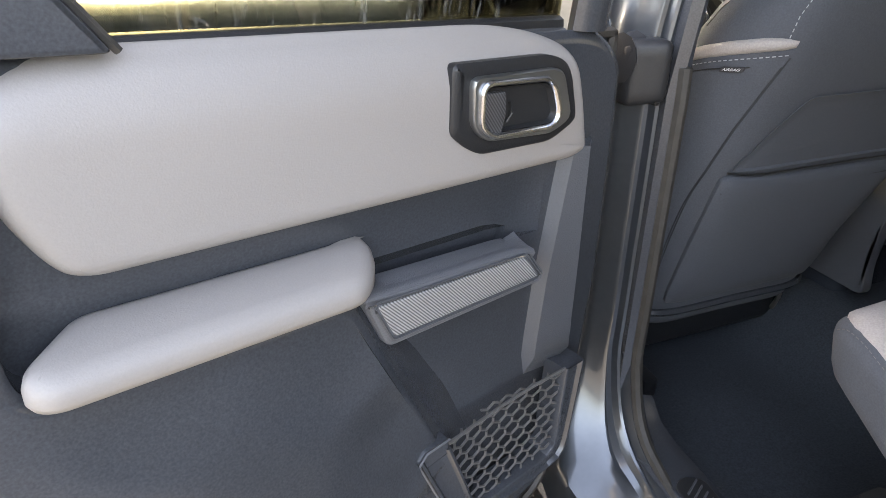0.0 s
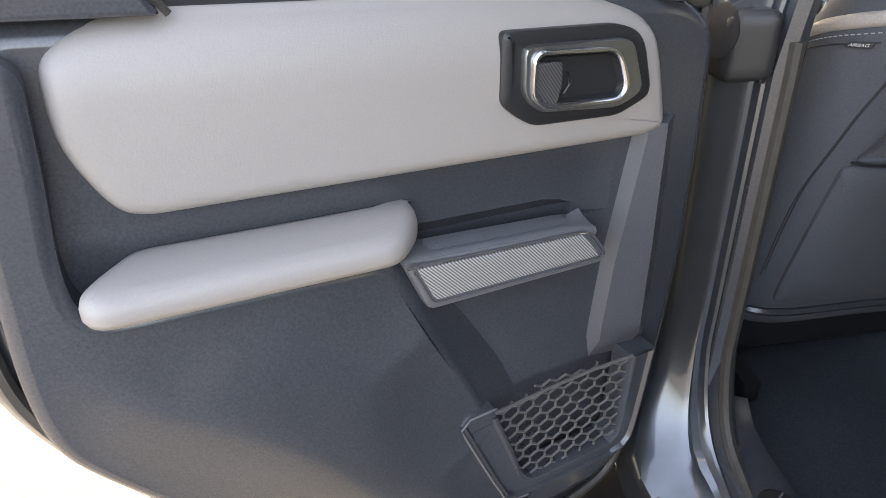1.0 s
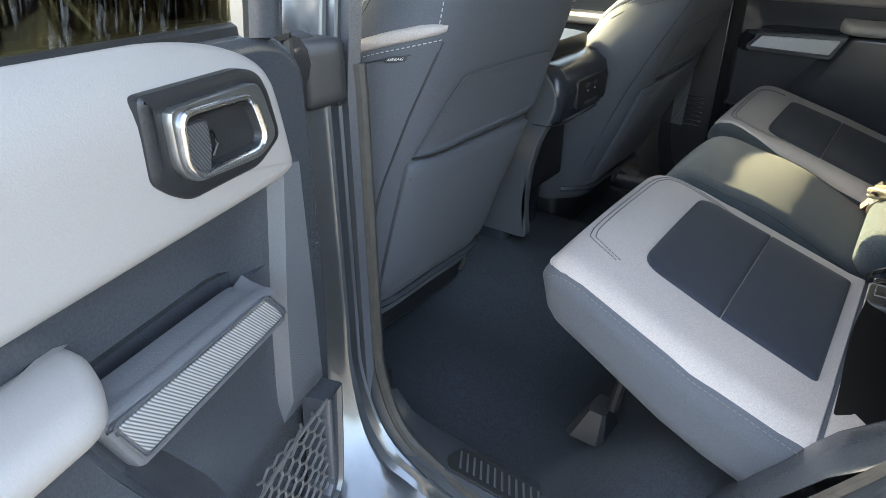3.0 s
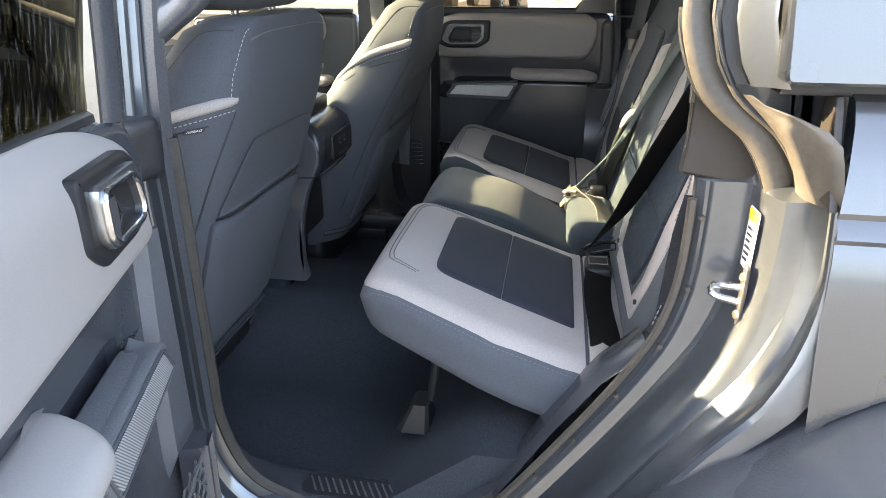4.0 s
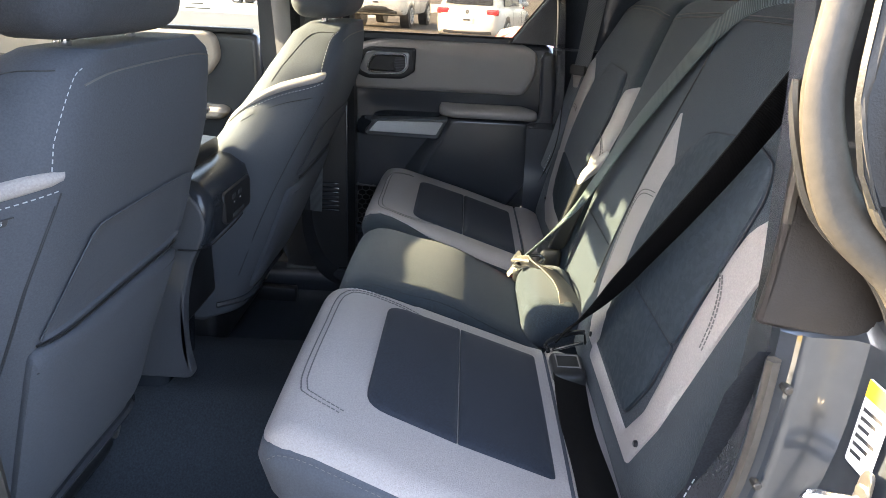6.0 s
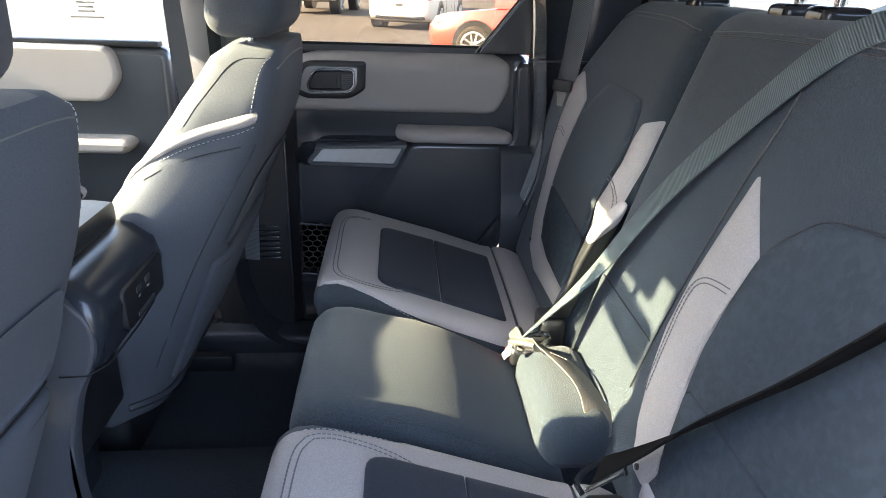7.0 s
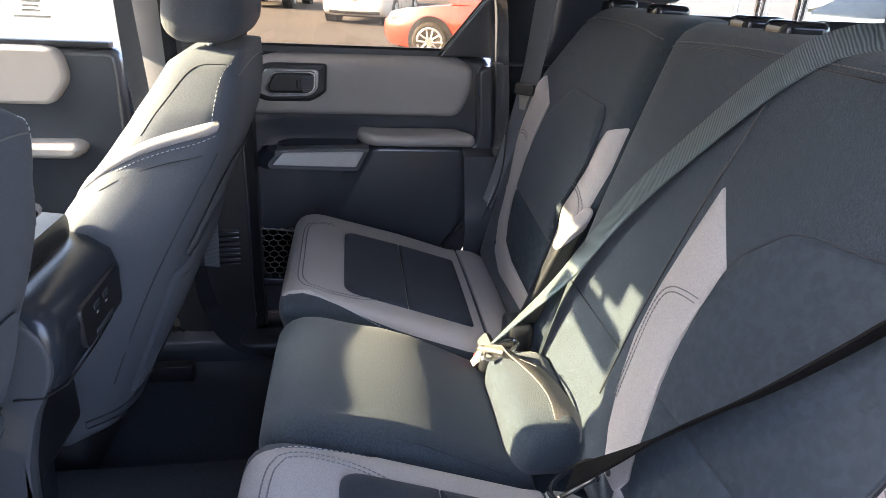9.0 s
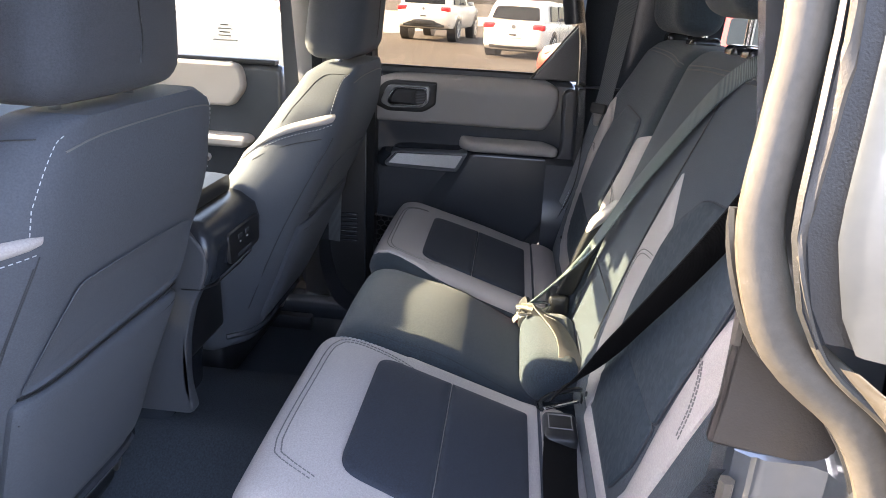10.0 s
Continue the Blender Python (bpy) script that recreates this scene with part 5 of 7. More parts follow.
part("window_pane", prism([(0.68, 1.16), (1.70, 1.16), (1.25, 1.58), (0.66, 1.60)], lambda a, c, h: Vector((0.757 - (c - 1.16) * 0.16 + h, a, c)), 0, 0.004, 0.0005), tinted, FD, "clear window glass with a small printed mark")
b = bmesh.new()
for i, (wd, zz) in enumerate(((0.022, 1.262), (0.038, 1.252), (0.03, 1.243), (0.034, 1.234), (0.07, 1.222))):
    box((0.738, 0.86 - wd / 2, zz), (0.7395, 0.86 + wd / 2, zz + 0.0035), 0, bm=b)
part("glass_mark", b, concrete, FD, "small grey printed mark")
FL = thing("front_door", "closed front driver door", "car door", (-0.75, 1.3, 0.5))
part("trim_board", box((-0.78, 0.66, 0.45), (-0.70, 1.75, 1.165), 0.02), trim_dark, FL)
part("outer_skin", box((-0.905, 0.60, 0.42), (-0.80, 1.75, 1.15), 0.03), paint, FL)
part("window_pane", prism([(0.68, 1.16), (1.70, 1.16), (1.25, 1.58), (0.66, 1.60)], lambda a, c, h: Vector((-0.745 + (c - 1.16) * 0.22 + h, a, c)), 0, 0.004, 0.0005), tinted, FL)
part("window_post", loft([[Vector((-0.772 + 0.16 * (z - 1.16) + dx, y, z)) for dx, y in ((0.0, 0.66), (0.004, 0.655), (0.045, 0.655), (0.049, 0.66), (0.049, 0.70), (0.0, 0.70))] for z in (1.14, 1.25, 1.40, 1.57)]), paint, FL, "grey painted rear window post", angle=30)

# ---- rear seats ----
def cush_z(y):
    return 0.800 + 0.338 * (y - 0.115)


NEAR = thing("bench_seat", "near rear bench section in light and dark grey cloth", "car seat", (-0.3, 0.0, 0.6), group="rear seats")
FAR = thing("bench_seat", "far narrow rear seat in light and dark grey cloth", "car seat", (0.36, 0.0, 0.6), group="rear seats")


def rear_cushion(sg, title):
    """Outer rear cushion; sg: +1 the far side, -1 the near side."""
    W, L, H, R = 0.435, 0.445, 0.112, 0.036
    CX, CY = 0.372, 0.118

    def warp(q):
        f = max(0.0, q.y / (L / 2))
        x = q.x * (1 - (0.11 * f if q.x > 0 else 0.0)) + 0.012 * (1 if q.x > 0 else 0) * (1 - f)
        crown = 0.006 * (1 - (2 * q.x / W) ** 2) * (q.z / H + 0.5)
        s = (q.y + L / 2) / 0.105
        drop = 0.012 * math.sin(math.pi * s) * (q.z / H + 0.5) if s < 1 else 0.0
        nose = -0.030 * max(0.0, (q.y - 0.15) / (L / 2 - 0.15)) ** 2 * (q.z / H + 0.5)
        under = 0.012 * f * (0.5 - q.z / H)
        y = CY + q.y - 0.02 * f * (0.5 - q.z / H)
        return Vector((sg * (CX + x), y, cush_z(CY + q.y) - H / 2 + q.z + crown + drop + nose + under))

    def top(a, c, h):
        ex, ey = max(abs(a) - (W / 2 - R), 0), max(abs(c) - (L / 2 - R), 0)
        z = H / 2 - R + math.sqrt(max(0, R * R - ex * ex - ey * ey))
        return warp(Vector((a, c, z + h)))
    # twin bases differ in tone: door-side light is put into the near cloth
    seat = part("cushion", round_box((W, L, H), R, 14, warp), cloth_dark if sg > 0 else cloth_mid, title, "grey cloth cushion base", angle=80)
    # light cloth cover, split from the strip behind
    y1 = -0.016 - CY
    cover = dense(rounded([(-W / 2 + 0.040, L / 2 - 0.006), (W / 2 - 0.012, L / 2 - 0.006), (W / 2 - 0.012, y1), (-W / 2 + 0.006, y1), (-W / 2 + 0.008, 0.04), (-W / 2 + 0.022, 0.12), (-W / 2 + 0.034, 0.17)], [0.025, 0.045, 0.004, 0.004, 0.05, 0.04, 0.02], 6), 0.012)
    part("light_cover", sheet(cover, top, 0.006), cloth_light, seat, "light grey cloth border", angle=60)
    strip = dense(rounded([(-W / 2 + 0.012, y1 - 0.003), (W / 2 - 0.015, y1 - 0.003), (W / 2 - 0.015, -L / 2 + 0.004), (-W / 2 + 0.030, -L / 2 + 0.004)], 0.012), 0.015)
    part("rear_strip", sheet(strip, top, 0.006), cloth_light, seat, "light grey cloth strip", angle=60)
    xi, xo = 0.213 - CX, 0.474 - CX
    ym = 0.119 - CY
    up = lambda a, c, h: top(a, c, h + 0.0075)
    f_o = dense(rounded([(xi, 0.229 - CY), (xo, 0.229 - CY), (xo + 0.003, ym + 0.0002), (xi, ym + 0.0002)], [0.028, 0.028, 0.002, 0.002], 5), 0.012)
    r_o = dense(rounded([(xi, ym - 0.0002), (xo + 0.003, ym - 0.0002), (xo + 0.008, 0.001 - CY), (xi, 0.001 - CY)], [0.002, 0.002, 0.006, 0.006], 3), 0.012)
    part("insert_panel", patch(f_o, up, [(0, -0.004)] + PUFF[1:]), cloth_navy, seat, "dark blue-black cloth insert", angle=60)
    part("insert_panel", patch(r_o, up, [(0, -0.004)] + PUFF[1:]), cloth_navy, seat, "dark blue-black cloth insert", angle=60)
    # double top seam, pale stitching along the edge
    for k in (0.0, 0.007):
        b = bmesh.new()
        line = spline([(-0.148 + k, 0.035, 0), (-0.172 + k, 0.09, 0), (-0.175 + k, 0.15, 0), (-0.150 + k * 0.7, 0.183 - k, 0), (-0.05, 0.187 - k, 0), (0.09, 0.187 - k, 0), (0.122 - k * 0.7, 0.172 - k, 0), (0.135 - k, 0.13, 0)], 0.012)
        dashes([top(q.x, q.y, 0.0068) for q in line], 0.0045, 0.0015, 0.0009, b)
        part("top_stitching", b, thread_dark, seat)
    edge = [top(W / 2 - 0.006, c, 0.0035) for c in [L / 2 - 0.02 - i * (L - 0.10) / 30 for i in range(31)]]
    part("edge_stitching", dashes(edge, 0.004, 0.003, 0.0005), thread_dark, seat)
    inner = [top(q.x - 0.003, q.y, 0.003) for q in spline([(-W / 2 + 0.008, -0.02, 0), (-W / 2 + 0.010, 0.05, 0), (-W / 2 + 0.024, 0.12, 0), (-W / 2 + 0.040, 0.185, 0)], 0.01)]
    part("edge_stitching", dashes(inner, 0.004, 0.003, 0.0006), thread, seat, "pale edge stitching")
    return seat, top


c_r, top_r = rear_cushion(1, FAR)
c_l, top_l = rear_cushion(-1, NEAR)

# middle cushion
MW, ML, MH = 0.305, 0.36, 0.11


def mid_warp(q):
    nose = -0.035 * max(0.0, (q.y - 0.10) / 0.08) ** 2 * (q.z / MH + 0.5)
    crown = (0.010 * (1 - (2 * q.x / MW) ** 2) + 0.010 * math.exp(-((q.y - 0.0) / 0.055) ** 2)) * (1 if q.z > 0 else 0)
    tail = -0.020 * max(0.0, (-q.y - 0.06) / 0.12) ** 1.5
    return Vector((q.x, 0.148 + q.y, cush_z(0.148 + q.y) - 0.004 - MH / 2 + q.z + nose + crown + tail))


mid = part("middle_cushion", round_box((MW, ML, MH), 0.035, 14, mid_warp), cloth_dark, NEAR, "charcoal cloth middle cushion", angle=80)
for s in (-1, 1):
    b = bmesh.new()
    dashes([mid_warp(Vector((s * 0.135, y, MH / 2 - 0.003))) for y in [-0.13 + i * 0.02 for i in range(14)]], 0.005, 0.002, 0.0008, b)
    part("seam_stitching", b, seam_dark, mid)

# back rests: the wide unit and the narrow one
def back_y(z):
    return -0.090 - 0.275 * (z - 0.8)


def back_unit(x0, x1, title):
    W, H, T, R = x1 - x0, 0.575, 0.125, 0.034
    cx, zc = (x0 + x1) / 2, 1.015

    def warp(q):
        # q.x across, q.z up the back, q.y forwards
        z = zc + q.z
        belly = 0.010 * math.sin(min(1, max(0, (q.z + H / 2) / H)) * math.pi) * (1 if q.y > 0 else 0)
        px = q.x
        if cx * q.x > 0:
            lim = W / 2 - max(0.0, z - 1.15) * 1.16
            k = 0.55 * lim
            if abs(px) > k:
                px = math.copysign(k + (abs(px) - k) * (lim - k) / (W / 2 - k), px)
        return Vector((cx + px, back_y(z) - T / 2 + q.y + belly, z))

    def face(a, c, h):
        qx, qz = a - cx, c - zc
        ex, ez = max(abs(qx) - (W / 2 - R), 0), max(abs(qz) - (H / 2 - R), 0)
        y = T / 2 - R + math.sqrt(max(0, R * R - ex * ex - ez * ez))
        return warp(Vector((qx, y + h, qz)))
    seat = part("backrest", round_box((W, T, H), R, 16, warp), cloth_dark, title, "charcoal cloth back rest", angle=80)
    return seat, face


b_l, face_l = back_unit(-0.612, 0.122, NEAR)
b_r, face_r = back_unit(0.130, 0.612, FAR)

LIN = [(0.134, 1.150), (0.171, 1.137), (0.180, 1.112), (0.182, 1.072), (0.200, 1.027), (0.214, 0.998), (0.200, 0.961), (0.199, 0.906), (0.206, 0.836), (0.213, 0.806), (0.185, 0.806), (0.164, 0.86), (0.152, 0.93), (0.140, 1.01), (0.134, 1.08)]
LIN_N = [(0.157, 1.155), (0.182, 1.128), (0.226, 1.084), (0.217, 1.037), (0.212, 0.996), (0.215, 0.944), (0.226, 0.885), (0.238, 0.83), (0.225, 0.80), (0.190, 0.80), (0.160, 0.845), (0.140, 0.904), (0.131, 0.958), (0.134, 1.024), (0.145, 1.089)]
LOUT = [(0.560, 1.165), (0.527, 1.153), (0.466, 1.120), (0.475, 1.074), (0.475, 1.018), (0.467, 0.962), (0.453, 0.895), (0.419, 0.848), (0.342, 0.834), (0.213, 0.830), (0.192, 0.806), (0.219, 0.795), (0.404, 0.786), (0.475, 0.806), (0.515, 0.862), (0.536, 0.943), (0.578, 1.022), (0.585, 1.057), (0.588, 1.140)]
LOUT_N = [(0.554, 1.146), (0.506, 1.111), (0.484, 1.088), (0.476, 1.06), (0.470, 1.01), (0.464, 0.95), (0.464, 0.90), (0.460, 0.855), (0.434, 0.808), (0.220, 0.812), (0.225, 0.786), (0.475, 0.786), (0.505, 0.86), (0.520, 0.93), (0.531, 0.99), (0.541, 1.045), (0.553, 1.095), (0.558, 1.127)]


def dress_back(seat, face, sg):
    f = lambda a, c, h: face(sg * a, c, h)
    up_o = rounded([(0.369, 1.169), (0.214, 1.165), (0.200, 1.150), (0.190, 1.110), (0.188, 1.075), (0.205, 1.030), (0.219, 0.998), (0.206, 0.961), (0.205, 0.935), (0.465, 0.950), (0.470, 1.014), (0.464, 1.070), (0.448, 1.104), (0.409, 1.141)], 0.008, 3)
    lo_o = rounded([(0.205, 0.934), (0.205, 0.906), (0.212, 0.840), (0.225, 0.836), (0.342, 0.838), (0.415, 0.852), (0.446, 0.895), (0.464, 0.949)], 0.008, 3)
    if sg < 0:
        up_o = rounded([(0.226, 1.085), (0.236, 1.107), (0.277, 1.146), (0.302, 1.153), (0.402, 1.165), (0.465, 1.152), (0.481, 1.122), (0.476, 1.056), (0.460, 0.975), (0.456, 0.938), (0.222, 0.935), (0.216, 0.98), (0.219, 1.037)], 0.010, 3)
        lo_o = rounded([(0.222, 0.934), (0.456, 0.937), (0.45, 0.88), (0.42, 0.82), (0.25, 0.822), (0.236, 0.85)], 0.010, 3)
    f2 = lambda a, c, h: f(a, c, h + 0.003)
    part("insert_panel", sheet(dense(up_o, 0.015), f2), cloth_dark if sg > 0 else camo, seat, "dark cloth insert", angle=60)
    part("insert_panel", sheet(dense(lo_o, 0.015), f2), camo, seat, "dark cloth insert with an embossed pattern", angle=60)
    for line in (up_o, lo_o):
        part("insert_seam", tube([f2(q.x, q.y, -0.0004) for q in dense(line, 0.012)], 0.0011, 5, True, up=Vector((0, 1, 0))), seam_dark, seat, "dark seam round the insert")
    part("light_panel", sheet(dense(rounded(LIN if sg > 0 else LIN_N, 0.006, 3), 0.012), f), cloth_light, seat, "light grey cloth side panel", angle=60)
    part("light_panel", sheet(dense(rounded(LOUT if sg > 0 else LOUT_N, 0.006, 3), 0.012), f), cloth_light, seat, "light grey cloth side panel", angle=60)
    for a, c in ((0.482 if sg > 0 else 0.480, 0.822), (0.203, 0.812)):
        part("eyelet", cyl(f(a, c, 0.0), f(a, c, 0.0075), 0.0042, 10), trim_black, seat)
    for k in (0, 0.006):
        bb = bmesh.new()
        dashes([f(q.x, q.y, 0.0052) for q in spline([(0.149 + k, 0.885, 0), (0.145 + k, 0.937, 0), (0.142 + k, 0.987, 0), (0.146 + k, 1.020 - 0.3 * k, 0), (0.161 + 0.6 * k, 1.036 - 0.8 * k, 0), (0.185, 1.043 - k, 0), (0.214, 1.047 - k, 0)], 0.003)], 0.0045, 0.0015, 0.0008, bb)
        part("panel_stitching", bb, thread_dark, seat)
        bb = bmesh.new()
        dashes([f(q.x, q.y, 0.0052) for q in spline([(0.505, 1.045 - k, 0), (0.55, 1.05 - k, 0), (0.598, 1.03 - k, 0)] if sg > 0 else [(0.478 + k, 1.040, 0), (0.493 + k, 1.025, 0), (0.506 + k, 1.00, 0), (0.512 + k, 0.965, 0)], 0.003)], 0.0045, 0.0015, 0.0008, bb)
        part("panel_stitching", bb, thread_dark, seat)


dress_back(b_r, face_r, 1)
dress_back(b_l, face_l, -1)
for seat, face, xs_ in ((b_r, face_r, (0.144, 0.560)), (b_l, face_l, (-0.560, 0.108))):
    n = 24
    run = [(xs_[0] + (xs_[1] - xs_[0]) * i / n, 1.280 - 0.012 * abs(2 * i / n - 1) ** 3) for i in range(n + 1)]
    part("top_seam", tube([face(x, z, 0.0) for x, z in run], 0.0012, 5), trim_black, seat)
    part("top_stitching", dashes([face(x, z + 0.006, 0.0006) for x, z in run], 0.005, 0.002, 0.0008), thread_dark, seat)
part("split_seam", tube([face_l(x, z, 0.0004) for x, z in ((-0.152, 1.262), (-0.148, 1.2), (-0.140, 1.15), (-0.128, 1.05), (-0.118, 0.95), (-0.112, 0.86))], 0.0016, 6), trim_black, b_l, "dark seam")
part("lower_seam", tube([face_l(x, 0.925, 0.0004) for x in (-0.11, -0.06, 0.0, 0.05, 0.085)], 0.0012, 6), trim_black, b_l, "dark seam")
# latch lever on the narrow back's shoulder
lev = thing("release_tab", "dark cloth seat back release tab, its top coloured as if sunlit", "release tab", (0.13, -0.10, 0.84))


def tab_warp(q):
    k = min(1.0, max(0.0, (q.z + 0.09) / 0.18))
    return Vector((0.152 - 0.030 * k + q.x * (0.55 + 0.45 * k), -0.072 - 0.275 * (q.z + 0.09) + q.y * (0.75 + 0.25 * k), 0.905 + q.z - 0.95 * q.y * k))


part("tab_body", round_box((0.032, 0.046, 0.180), 0.010, 8, tab_warp), trim_black, lev)
# sun on the tab's dark top, given as pale cloth
part("tab_top", round_box((0.034, 0.048, 0.036), 0.012, 8, lambda q: tab_warp(q + Vector((0, 0, 0.088)))), cloth_light, lev, "top in pale cloth that stands in for sunlight")
# rolled base of the middle back rest
part("backrest_roll", round_box((0.215, 0.105, 0.090), 0.036, 10, at=(-0.020, -0.040, 0.770)), cloth_dark, NEAR, "rounded charcoal cloth base of the middle back rest", angle=80)
for sg in (-1, 1):
    sb = part("side_bolster", round_box((0.055, 0.10, 0.36), 0.026, 8, lambda q: Vector((q.x, q.y - 0.275 * q.z, q.z)), at=(sg * 0.628, -0.17, 0.945)), cloth_dark, NEAR if sg < 0 else FAR, angle=80)
    part("bolster_stitching", dashes([(sg * 0.612, -0.116 - 0.275 * (z - 0.945), z) for z in [0.80 + i * 0.02 for i in range(15)]]), thread, sb)

# head restraints
def head_rest(x, y, z, up, seat_group, w=0.25, h=0.19, label="charcoal cloth head restraint on two bright posts", d=0.11, gap=0.055, lean=0.0, fore=0.0):
    hr = thing("head_restraint", label, "headrest", (x, y, z), group=seat_group)
    nar = 0.26 if "front" in seat_group else 0.10
    body = lambda q: Vector((q.x * (1 - nar * q.z / h), q.y + 0.015 * (q.z / h) + lean * q.z - 0.012 * math.cos(q.x / w * math.pi), q.z))
    part("pad", round_box((w, d, h), 0.038, 12, body, at=(x, y + fore, z + up + h / 2)), cloth_dark if seat_group != "front head restraints" else cloth_head, hr, angle=80)
    part("pad_seam", tube([Vector((x, y + fore, z + up + h / 2)) + body(Vector((0.004 * math.sin(t * 9), -d / 2 + 0.0, -h / 2 + 0.038 + (h - 0.076) * t))) for t in [i / 12 for i in range(13)]], 0.0012, 5), trim_black, hr)
    for s in (-1, 1):
        part("post", cyl((x + s * gap, y, z - 0.02), (x + s * gap, y, z + up + 0.03), 0.0065, 12), chrome, hr, "bright steel post")
        part("guide", round_box((0.050, 0.056, 0.034), 0.010, 6, at=(x + s * gap, y, z - 0.005)), gloss_black, hr, "glossy black plastic guide")
    return hr


head_rest(0.372, -0.285, 1.304, 0.012, "rear head restraints", w=0.258, gap=0.102, d=0.092, fore=0.024)
head_rest(-0.019, -0.285, 1.304, 0.050, "rear head restraints", w=0.20, h=0.12, label="small charcoal head restraint raised on bright posts", gap=0.039, d=0.092, fore=0.034)
head_rest(-0.372, -0.285, 1.304, 0.012, "rear head restraints", w=0.258, gap=0.102, d=0.092, fore=0.024)

# leg and latch under the near cushion
leg = thing("seat_latch", "black seat latch on a leg under the cushion", "seat latch", (-0.47, 0.25, 0.55))
part("leg_tube", tube([(-0.478, 0.225, 0.71), (-0.478, 0.228, 0.655), (-0.476, 0.235, 0.60)], 0.008, 8), trim_black, leg)
part("foot_block", loft([[Vector((-0.475 + sx * (0.022 + 0.014 * k), 0.252 + 0.010 * k + sy * (0.014 + 0.016 * k), 0.598 - 0.05 * k)) for sx, sy in ((-1, -0.7), (-0.8, -1), (0.8, -1), (1, -0.7), (1, 0.7), (0.8, 1), (-0.8, 1), (-1, 0.7))] for k in (0, 0.15, 1.0)]), trim_black, leg)
part("pin", cyl((-0.452, 0.232, 0.632), (-0.415, 0.232, 0.632), 0.004, 8), trim_black, leg)

# ---- front seats ----
def front_seat(sg, y_top, y_low, title):
    """A front seat; the back leans from y_low at its foot to y_top at its shoulder."""
    CX = sg * 0.355 if sg > 0 else -0.343
    seat = thing("front_seat", title, "car seat", (CX, y_low + 0.1, 0.5), group="front seats")
    SEC = [(0.600, 0.200, 0.070), (0.64, 0.215, 0.090), (0.70, 0.222, 0.105), (0.80, 0.226, 0.112), (0.90, 0.228, 0.112), (1.00, 0.226, 0.104), (1.06, 0.220, 0.094), (1.11, 0.205, 0.084), (1.15, 0.186, 0.074), (1.185, 0.170, 0.064), (1.210, 0.156, 0.057), (1.228, 0.122, 0.044)]
    if sg < 0:
        SEC = [(z, w + 0.010 + 0.018 * max(0.0, 1 - abs(z - 1.15) / 0.08), d) for z, w, d in SEC]

    def sec(z):
        for (z0, w0, d0), (z1, w1, d1) in zip(SEC, SEC[1:]):
            if z <= z1:
                f = max(0.0, (z - z0) / (z1 - z0))
                return w0 + (w1 - w0) * f, d0 + (d1 - d0) * f
        return SEC[-1][1:]

    def lean(z):
        f = (z - 0.64) / (1.14 - 0.64)
        return y_low + (y_top - y_low) * (f if f < 0.85 else 0.85 + 0.15 * math.tanh((f - 0.85) / 0.15))

    def S(a, z, h=0.0):
        """a: turns round the back, 0 straight behind, positive to the outer side."""
        w, d = sec(z)
        t = a * math.tau
        e = 0.34
        cs, sn = math.cos(t), math.sin(t)
        px = math.copysign(abs(sn) ** e, sn) * (w + h)
        py = -math.copysign(abs(cs) ** (0.42 if cs > 0 else 0.6), cs) * (d + h)
        if cs > 0:
            py += 0.018 * (1 - abs(px / w) ** 2) * 0.4
        # the inner side tapers low down at the rear, the outer side all along
        if px < 0:
            px *= 1 + (0.17 if sg > 0 else 0.0) * max(0.0, 1 - abs(z - 1.15) / 0.085)
            px *= 1 + (0.0 if sg > 0 else 0.20) * max(0.0, min(1.0, (z - 1.15) / 0.05))
        if px < 0 and cs > 0:
            px *= 1 - 0.30 * max(0.0, min(1.0, (1.05 - z) / 0.28)) * abs(py / (d + h)) ** 0.8
        if px > 0 and cs > 0:
            px *= 1 - 0.20 * abs(py / (d + h)) ** 1.5
        return Vector((CX + sg * px, lean(z) + d + py, z))
    n = 64
    zs = [0.600, 0.61, 0.64, 0.67, 0.70, 0.75, 0.80, 0.85, 0.90, 0.95, 1.00, 1.03, 1.06, 1.085, 1.11, 1.13, 1.15, 1.17, 1.185, 1.197, 1.210, 1.220, 1.228]
    whole = seat
    rest = seat = part("backrest", loft([[S(i / n, z) for i in range(n)] for z in zs]), cloth_mid, whole, "grey cloth seat back", angle=80)
    # upper shell of the rear face, map pocket with its drooping mouth
    pocket = dense(rounded([(-0.118, 0.655), (-0.128, 0.90), (-0.105, 0.905), (0.105, 0.925), (0.128, 0.92), (0.118, 0.655)], [0.02, 0.008, 0.01, 0.01, 0.008, 0.02], 3), 0.02)
    part("map_pocket", patch(pocket, S, [(0, -0.001), (0.01, 0.004), (0.05, 0.008), (0.2, 0.011), (0.5, 0.013), (0.8, 0.013)]), cloth_mid, seat, "grey cloth map pocket", angle=50)
    part("pocket_mouth", tube([S(a, 0.926 + 0.03 * a - 0.004 * math.cos(a * 14), 0.004) for a in [-0.075 + i * 0.190 / 20 for i in range(21)]], 0.0016, 6), trim_black, seat, "dark slit of the map pocket")
    part("pocket_hem", tube([S(a, 0.893 + 0.03 * a, 0.0095) for a in [-0.09 + i * 0.20 / 20 for i in range(21)]], 0.0012, 6), seam_dark, seat)
    up_p = dense(rounded([(-0.112, 0.930), (-0.050, 1.036), (0.028, 1.046), (0.114, 0.932)], 0.012, 3), 0.015)
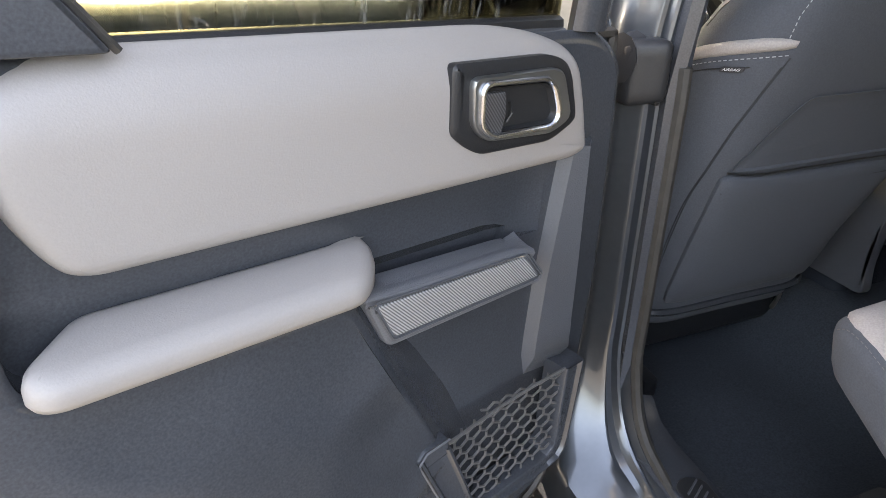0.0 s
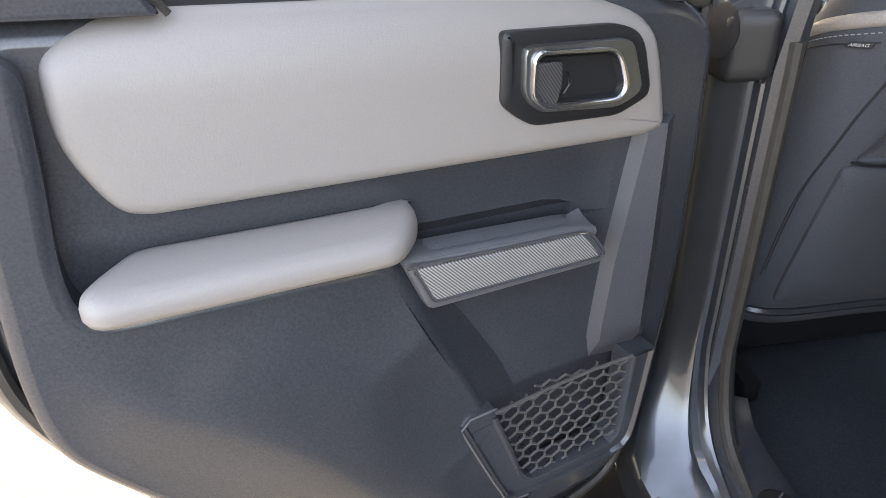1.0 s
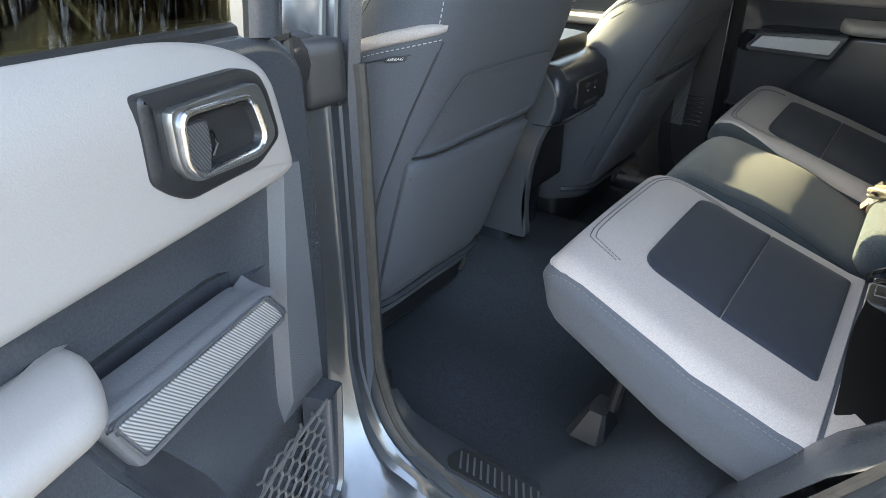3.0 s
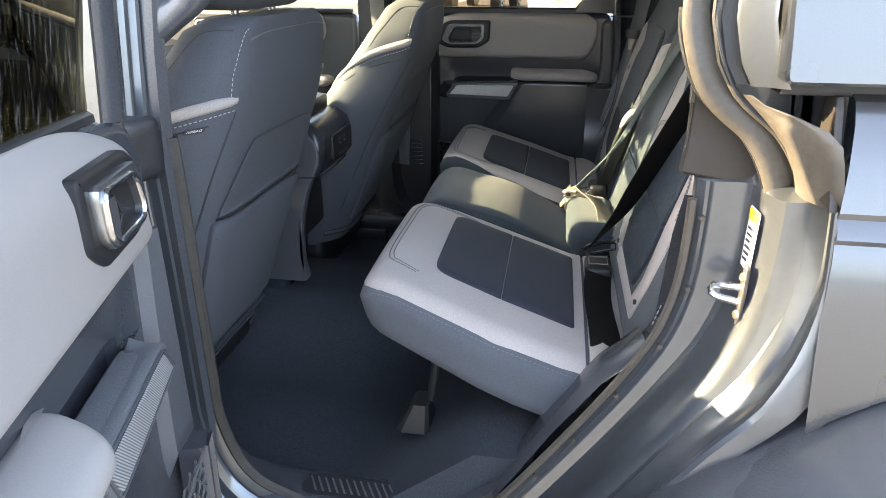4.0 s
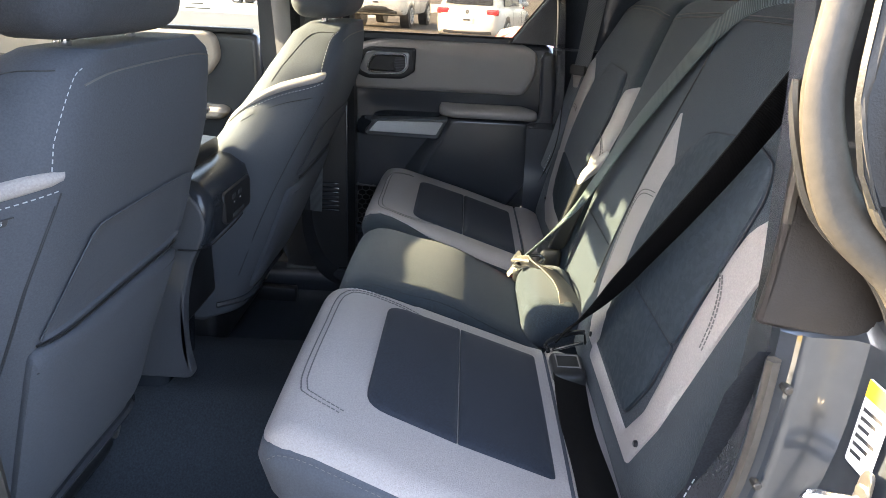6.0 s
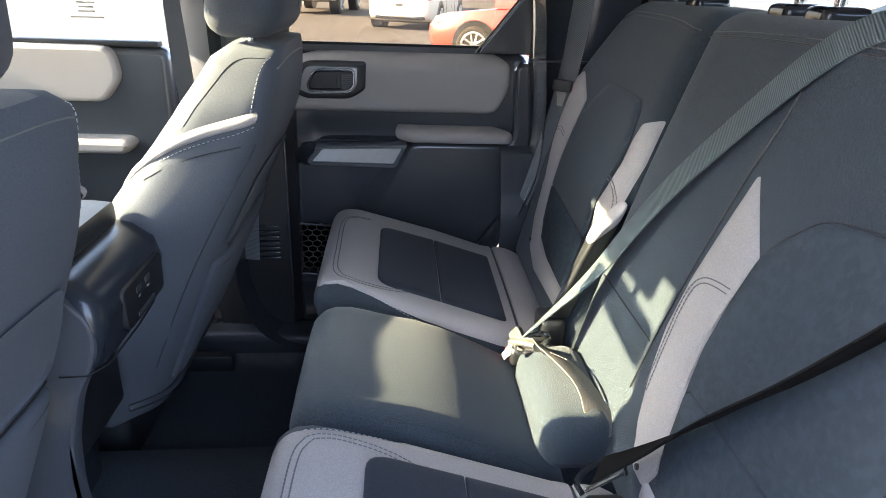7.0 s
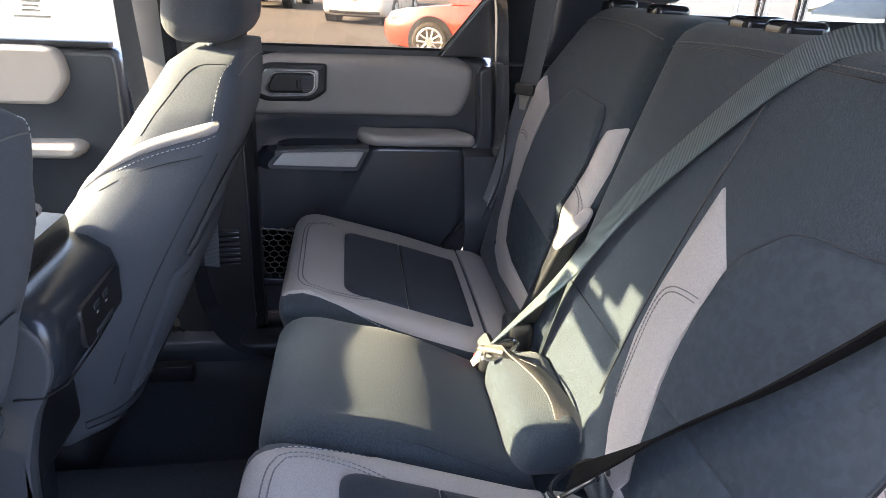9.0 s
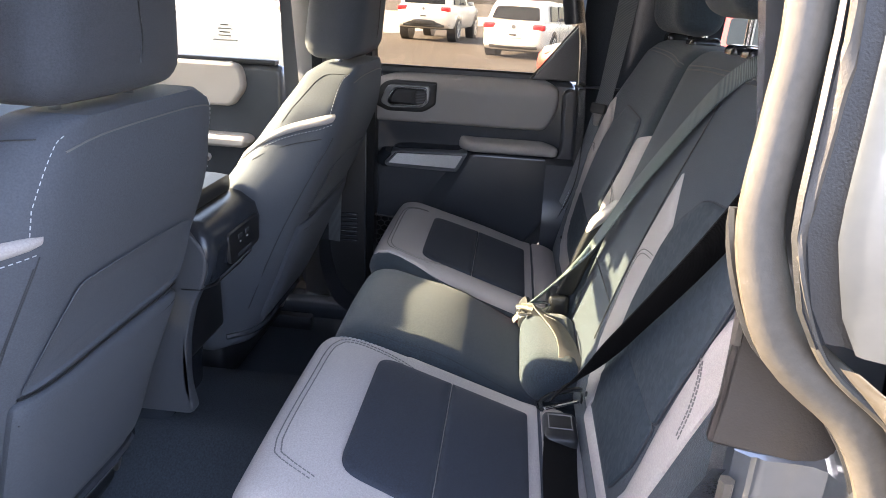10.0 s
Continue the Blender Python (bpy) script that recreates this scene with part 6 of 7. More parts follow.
    part("upper_panel", patch(up_p, S, [(0, 0.0035), (0.015, 0.0045), (0.04, 0.0035), (0.10, 0.0008), (0.3, 0.0006), (0.6, 0.0006)]), cloth_mid, seat, "sunken cloth panel above the pocket", angle=50)
    for s in (-1, 1):
        def side(v, z, h=0.0, s=s):
            """v: -1 at the back, 1 at the front of the seat's side."""
            c = abs(v) ** (1 / 0.42) if v < 0 else -min(1.0, v) ** (1 / 0.6)
            return S(s * math.acos(c) / math.tau, z, h)
        dz, ve = (-0.023, -0.86) if sg < 0 else (0.0, -0.70)
        run = [(-0.78, 1.124, 0), (-0.765, 1.15, 0), (-0.765, 1.178, 0), (-0.785, 1.205, 0), (-0.83, 1.216, 0)] if sg < 0 else [(-0.57, 1.146, 0), (-0.53, 1.165, 0), (-0.51, 1.19, 0), (-0.56, 1.206, 0), (-0.70, 1.216, 0)]
        part("rear_stitching", dashes([side(q.x, q.y, 0.0005) for q in spline(run, 0.008)], 0.0042, 0.0032, 0.0006), thread, seat, "pale stitching")
        # light band over the shoulder, stitched along its foot, and the seams round it
        up_l = spline([(ve, 1.146 + dz, 0), (-0.60, 1.147 + dz, 0), (-0.11, 1.136 + dz, 0), (0.35, 1.122 + dz, 0), (0.65, 1.102 + dz, 0), (0.86, 1.076 + dz, 0), (0.97, 1.04 + dz, 0)], 0.03)
        lo_l = spline([(0.93, 1.018 + dz, 0), (0.82, 1.050 + dz, 0), (0.60, 1.080 + dz, 0), (0.30, 1.100 + dz, 0), (-0.11, 1.115 + dz, 0), (-0.60, 1.127 + dz, 0), (ve, 1.133 + dz, 0)], 0.03)
        band = [Vector((q.x, q.y)) for q in up_l + lo_l]
        bm_b = bmesh.new()
        n_b = min(len(up_l), len(lo_l))
        pick = lambda ln, k: ln[min(len(ln) - 1, round(k * (len(ln) - 1) / 23))]
        lo_r = list(reversed(lo_l))
        grid_b = []
        for k in range(24):
            a, c = pick(up_l, k), pick(lo_r, k)
            e_ = 0.0 if 0 < k < 23 else -0.004
            grid_b.append([side(*(a.lerp(c, f).xy), h + e_) for f, h in ((0, -0.003), (0.06, 0.001), (0.2, 0.0045), (0.5, 0.006), (0.8, 0.0045), (0.94, 0.001), (1, -0.003))])
        loft(grid_b, cap=False, closed=False, bm=bm_b)
        part("light_band", bm_b, cloth_light, seat, "light grey cloth shoulder band", angle=60)
        part("band_stitching", dashes([side(q.x, q.y - 0.004 + dz, 0.0010) for q in spline([(ve + 0.02, 1.130, 0), (-0.40, 1.120, 0), (-0.06, 1.111, 0), (0.30, 1.097, 0), (0.58, 1.078, 0)], 0.008)], 0.0042, 0.003, 0.0006), thread, seat, "pale stitching")
        part("bolster_seam", tube([side(q.x, q.y + (dz or -0.010), 0.0) for q in spline([(-0.59, 1.108, 0), (-0.09, 1.097, 0), (0.25, 1.084, 0), (0.45, 1.072, 0), (0.62, 1.056, 0)], 0.01)], 0.0009, 5), trim_black, seat)
        part("front_seam", tube([side(q.x, q.y, 0.0) for q in spline([(-0.55, 1.213, 0), (0.0, 1.212, 0), (0.25, 1.202, 0), (0.38, 1.18, 0), (0.48, 1.15, 0), (0.52, 1.125, 0)], 0.01)], 0.0009, 5), trim_black, seat)
        # end of the padded shoulder on the rear face
        if s > 0:
            for k in (0.0, 0.012):
                part("shell_crease", tube([side(q.x + k * 1.6, q.y - k, 0.0) for q in spline([(-0.86, 1.100, 0), (-0.83, 1.06, 0), (-0.79, 1.005, 0), (-0.75, 0.94, 0), (-0.71, 0.875, 0), (-0.72, 0.80, 0), (-0.74, 0.72, 0)], 0.01)], 0.0011, 5), seam_dark, seat, "dark double seam down the seat's side")
        else:
            part("shell_crease", tube([side(q.x, q.y, 0.0) for q in spline([(-0.80, 1.10, 0), (-0.74, 1.03, 0), (-0.68, 0.95, 0), (-0.64, 0.87, 0), (-0.62, 0.78, 0), (-0.62, 0.70, 0)], 0.01)], 0.0012, 5), seam_dark, seat, "dark seam down the seat's inner side")
        if s < 0:
            side_in = side
        else:
            side_out = side
    part("top_edge_seam", tube([S(a, 1.196 + 0.010 * math.cos(a * 12), 0.0002) for a in [-0.115 + i * 0.23 / 24 for i in range(25)]], 0.0012, 5), thread_dark, seat)
    # airbag tag on the outer side
    tag_p = lambda a, c, h: side_out(-0.42 - a / 0.09, 1.080 + c + a * 0.12, 0.0015 + h)
    part("airbag_tag", prism(rounded([(-0.0120, -0.0038), (0.0120, -0.0038), (0.0120, 0.0038), (-0.0120, 0.0038)], 0.0018, 2), tag_p, 0, 0.0022, 0.0006), dark_print, seat, "dark cloth tag with pale letters")
    seat = whole
    yb = y_low + 0.13
    part("seat_cushion", round_box((0.45, 0.52, 0.17), 0.05, 8, at=(CX, yb + 0.24, 0.70)), cloth_mid, seat, angle=80)
    part("seat_base", box((CX - 0.19, yb - 0.06, 0.50), (CX + 0.19, yb + 0.44, 0.63), 0.02, 3), trim_black, seat)
    for s in (-1, 1):
        part("rail", box((CX + s * 0.18 - 0.015, y_low - 0.02, 0.468), (CX + s * 0.18 + 0.015, yb + 0.4, 0.51), 0.004), trim_black, seat)
    part("wire_clip", tube(spline([(CX + 0.16, y_low + 0.06, 0.62), (CX + 0.165, y_low + 0.05, 0.58), (CX + 0.17, y_low + 0.06, 0.545), (CX + 0.172, y_low + 0.065, 0.535)], 0.01), 0.005, 6), steel, seat)
    part("back_lower_trim", tube([S(a, 0.632, 0.004) for a in [-0.24 + i * 0.48 / 24 for i in range(25)]], 0.007, 6), trim_dark, seat)
    head_rest(CX, y_top + 0.06, 1.216, 0.020, "front head restraints", w=0.252, h=0.21, label="grey cloth head restraint of a front seat", d=0.115, gap=0.070, lean=-0.18)
    return tag_p, seat, rest


S_l, seat_l, rest_l = front_seat(-1, 0.490, 0.655, "grey cloth driver seat with pale stitching")
S_r, seat_r, rest_r = front_seat(1, 0.362, 0.590, "grey cloth passenger seat with pale stitching")

# letters on the near seat's tag
txt = bpy.data.curves.new("tag_text", "FONT")
txt.body, txt.size, txt.align_x, txt.align_y, txt.extrude = "AIRBAG", 0.0051, "CENTER", "CENTER", 0.0002
to = new("tmp_text", txt)
dg = bpy.context.evaluated_depsgraph_get()
me_t = bpy.data.meshes.new_from_object(to.evaluated_get(dg))
bpy.data.objects.remove(to)
bt = bmesh.new()
bt.from_mesh(me_t)
bpy.data.meshes.remove(me_t)
for v in bt.verts:
    x, y, z = v.co
    v.co = S_l(x, y, 0.0026 + z)
part("tag_letters", bt, white_print, rest_l, "pale woven letters AIRBAG")

# inside mirror hanging from the roof header; only its shadow reaches the rear seats
mir = thing("rear_view_mirror", "black rear-view mirror under the roof header", "car mirror", (-0.035, 1.13, 1.565))
part("mirror_housing", round_box((0.170, 0.030, 0.062), 0.012, 6, lambda q: Vector((q.x, q.y, q.z + 0.08 * q.x)), at=(-0.035, 1.095, 1.466)), gloss_black, mir)
part("mirror_glass", round_box((0.156, 0.004, 0.050), 0.0018, 3, lambda q: Vector((q.x, q.y, q.z + 0.08 * q.x)), at=(-0.035, 1.0795, 1.466)), chrome, mir, "silvered mirror glass")
part("mirror_stalk", cyl((-0.035, 1.10, 1.485), (-0.035, 1.14, 1.570), 0.009, 12), trim_black, mir)

# visor board added out of view; it blocks sun from the near light panel
vis = thing("sun_blocker", "unseen pale board like a visor, added to keep sun off the near back rest", "sun visor", (-0.32, 1.06, 1.57))
part("shade_board", round_box((0.44, 0.026, 0.180), 0.011, 6, at=(-0.343, 1.065, 1.484)), roof_cloth, vis)
for x in (-0.20, -0.50):
    part("shade_arm", cyl((x, 1.068, 1.560), (x, 1.080, 1.602), 0.006, 10), trim_black, vis)

# ---- centre console ----
con = thing("centre_console", "dark plastic centre console with rear ports", "console", (0.01, 0.7, 0.58))
secs = []
for z, x0, x1, y0 in ((0.585, -0.085, 0.10, 0.66), (0.70, -0.085, 0.11, 0.655), (0.82, -0.088, 0.135, 0.640), (0.862, -0.092, 0.150, 0.586), (0.880, -0.096, 0.158, 0.552), (0.935, -0.098, 0.160, 0.541), (0.965, -0.094, 0.156, 0.547), (0.984, -0.085, 0.150, 0.570), (0.990, -0.075, 0.14, 0.60)):
    o = rounded([(x0, y0), (x1, y0), (x1, 1.15), (x0, 1.15)], [0.025, 0.06, 0.01, 0.01], 6)
    secs.append([Vector((q.x, q.y, z)) for q in o])
part("console_body", loft(secs), trim_gloss, con, angle=50)
wing = dense(rounded([(0.597, 0.615), (0.606, 0.66), (0.608, 0.70), (0.602, 0.77), (0.584, 0.84), (0.560, 0.885), (0.552, 0.91), (0.553, 0.945), (0.585, 0.982), (1.1, 0.982), (1.1, 0.615)], 0.02), 0.05)
part("side_wing", prism(wing, lambda a, c, h: Vector((-0.092 - h, a, c)), -0.02, 0.006, 0.005), trim_facet, con, "grey-brown plastic side wing of the console")
part("console_joint", tube([(x, y, 0.872) for x, y in ((-0.100, 0.60), (-0.098, 0.568), (-0.07, 0.553), (0.03, 0.552), (0.10, 0.556), (0.145, 0.575))], 0.0016, 5), trim_black, con)
part("air_outlet", box((-0.05, 0.62, 0.70), (0.10, 0.66, 0.83), 0.012, 3), trim_black, con, "black rear air outlet")
port_face = lambda a, c, h: Vector((0.030 + a, 0.5425 - h, c))
pp = part("port_panel", prism(rounded([(-0.06, 0.893), (0.075, 0.893), (0.08, 0.952), (-0.065, 0.952)], 0.012), port_face, -0.006, 0.0035), trim_black, con, "black panel with two ports")
for dx in (-0.016, 0.016):
    bb = prism(rounded([(dx - 0.009, 0.932), (dx + 0.009, 0.932), (dx + 0.009, 0.940), (dx - 0.009, 0.940)], 0.002), port_face, 0.0035, 0.0045, 0.0003)
    part("port", bb, trim_facet, pp)
    part("port_mark", prism([(dx - 0.003, 0.924), (dx + 0.003, 0.924), (dx + 0.003, 0.926), (dx - 0.003, 0.926)], port_face, 0.0035, 0.0042, 0.0002), white_print, pp)
part("port_slot", prism(rounded([(-0.028, 0.899), (0.032, 0.899), (0.032, 0.905), (-0.028, 0.905)], 0.002), port_face, 0.003, 0.0045, 0.0003), trim_facet, pp)
part("console_lid", round_box((0.25, 0.30, 0.045), 0.016, 6, at=(0.012, 0.75, 1.000)), trim_black, con, "black armrest lid")

# ---- seat belts ----
def belt(name_label, pts, dirs, mat, width=0.046, extra=None):
    bt_ = thing("seat_belt", name_label, "seat belt", pts[-1], group="rear seat belts")
    p = spline(pts, 0.015)
    part("webbing", ribbon(p, blend_dirs(dirs, len(p)), width), mat, bt_)
    return bt_


def tongue(parent, at, along, across, mat=steel, k=0.62):
    """A belt tongue: a slim plate and its black grip."""
    at, t, s = Vector(at), Vector(along).normalized(), Vector(across)
    s = (s - t * s.dot(t)).normalized()
    pl_ = lambda a, c, h: at + s * (a * k) + t * (c * k) + s.cross(t) * h
    part("tongue", prism(rounded([(-0.020, 0.0), (0.020, 0.0), (0.020, 0.024), (0.012, 0.032), (0.011, 0.066), (-0.011, 0.066), (-0.012, 0.032), (-0.020, 0.024)], 0.005), pl_, -0.0015, 0.0015, 0.0006), mat, parent, "steel tongue")
    part("tongue_grip", prism(rounded([(-0.036, -0.022), (0.036, -0.022), (0.036, 0.018), (-0.036, 0.018)], 0.010), pl_, -0.006, 0.006), trim_black, parent, "black tongue grip")


# far side: from the pillar down beside the back
bR = belt("grey seat belt hanging by the rear pillar with its tongue", [(0.58, -0.20, 1.56), (0.595, -0.18, 1.32), (0.598, -0.160, 1.14), (0.606, -0.135, 1.0), (0.612, -0.10, 0.86), (0.615, -0.07, 0.78)], [(0.3, 1, 0), (0.4, 1, 0), (0.8, 0.8, 0), (0.5, 1, 0), (0.3, 1, 0)], webbing_light, 0.044)
tongue(bR, (0.592, -0.150, 1.125), (-0.08, 0.08, -1), (0.7, 0.7, 0))
# middle: out of the wide back's top, across to the centre buckle
bM = belt("grey-green seat belt running across the wide back to the centre buckle", [(-0.25, -0.30, 1.312), (-0.205, -0.245, 1.308), (-0.160, -0.208, 1.268), (-0.075, -0.172, 1.168), (-0.005, -0.138, 1.07), (0.055, -0.092, 0.945), (0.084, -0.030, 0.85), (0.090, 0.0, 0.812)], [(1, 0.1, 0.5), (1, 0.0, 0.6), (0.8, -0.1, 0.6), (0.75, -0.1, 0.6), (0.75, -0.1, 0.58), (0.78, -0.1, 0.50), (0.84, -0.25, -0.05), (0.80, -0.3, -0.36)], webbing, 0.035)
tongue(bM, (0.090, 0.004, 0.806), (0.15, 0.45, -0.7), (0.9, 0.3, 0.2), steel)
lapM = belt("lap belt looped over the middle cushion, sunlight put in as beige", [(0.060, 0.004, 0.812), (0.042, -0.016, 0.824), (0.015, -0.034, 0.828), (-0.027, -0.050, 0.828), (-0.062, -0.062, 0.822), (-0.095, -0.068, 0.810), (-0.118, -0.072, 0.785)], [(0.5, 0.8, 0.1), (0.45, 0.85, 0.2), (0.4, 0.85, 0.3), (0.35, 0.8, 0.45), (0.35, 0.75, 0.5), (0.4, 0.7, 0.5)], webbing_sunlit, 0.042)
ring_c, ring_u, ring_v = Vector((0.066, -0.010, 0.818)), Vector((0.52, -0.84, 0.10)), Vector((0.80, 0.50, 0.30))
part("tongue_ring", tube([ring_c + ring_u * (0.034 * math.cos(a)) + ring_v * (0.013 * math.sin(a)) for a in [i * math.tau / 28 for i in range(28)]], 0.0042, 6, True, flat=0.6), satin, lapM, "bright oval tongue plate")
part("sewn_loop", tube(spline([(0.090, 0.010, 0.806), (0.072, 0.020, 0.816), (0.052, 0.010, 0.826), (0.040, -0.008, 0.828)], 0.006), 0.0045, 6), webbing_sunlit, lapM)
part("belt_stitching", dashes([(0.012 - 0.006 * i, -0.026 - 0.006 * i, 0.834) for i in range(5)], 0.004, 0.002, 0.0008), thread_dark, lapM)
bk = thing("buckle", "black seat belt buckle with a red button", "belt buckle", (0.10, -0.02, 0.76))
part("buckle_body", round_box((0.05, 0.07, 0.032), 0.010, 6, at=(0.105, -0.018, 0.778)), trim_black, bk)
part("button", round_box((0.026, 0.010, 0.010), 0.003, 3, at=(0.104, 0.016, 0.776)), red_plastic, bk, "red release button")
bk2 = thing("buckle", "black buckle standing between the far cushion and back", "belt buckle", (0.16, -0.06, 0.75))
part("buckle_body", round_box((0.06, 0.045, 0.09), 0.012, 6, at=(0.165, -0.062, 0.772)), trim_black, bk2)
# near side: from the shoulder to the inner buckle, then back across as the lap part
bL = belt("black seat belt across the near seat to its inner buckle", [(-0.60, -0.30, 1.54), (-0.565, -0.24, 1.41), (-0.525, -0.195, 1.31), (-0.483, -0.167, 1.227), (-0.454, -0.154, 1.176), (-0.418, -0.137, 1.115), (-0.370, -0.116, 1.042), (-0.318, -0.100, 0.975), (-0.255, -0.075, 0.885), (-0.200, -0.040, 0.805)], [(0.35, -0.8, 0.1), (0.3, -0.9, 0.0), (0.28, -0.95, 0.0), (0.28, -0.95, 0.0), (0.32, -0.9, 0.05), (0.6, -0.5, 0.3)], webbing_black, 0.040)
bar = [Vector((-0.208, -0.024, 0.782)), Vector((-0.182, -0.078, 0.784))]
part("tongue", cyl(bar[0], bar[1], 0.0030, 10), chrome, bL, "bright steel tongue bar")
part("tongue_frame", tube(spline([bar[0] + Vector((-0.004, 0.004, 0)), bar[0] + Vector((0.014, 0.006, 0.002)), Vector((-0.176, -0.040, 0.790)), Vector((-0.158, -0.083, 0.790)), bar[1] + Vector((-0.004, -0.006, 0))], 0.006), 0.0040, 6), gloss_black, bL, "black tongue frame")
bkL = part("buckle_body", round_box((0.070, 0.050, 0.030), 0.009, 6, at=(-0.245, -0.046, 0.768)), trim_black, bL)
part("buckle_slot", tube([Vector((-0.240 + 0.017 * a, -0.046 + 0.017 * c, 0.7835)) for a, c in ((1, -1), (1, 1), (-1, 1), (-1, -1))], 0.0014, 5, True), thread_dark, bkL, "pale edge of the buckle's recess")
belt("black lap belt lying along the rear of the near cushion", [(-0.225, -0.050, 0.764), (-0.28, -0.045, 0.772), (-0.38, -0.040, 0.772), (-0.50, -0.045, 0.770), (-0.575, -0.048, 0.745), (-0.60, -0.042, 0.70)], [(0, 1, 0.3), (0, 1, 0.3), (0, 1, 0.3), (0.1, 1, 0.2), (0.2, 1, 0)], webbing_black, 0.05)
anchor = thing("belt_anchor", "black belt anchor bracket beside the cushion", "belt anchor", (-0.6, -0.03, 0.68))
part("bracket", round_box((0.03, 0.06, 0.05), 0.008, 4, at=(-0.605, -0.03, 0.715)), trim_black, anchor)
part("anchor_bolt", cyl((-0.622, -0.022, 0.728), (-0.628, -0.022, 0.728), 0.007, 10), chrome, anchor)
# front passenger's belt on the far centre pillar
bF = thing("seat_belt", "grey front seat belt hanging on the centre pillar", "seat belt", (0.62, 0.5, 0.9), group="front seat belts")
p = spline([(0.575, 0.52, 1.56), (0.61, 0.52, 1.30), (0.63, 0.525, 1.10), (0.64, 0.53, 0.92), (0.645, 0.54, 0.7)], 0.02)
part("webbing", ribbon(p, [Vector((0.1, 1, 0))] * len(p), 0.046), webbing_light, bF)
tongue(bF, (0.624, 0.56, 1.02), (0.0, 0.2, -1), (0.3, 1, 0), chrome)


# ---- parked vehicles ----
car_white = material("white_car_paint", (0.74, 0.74, 0.73), 0.3, 0.0, coat=1.0, bump=0.02, vary=0.02, stain=0.03)
car_red = material("red_car_paint", (0.50, 0.045, 0.025), 0.3, 0.1, coat=1.0, bump=0.02, vary=0.03, stain=0.03)
car_blue = material("pale_blue_car_paint", (0.42, 0.50, 0.58), 0.3, 0.2, coat=1.0, bump=0.02, vary=0.03)
car_dark = material("dark_car_paint", (0.03, 0.032, 0.034), 0.3, 0.2, coat=1.0, bump=0.02)
car_glass = material("dark_car_glass", (0.012, 0.014, 0.015), 0.08, bump=0, vary=0.02, spec=0.3)
tyre_m = material("tyre_rubber", (0.035, 0.033, 0.03), 0.85, bump=0.4, bump_scale=60)
rim_m = material("alloy_rim", (0.55, 0.55, 0.56), 0.3, 0.85, bump=0)
lamp_red = material("red_lamp", (0.55, 0.02, 0.025), 0.15, coat=1.0, bump=0.1, bump_scale=60)
lamp_clear = material("clear_lamp", (0.75, 0.76, 0.78), 0.12, coat=1.0, bump=0.1, bump_scale=40)


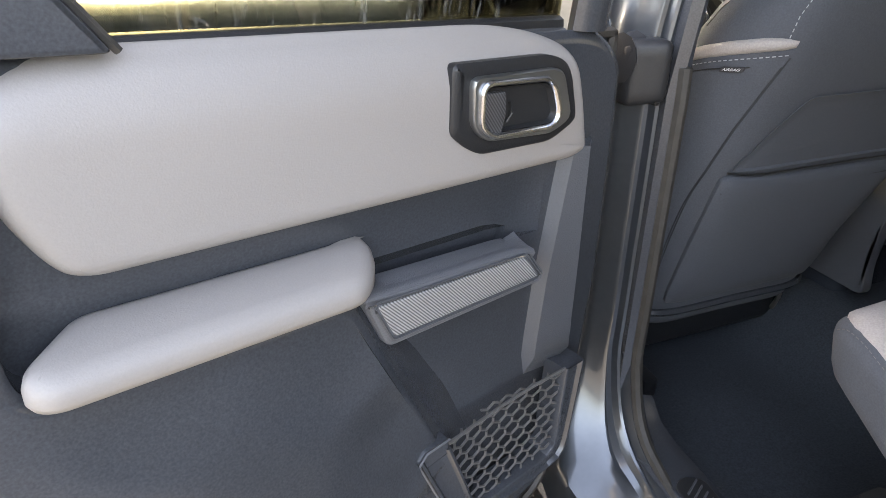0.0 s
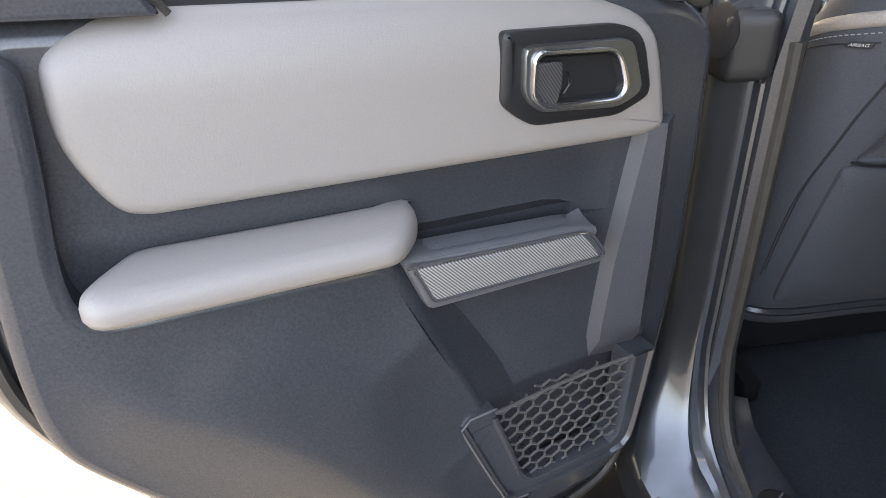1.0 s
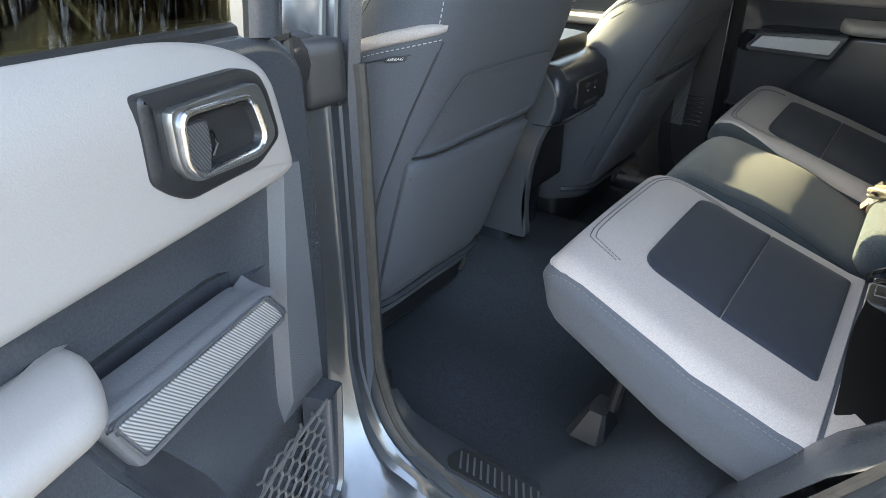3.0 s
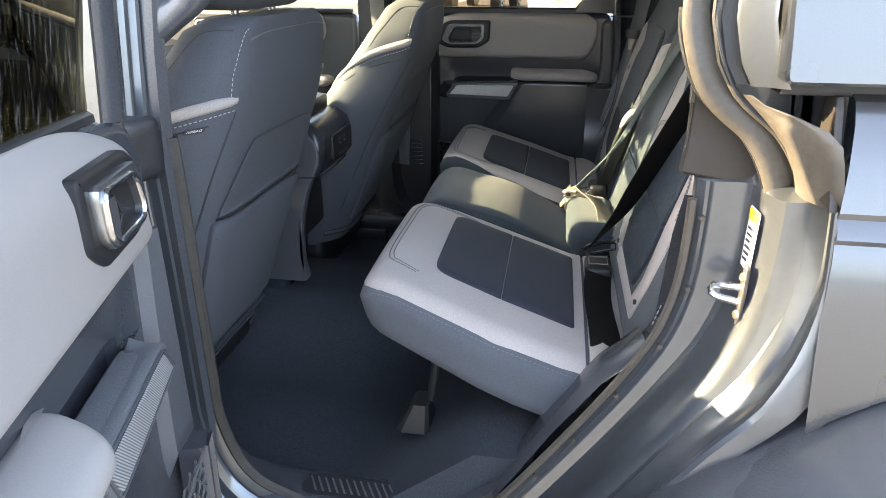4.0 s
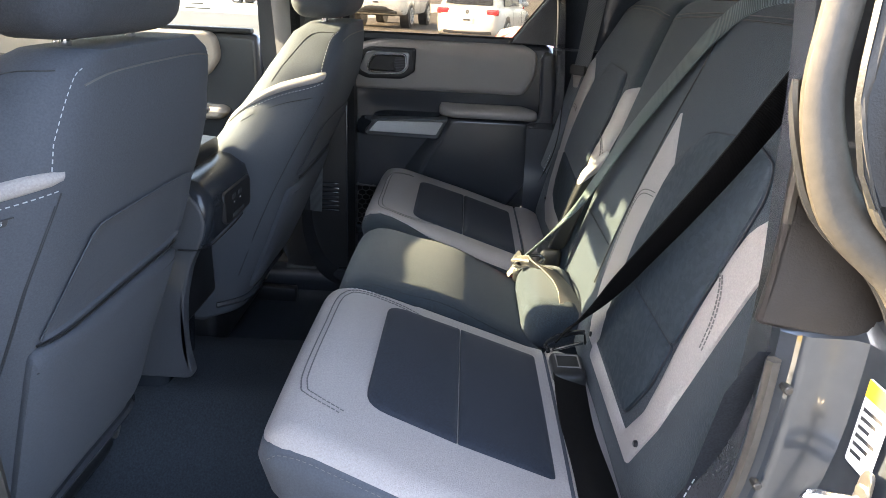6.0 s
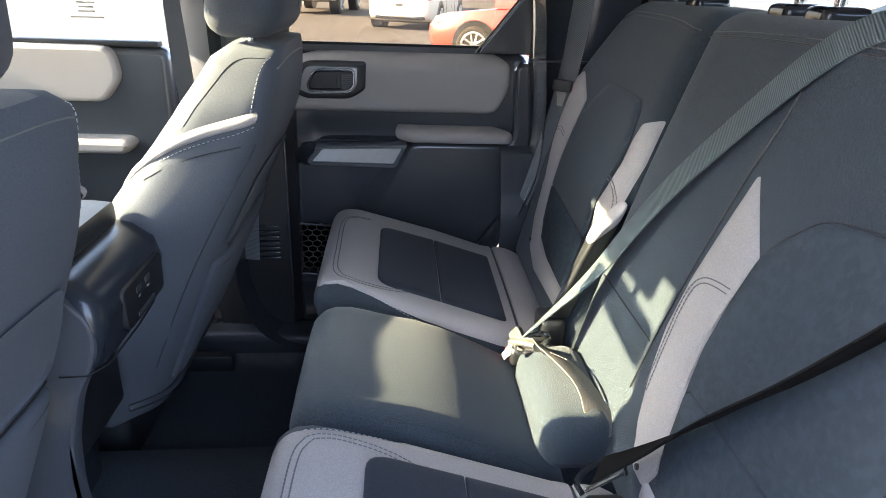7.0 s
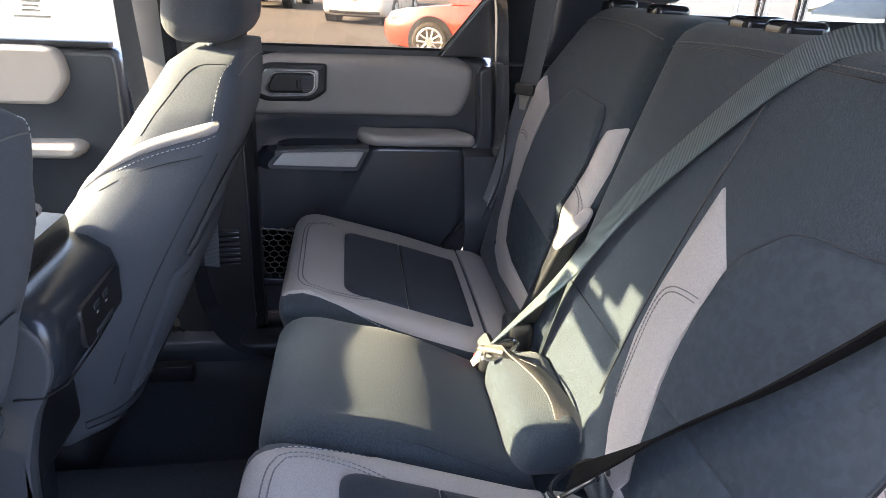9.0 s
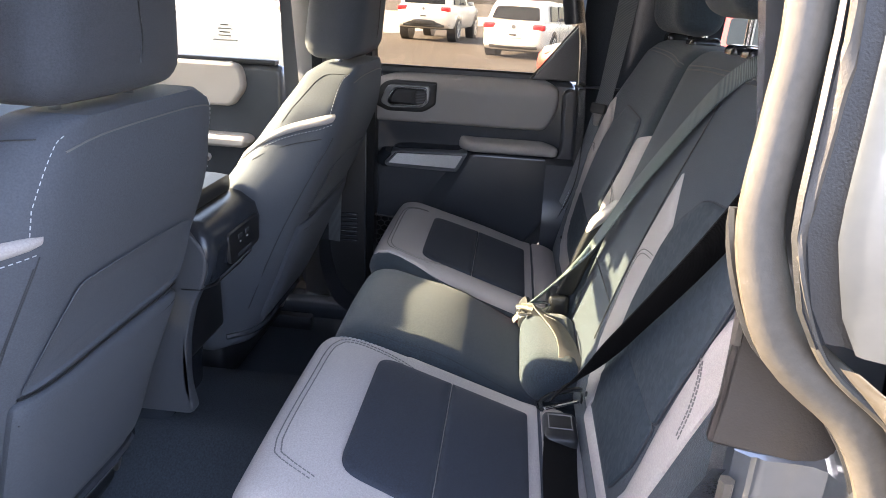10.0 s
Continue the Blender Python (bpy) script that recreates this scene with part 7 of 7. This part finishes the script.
def parked_car(m, mat, title, L=4.25, W=1.80, H=1.45, wheel=0.32, clear=0.20, axle=(0.80, 3.40), tail=0.45, category="car", boxy=False):
    """A car along +x of m: its tail at x = 0, the ground at z = 0."""
    car = thing("parked_car", title, category, m.translation, group="parked cars")
    P = lambda x, y, z: m @ Vector((x, y, z))
    belt_z = 0.62 * H
    hw = W / 2

    def ring(x, bulge, z0, z1, k=1.0):
        pts = [(0.70, z0), (0.93, z0 + 0.02), (0.985, z0 + 0.14), (1.0, (z0 + z1) * 0.52), (0.985, z1 - 0.10), (0.94, z1 - 0.015), (0.86, z1)]
        half = [(hw * bulge * a, z) for a, z in pts]
        return [P(x, a, z) for a, z in half] + [P(x, -a, z) for a, z in reversed(half)]
    hood = belt_z + (0.10 if boxy else 0.0)
    nose = 0.55 * H if not boxy else 0.60 * H
    st = [(0.0, 0.80, clear + 0.22, belt_z - 0.10), (0.05, 0.90, clear + 0.10, belt_z - 0.02), (0.22, 0.97, clear, belt_z + 0.02), (0.5, 1.0, clear, belt_z + 0.02), (1.5, 1.0, clear, belt_z), (L - 1.55, 1.0, clear, belt_z - 0.01), (L - 1.1, 0.995, clear, hood - 0.03), (L - 0.5, 0.96, clear, nose), (L - 0.15, 0.88, clear + 0.04, nose - 0.09), (L, 0.72, clear + 0.14, nose - 0.20)]
    body = part("body", loft([ring(*s) for s in st]), mat, car, angle=45)
    # greenhouse
    def house(x, w0, z):
        return [P(x, a, c) for a, c in ((w0, belt_z - 0.02), (w0 * 0.985, belt_z + 0.1), (w0 * 0.86, z - 0.03), (w0 * 0.74, z), (-w0 * 0.74, z), (-w0 * 0.86, z - 0.03), (-w0 * 0.985, belt_z + 0.1), (-w0, belt_z - 0.02))]
    top = [(0.10, hw * 0.84, belt_z + 0.03), (0.22 if boxy else 0.30, hw * 0.88, H - 0.16), (0.42 if boxy else 0.62, hw * 0.90, H - 0.02), (1.2, hw * 0.92, H), (2.0, hw * 0.92, H - 0.02), (2.45, hw * 0.91, H - 0.10), (L - 1.15 if not boxy else L - 1.35, hw * 0.90, belt_z + 0.03)]
    part("roof", loft([house(*t) for t in top]), mat, body, angle=40)
    # glass
    for s in (-1, 1):
        for a, c in ((0.60, 1.42), (1.48, 2.42)):
            o = [Vector(q) for q in ((a + 0.02, belt_z + 0.05), (c, belt_z + 0.05), (c - (0.25 if c > 2 else 0.0), H - 0.14), (a + 0.12, H - 0.12))]
            part("side_window", prism(rounded(o, 0.05), lambda x, z, h, s=s: P(x, s * (hw * 0.925 - (z - belt_z) / (H - belt_z) * hw * 0.115 + h), z), -0.02, 0.016), car_glass, body)
        part("door_mirror", round_box((0.12, 0.2, 0.14), 0.05, 5, lambda q: P(q.x + 2.42, q.y + s * (hw + 0.10), q.z + belt_z + 0.11)), mat, body)
        part("tail_lamp", round_box((0.10, 0.34, 0.15), 0.04, 6, lambda q: P(q.x + 0.045, q.y + s * (hw - 0.24), q.z + belt_z - 0.10)), lamp_red, body, "red tail lamp")
        part("head_lamp", round_box((0.34, 0.26, 0.13), 0.05, 6, lambda q: P(q.x + L - 0.32, q.y + s * (hw - 0.20), q.z + nose - 0.10 - 0.25 * q.x)), lamp_clear, body, "clear head lamp")
        part("door_seam", tube([P(1.46, s * (hw * 1.002), clear + 0.1), P(1.46, s * (hw * 1.003), (clear + belt_z) * 0.5), P(1.46, s * (hw * 0.985), belt_z - 0.08)], 0.004, 4), car_dark, body)
        part("door_seam", tube([P(2.55, s * (hw * 1.002), clear + 0.1), P(2.55, s * (hw * 1.003), (clear + belt_z) * 0.5), P(2.55, s * (hw * 0.985), belt_z - 0.08)], 0.004, 4), car_dark, body)
        part("door_handle", round_box((0.18, 0.03, 0.03), 0.012, 3, lambda q: P(q.x + 1.75, q.y + s * (hw * 0.995), q.z + belt_z - 0.13)), mat, body)
    o = [Vector(q) for q in ((-hw * 0.72, belt_z + 0.06), (hw * 0.72, belt_z + 0.06), (hw * 0.62, H - 0.16), (-hw * 0.62, H - 0.16))]
    xr = lambda z: 0.10 + (z - belt_z - 0.03) / (H - 0.19 - belt_z) * (0.12 if boxy else 0.20)
    part("rear_window", prism(rounded(o, 0.06), lambda y, z, h: P(xr(z) - h, y, z), -0.02, 0.014), car_glass, body)
    part("windscreen", prism(rounded([Vector((-hw * 0.78, 0)), Vector((hw * 0.78, 0)), Vector((hw * 0.66, 1)), Vector((-hw * 0.66, 1))], 0.06), lambda y, z, h: P((L - 1.22 if not boxy else L - 1.42) - z * (L - 1.22 - 2.5) + h, y, belt_z + 0.08 + z * (H - 0.19 - belt_z) + h), -0.02, 0.02), car_glass, body)
    part("rear_bumper", round_box((0.22, W * 0.90, 0.20), 0.06, 8, lambda q: P(q.x + 0.09 + 0.5 * q.y * q.y * 0.25, q.y, q.z + clear + 0.20)), mat if not boxy else car_dark, body)
    part("bumper_valance", round_box((0.16, W * 0.72, 0.10), 0.03, 6, lambda q: P(q.x + 0.10, q.y, q.z + clear + 0.10)), car_dark, body)
    part("plate", round_box((0.02, 0.32, 0.16), 0.01, 3, lambda q: P(q.x - 0.012, q.y, q.z + clear + 0.40)), white_print, body, "pale number plate")
    part("plate_bar", round_box((0.01, 0.2, 0.05), 0.004, 2, lambda q: P(q.x - 0.024, q.y, q.z + clear + 0.40)), dark_print, body)
    part("badge", cyl(P(0.035, 0, belt_z - 0.10), P(-0.012, 0, belt_z - 0.10), 0.055, 16), satin, body)
    for s in (-1, 1):
        part("exhaust", cyl(P(0.05, s * 0.48, clear + 0.09), P(0.16, s * 0.48, clear + 0.09), 0.04, 12), satin, body)
        for ax in axle:
            ay = s * (hw - 0.12)
            part("wheel_arch", cyl(P(ax, s * (hw - 0.30), wheel + 0.02), P(ax, s * (hw + 0.006), wheel + 0.02), wheel + 0.055, 28), car_dark, body)
            prof = [(-0.10, wheel * 0.62), (-0.10, wheel * 0.9), (-0.075, wheel * 0.985), (0.0, wheel), (0.075, wheel * 0.985), (0.10, wheel * 0.9), (0.104, wheel * 0.78), (0.10, wheel * 0.62)]
            tb = loft([[P(ax + r * math.cos(k * math.tau / 32), ay + s * (o_ + 0.04), wheel + r * math.sin(k * math.tau / 32)) for k in range(32)] for o_, r in prof])
            w = part("wheel", tb, tyre_m, car, "black tyre")
            rb = bmesh.new()
            for k in range(5):
                a = k * math.tau / 5 + 0.3
                d1 = Vector((math.cos(a), 0, math.sin(a)))
                pp_ = Vector((-d1.z, 0, d1.x))
                for e in (-0.035, 0.035):
                    c0, c1 = d1 * 0.05 + pp_ * e * 0.7, d1 * wheel * 0.64 + pp_ * e * 1.6
                    tube([P(ax + c0.x, ay + s * 0.135, wheel + c0.z), P(ax + c1.x, ay + s * 0.13, wheel + c1.z)], 0.018, 6, bm=rb)
            cyl(P(ax, ay + s * 0.08, wheel), P(ax, ay + s * 0.145, wheel), 0.07, 16, bm=rb)
            tube([P(ax + wheel * 0.65 * math.cos(k * math.tau / 28), ay + s * 0.13, wheel + wheel * 0.65 * math.sin(k * math.tau / 28)) for k in range(28)], 0.022, 6, True, bm=rb)
            part("rim", rb, rim_m, w, "bright five-spoke alloy rim")
            part("brake_disc", cyl(P(ax, ay + s * 0.05, wheel), P(ax, ay + s * 0.08, wheel), wheel * 0.62, 24), car_dark, w)
    part("underbody", round_box((L - 0.5, W * 0.8, 0.12), 0.04, 4, lambda q: P(q.x + L / 2, q.y, q.z + clear + 0.02)), car_dark, body)
    return car


parked_car(pose(16.75, 0.15, 0, 0, 0, -16), car_white, "white hatchback parked with its tail lamps towards us")
parked_car(pose(21.9, 3.2, 0, 0, 0, -8), car_white, "tall white sport utility vehicle with a dark bumper", L=4.9, W=1.98, H=1.85, wheel=0.40, clear=0.42, axle=(1.0, 3.95), boxy=True, category="car")
parked_car(pose(9.17, -4.53, 0, 0, 0, 65), car_red, "red hatchback parked side-on", L=4.35, W=1.76, H=1.46, wheel=0.315, clear=0.18, axle=(0.85, 3.48))
parked_car(pose(33.5, 18.6, 0, 0, 0, 60), car_dark, "dark off-road vehicle far across the lot", L=4.6, W=1.9, H=1.8, wheel=0.42, clear=0.45, axle=(0.95, 3.7), boxy=True)
parked_car(pose(40.5, 10.5, 0, 0, 0, 80), car_red, "red car far across the lot", L=4.4, W=1.8, H=1.45)
parked_car(pose(34.5, -25.5, 0, 0, 0, -60), car_white, "white sport utility vehicle parked behind low posts", L=4.8, W=1.95, H=1.8, wheel=0.38, clear=0.35, axle=(0.95, 3.85), boxy=True)
parked_car(pose(9.6, -10.5, 0, 0, 0, 100), car_blue, "pale blue car with red tail lamps", L=4.4, W=1.8, H=1.46)
parked_car(pose(26.0, -1.2, 0, 0, 0, 0), car_blue, "pale silver-blue car in the next row", L=4.5, W=1.8, H=1.45)
parked_car(pose(-3.2, 9.5, 0, 0, 0, 10), car_dark, "dark car parked ahead beyond the open door", L=4.5, W=1.85, H=1.55, wheel=0.34)
parked_car(pose(1.9, 11.5, 0, 0, 0, 95), car_white, "white car parked ahead beyond the open door", L=4.5, W=1.85, H=1.55, wheel=0.34)
for x, y in ((24.5, -14.6), (27.5, -17.5), (31, -20)):
    bo = thing("bollard", "low pale post at the lot's edge", "bollard", (x, y, 0), group="bollards")
    part("post", cyl((x, y, 0), (x, y, 0.85), 0.07, 14), concrete, bo)
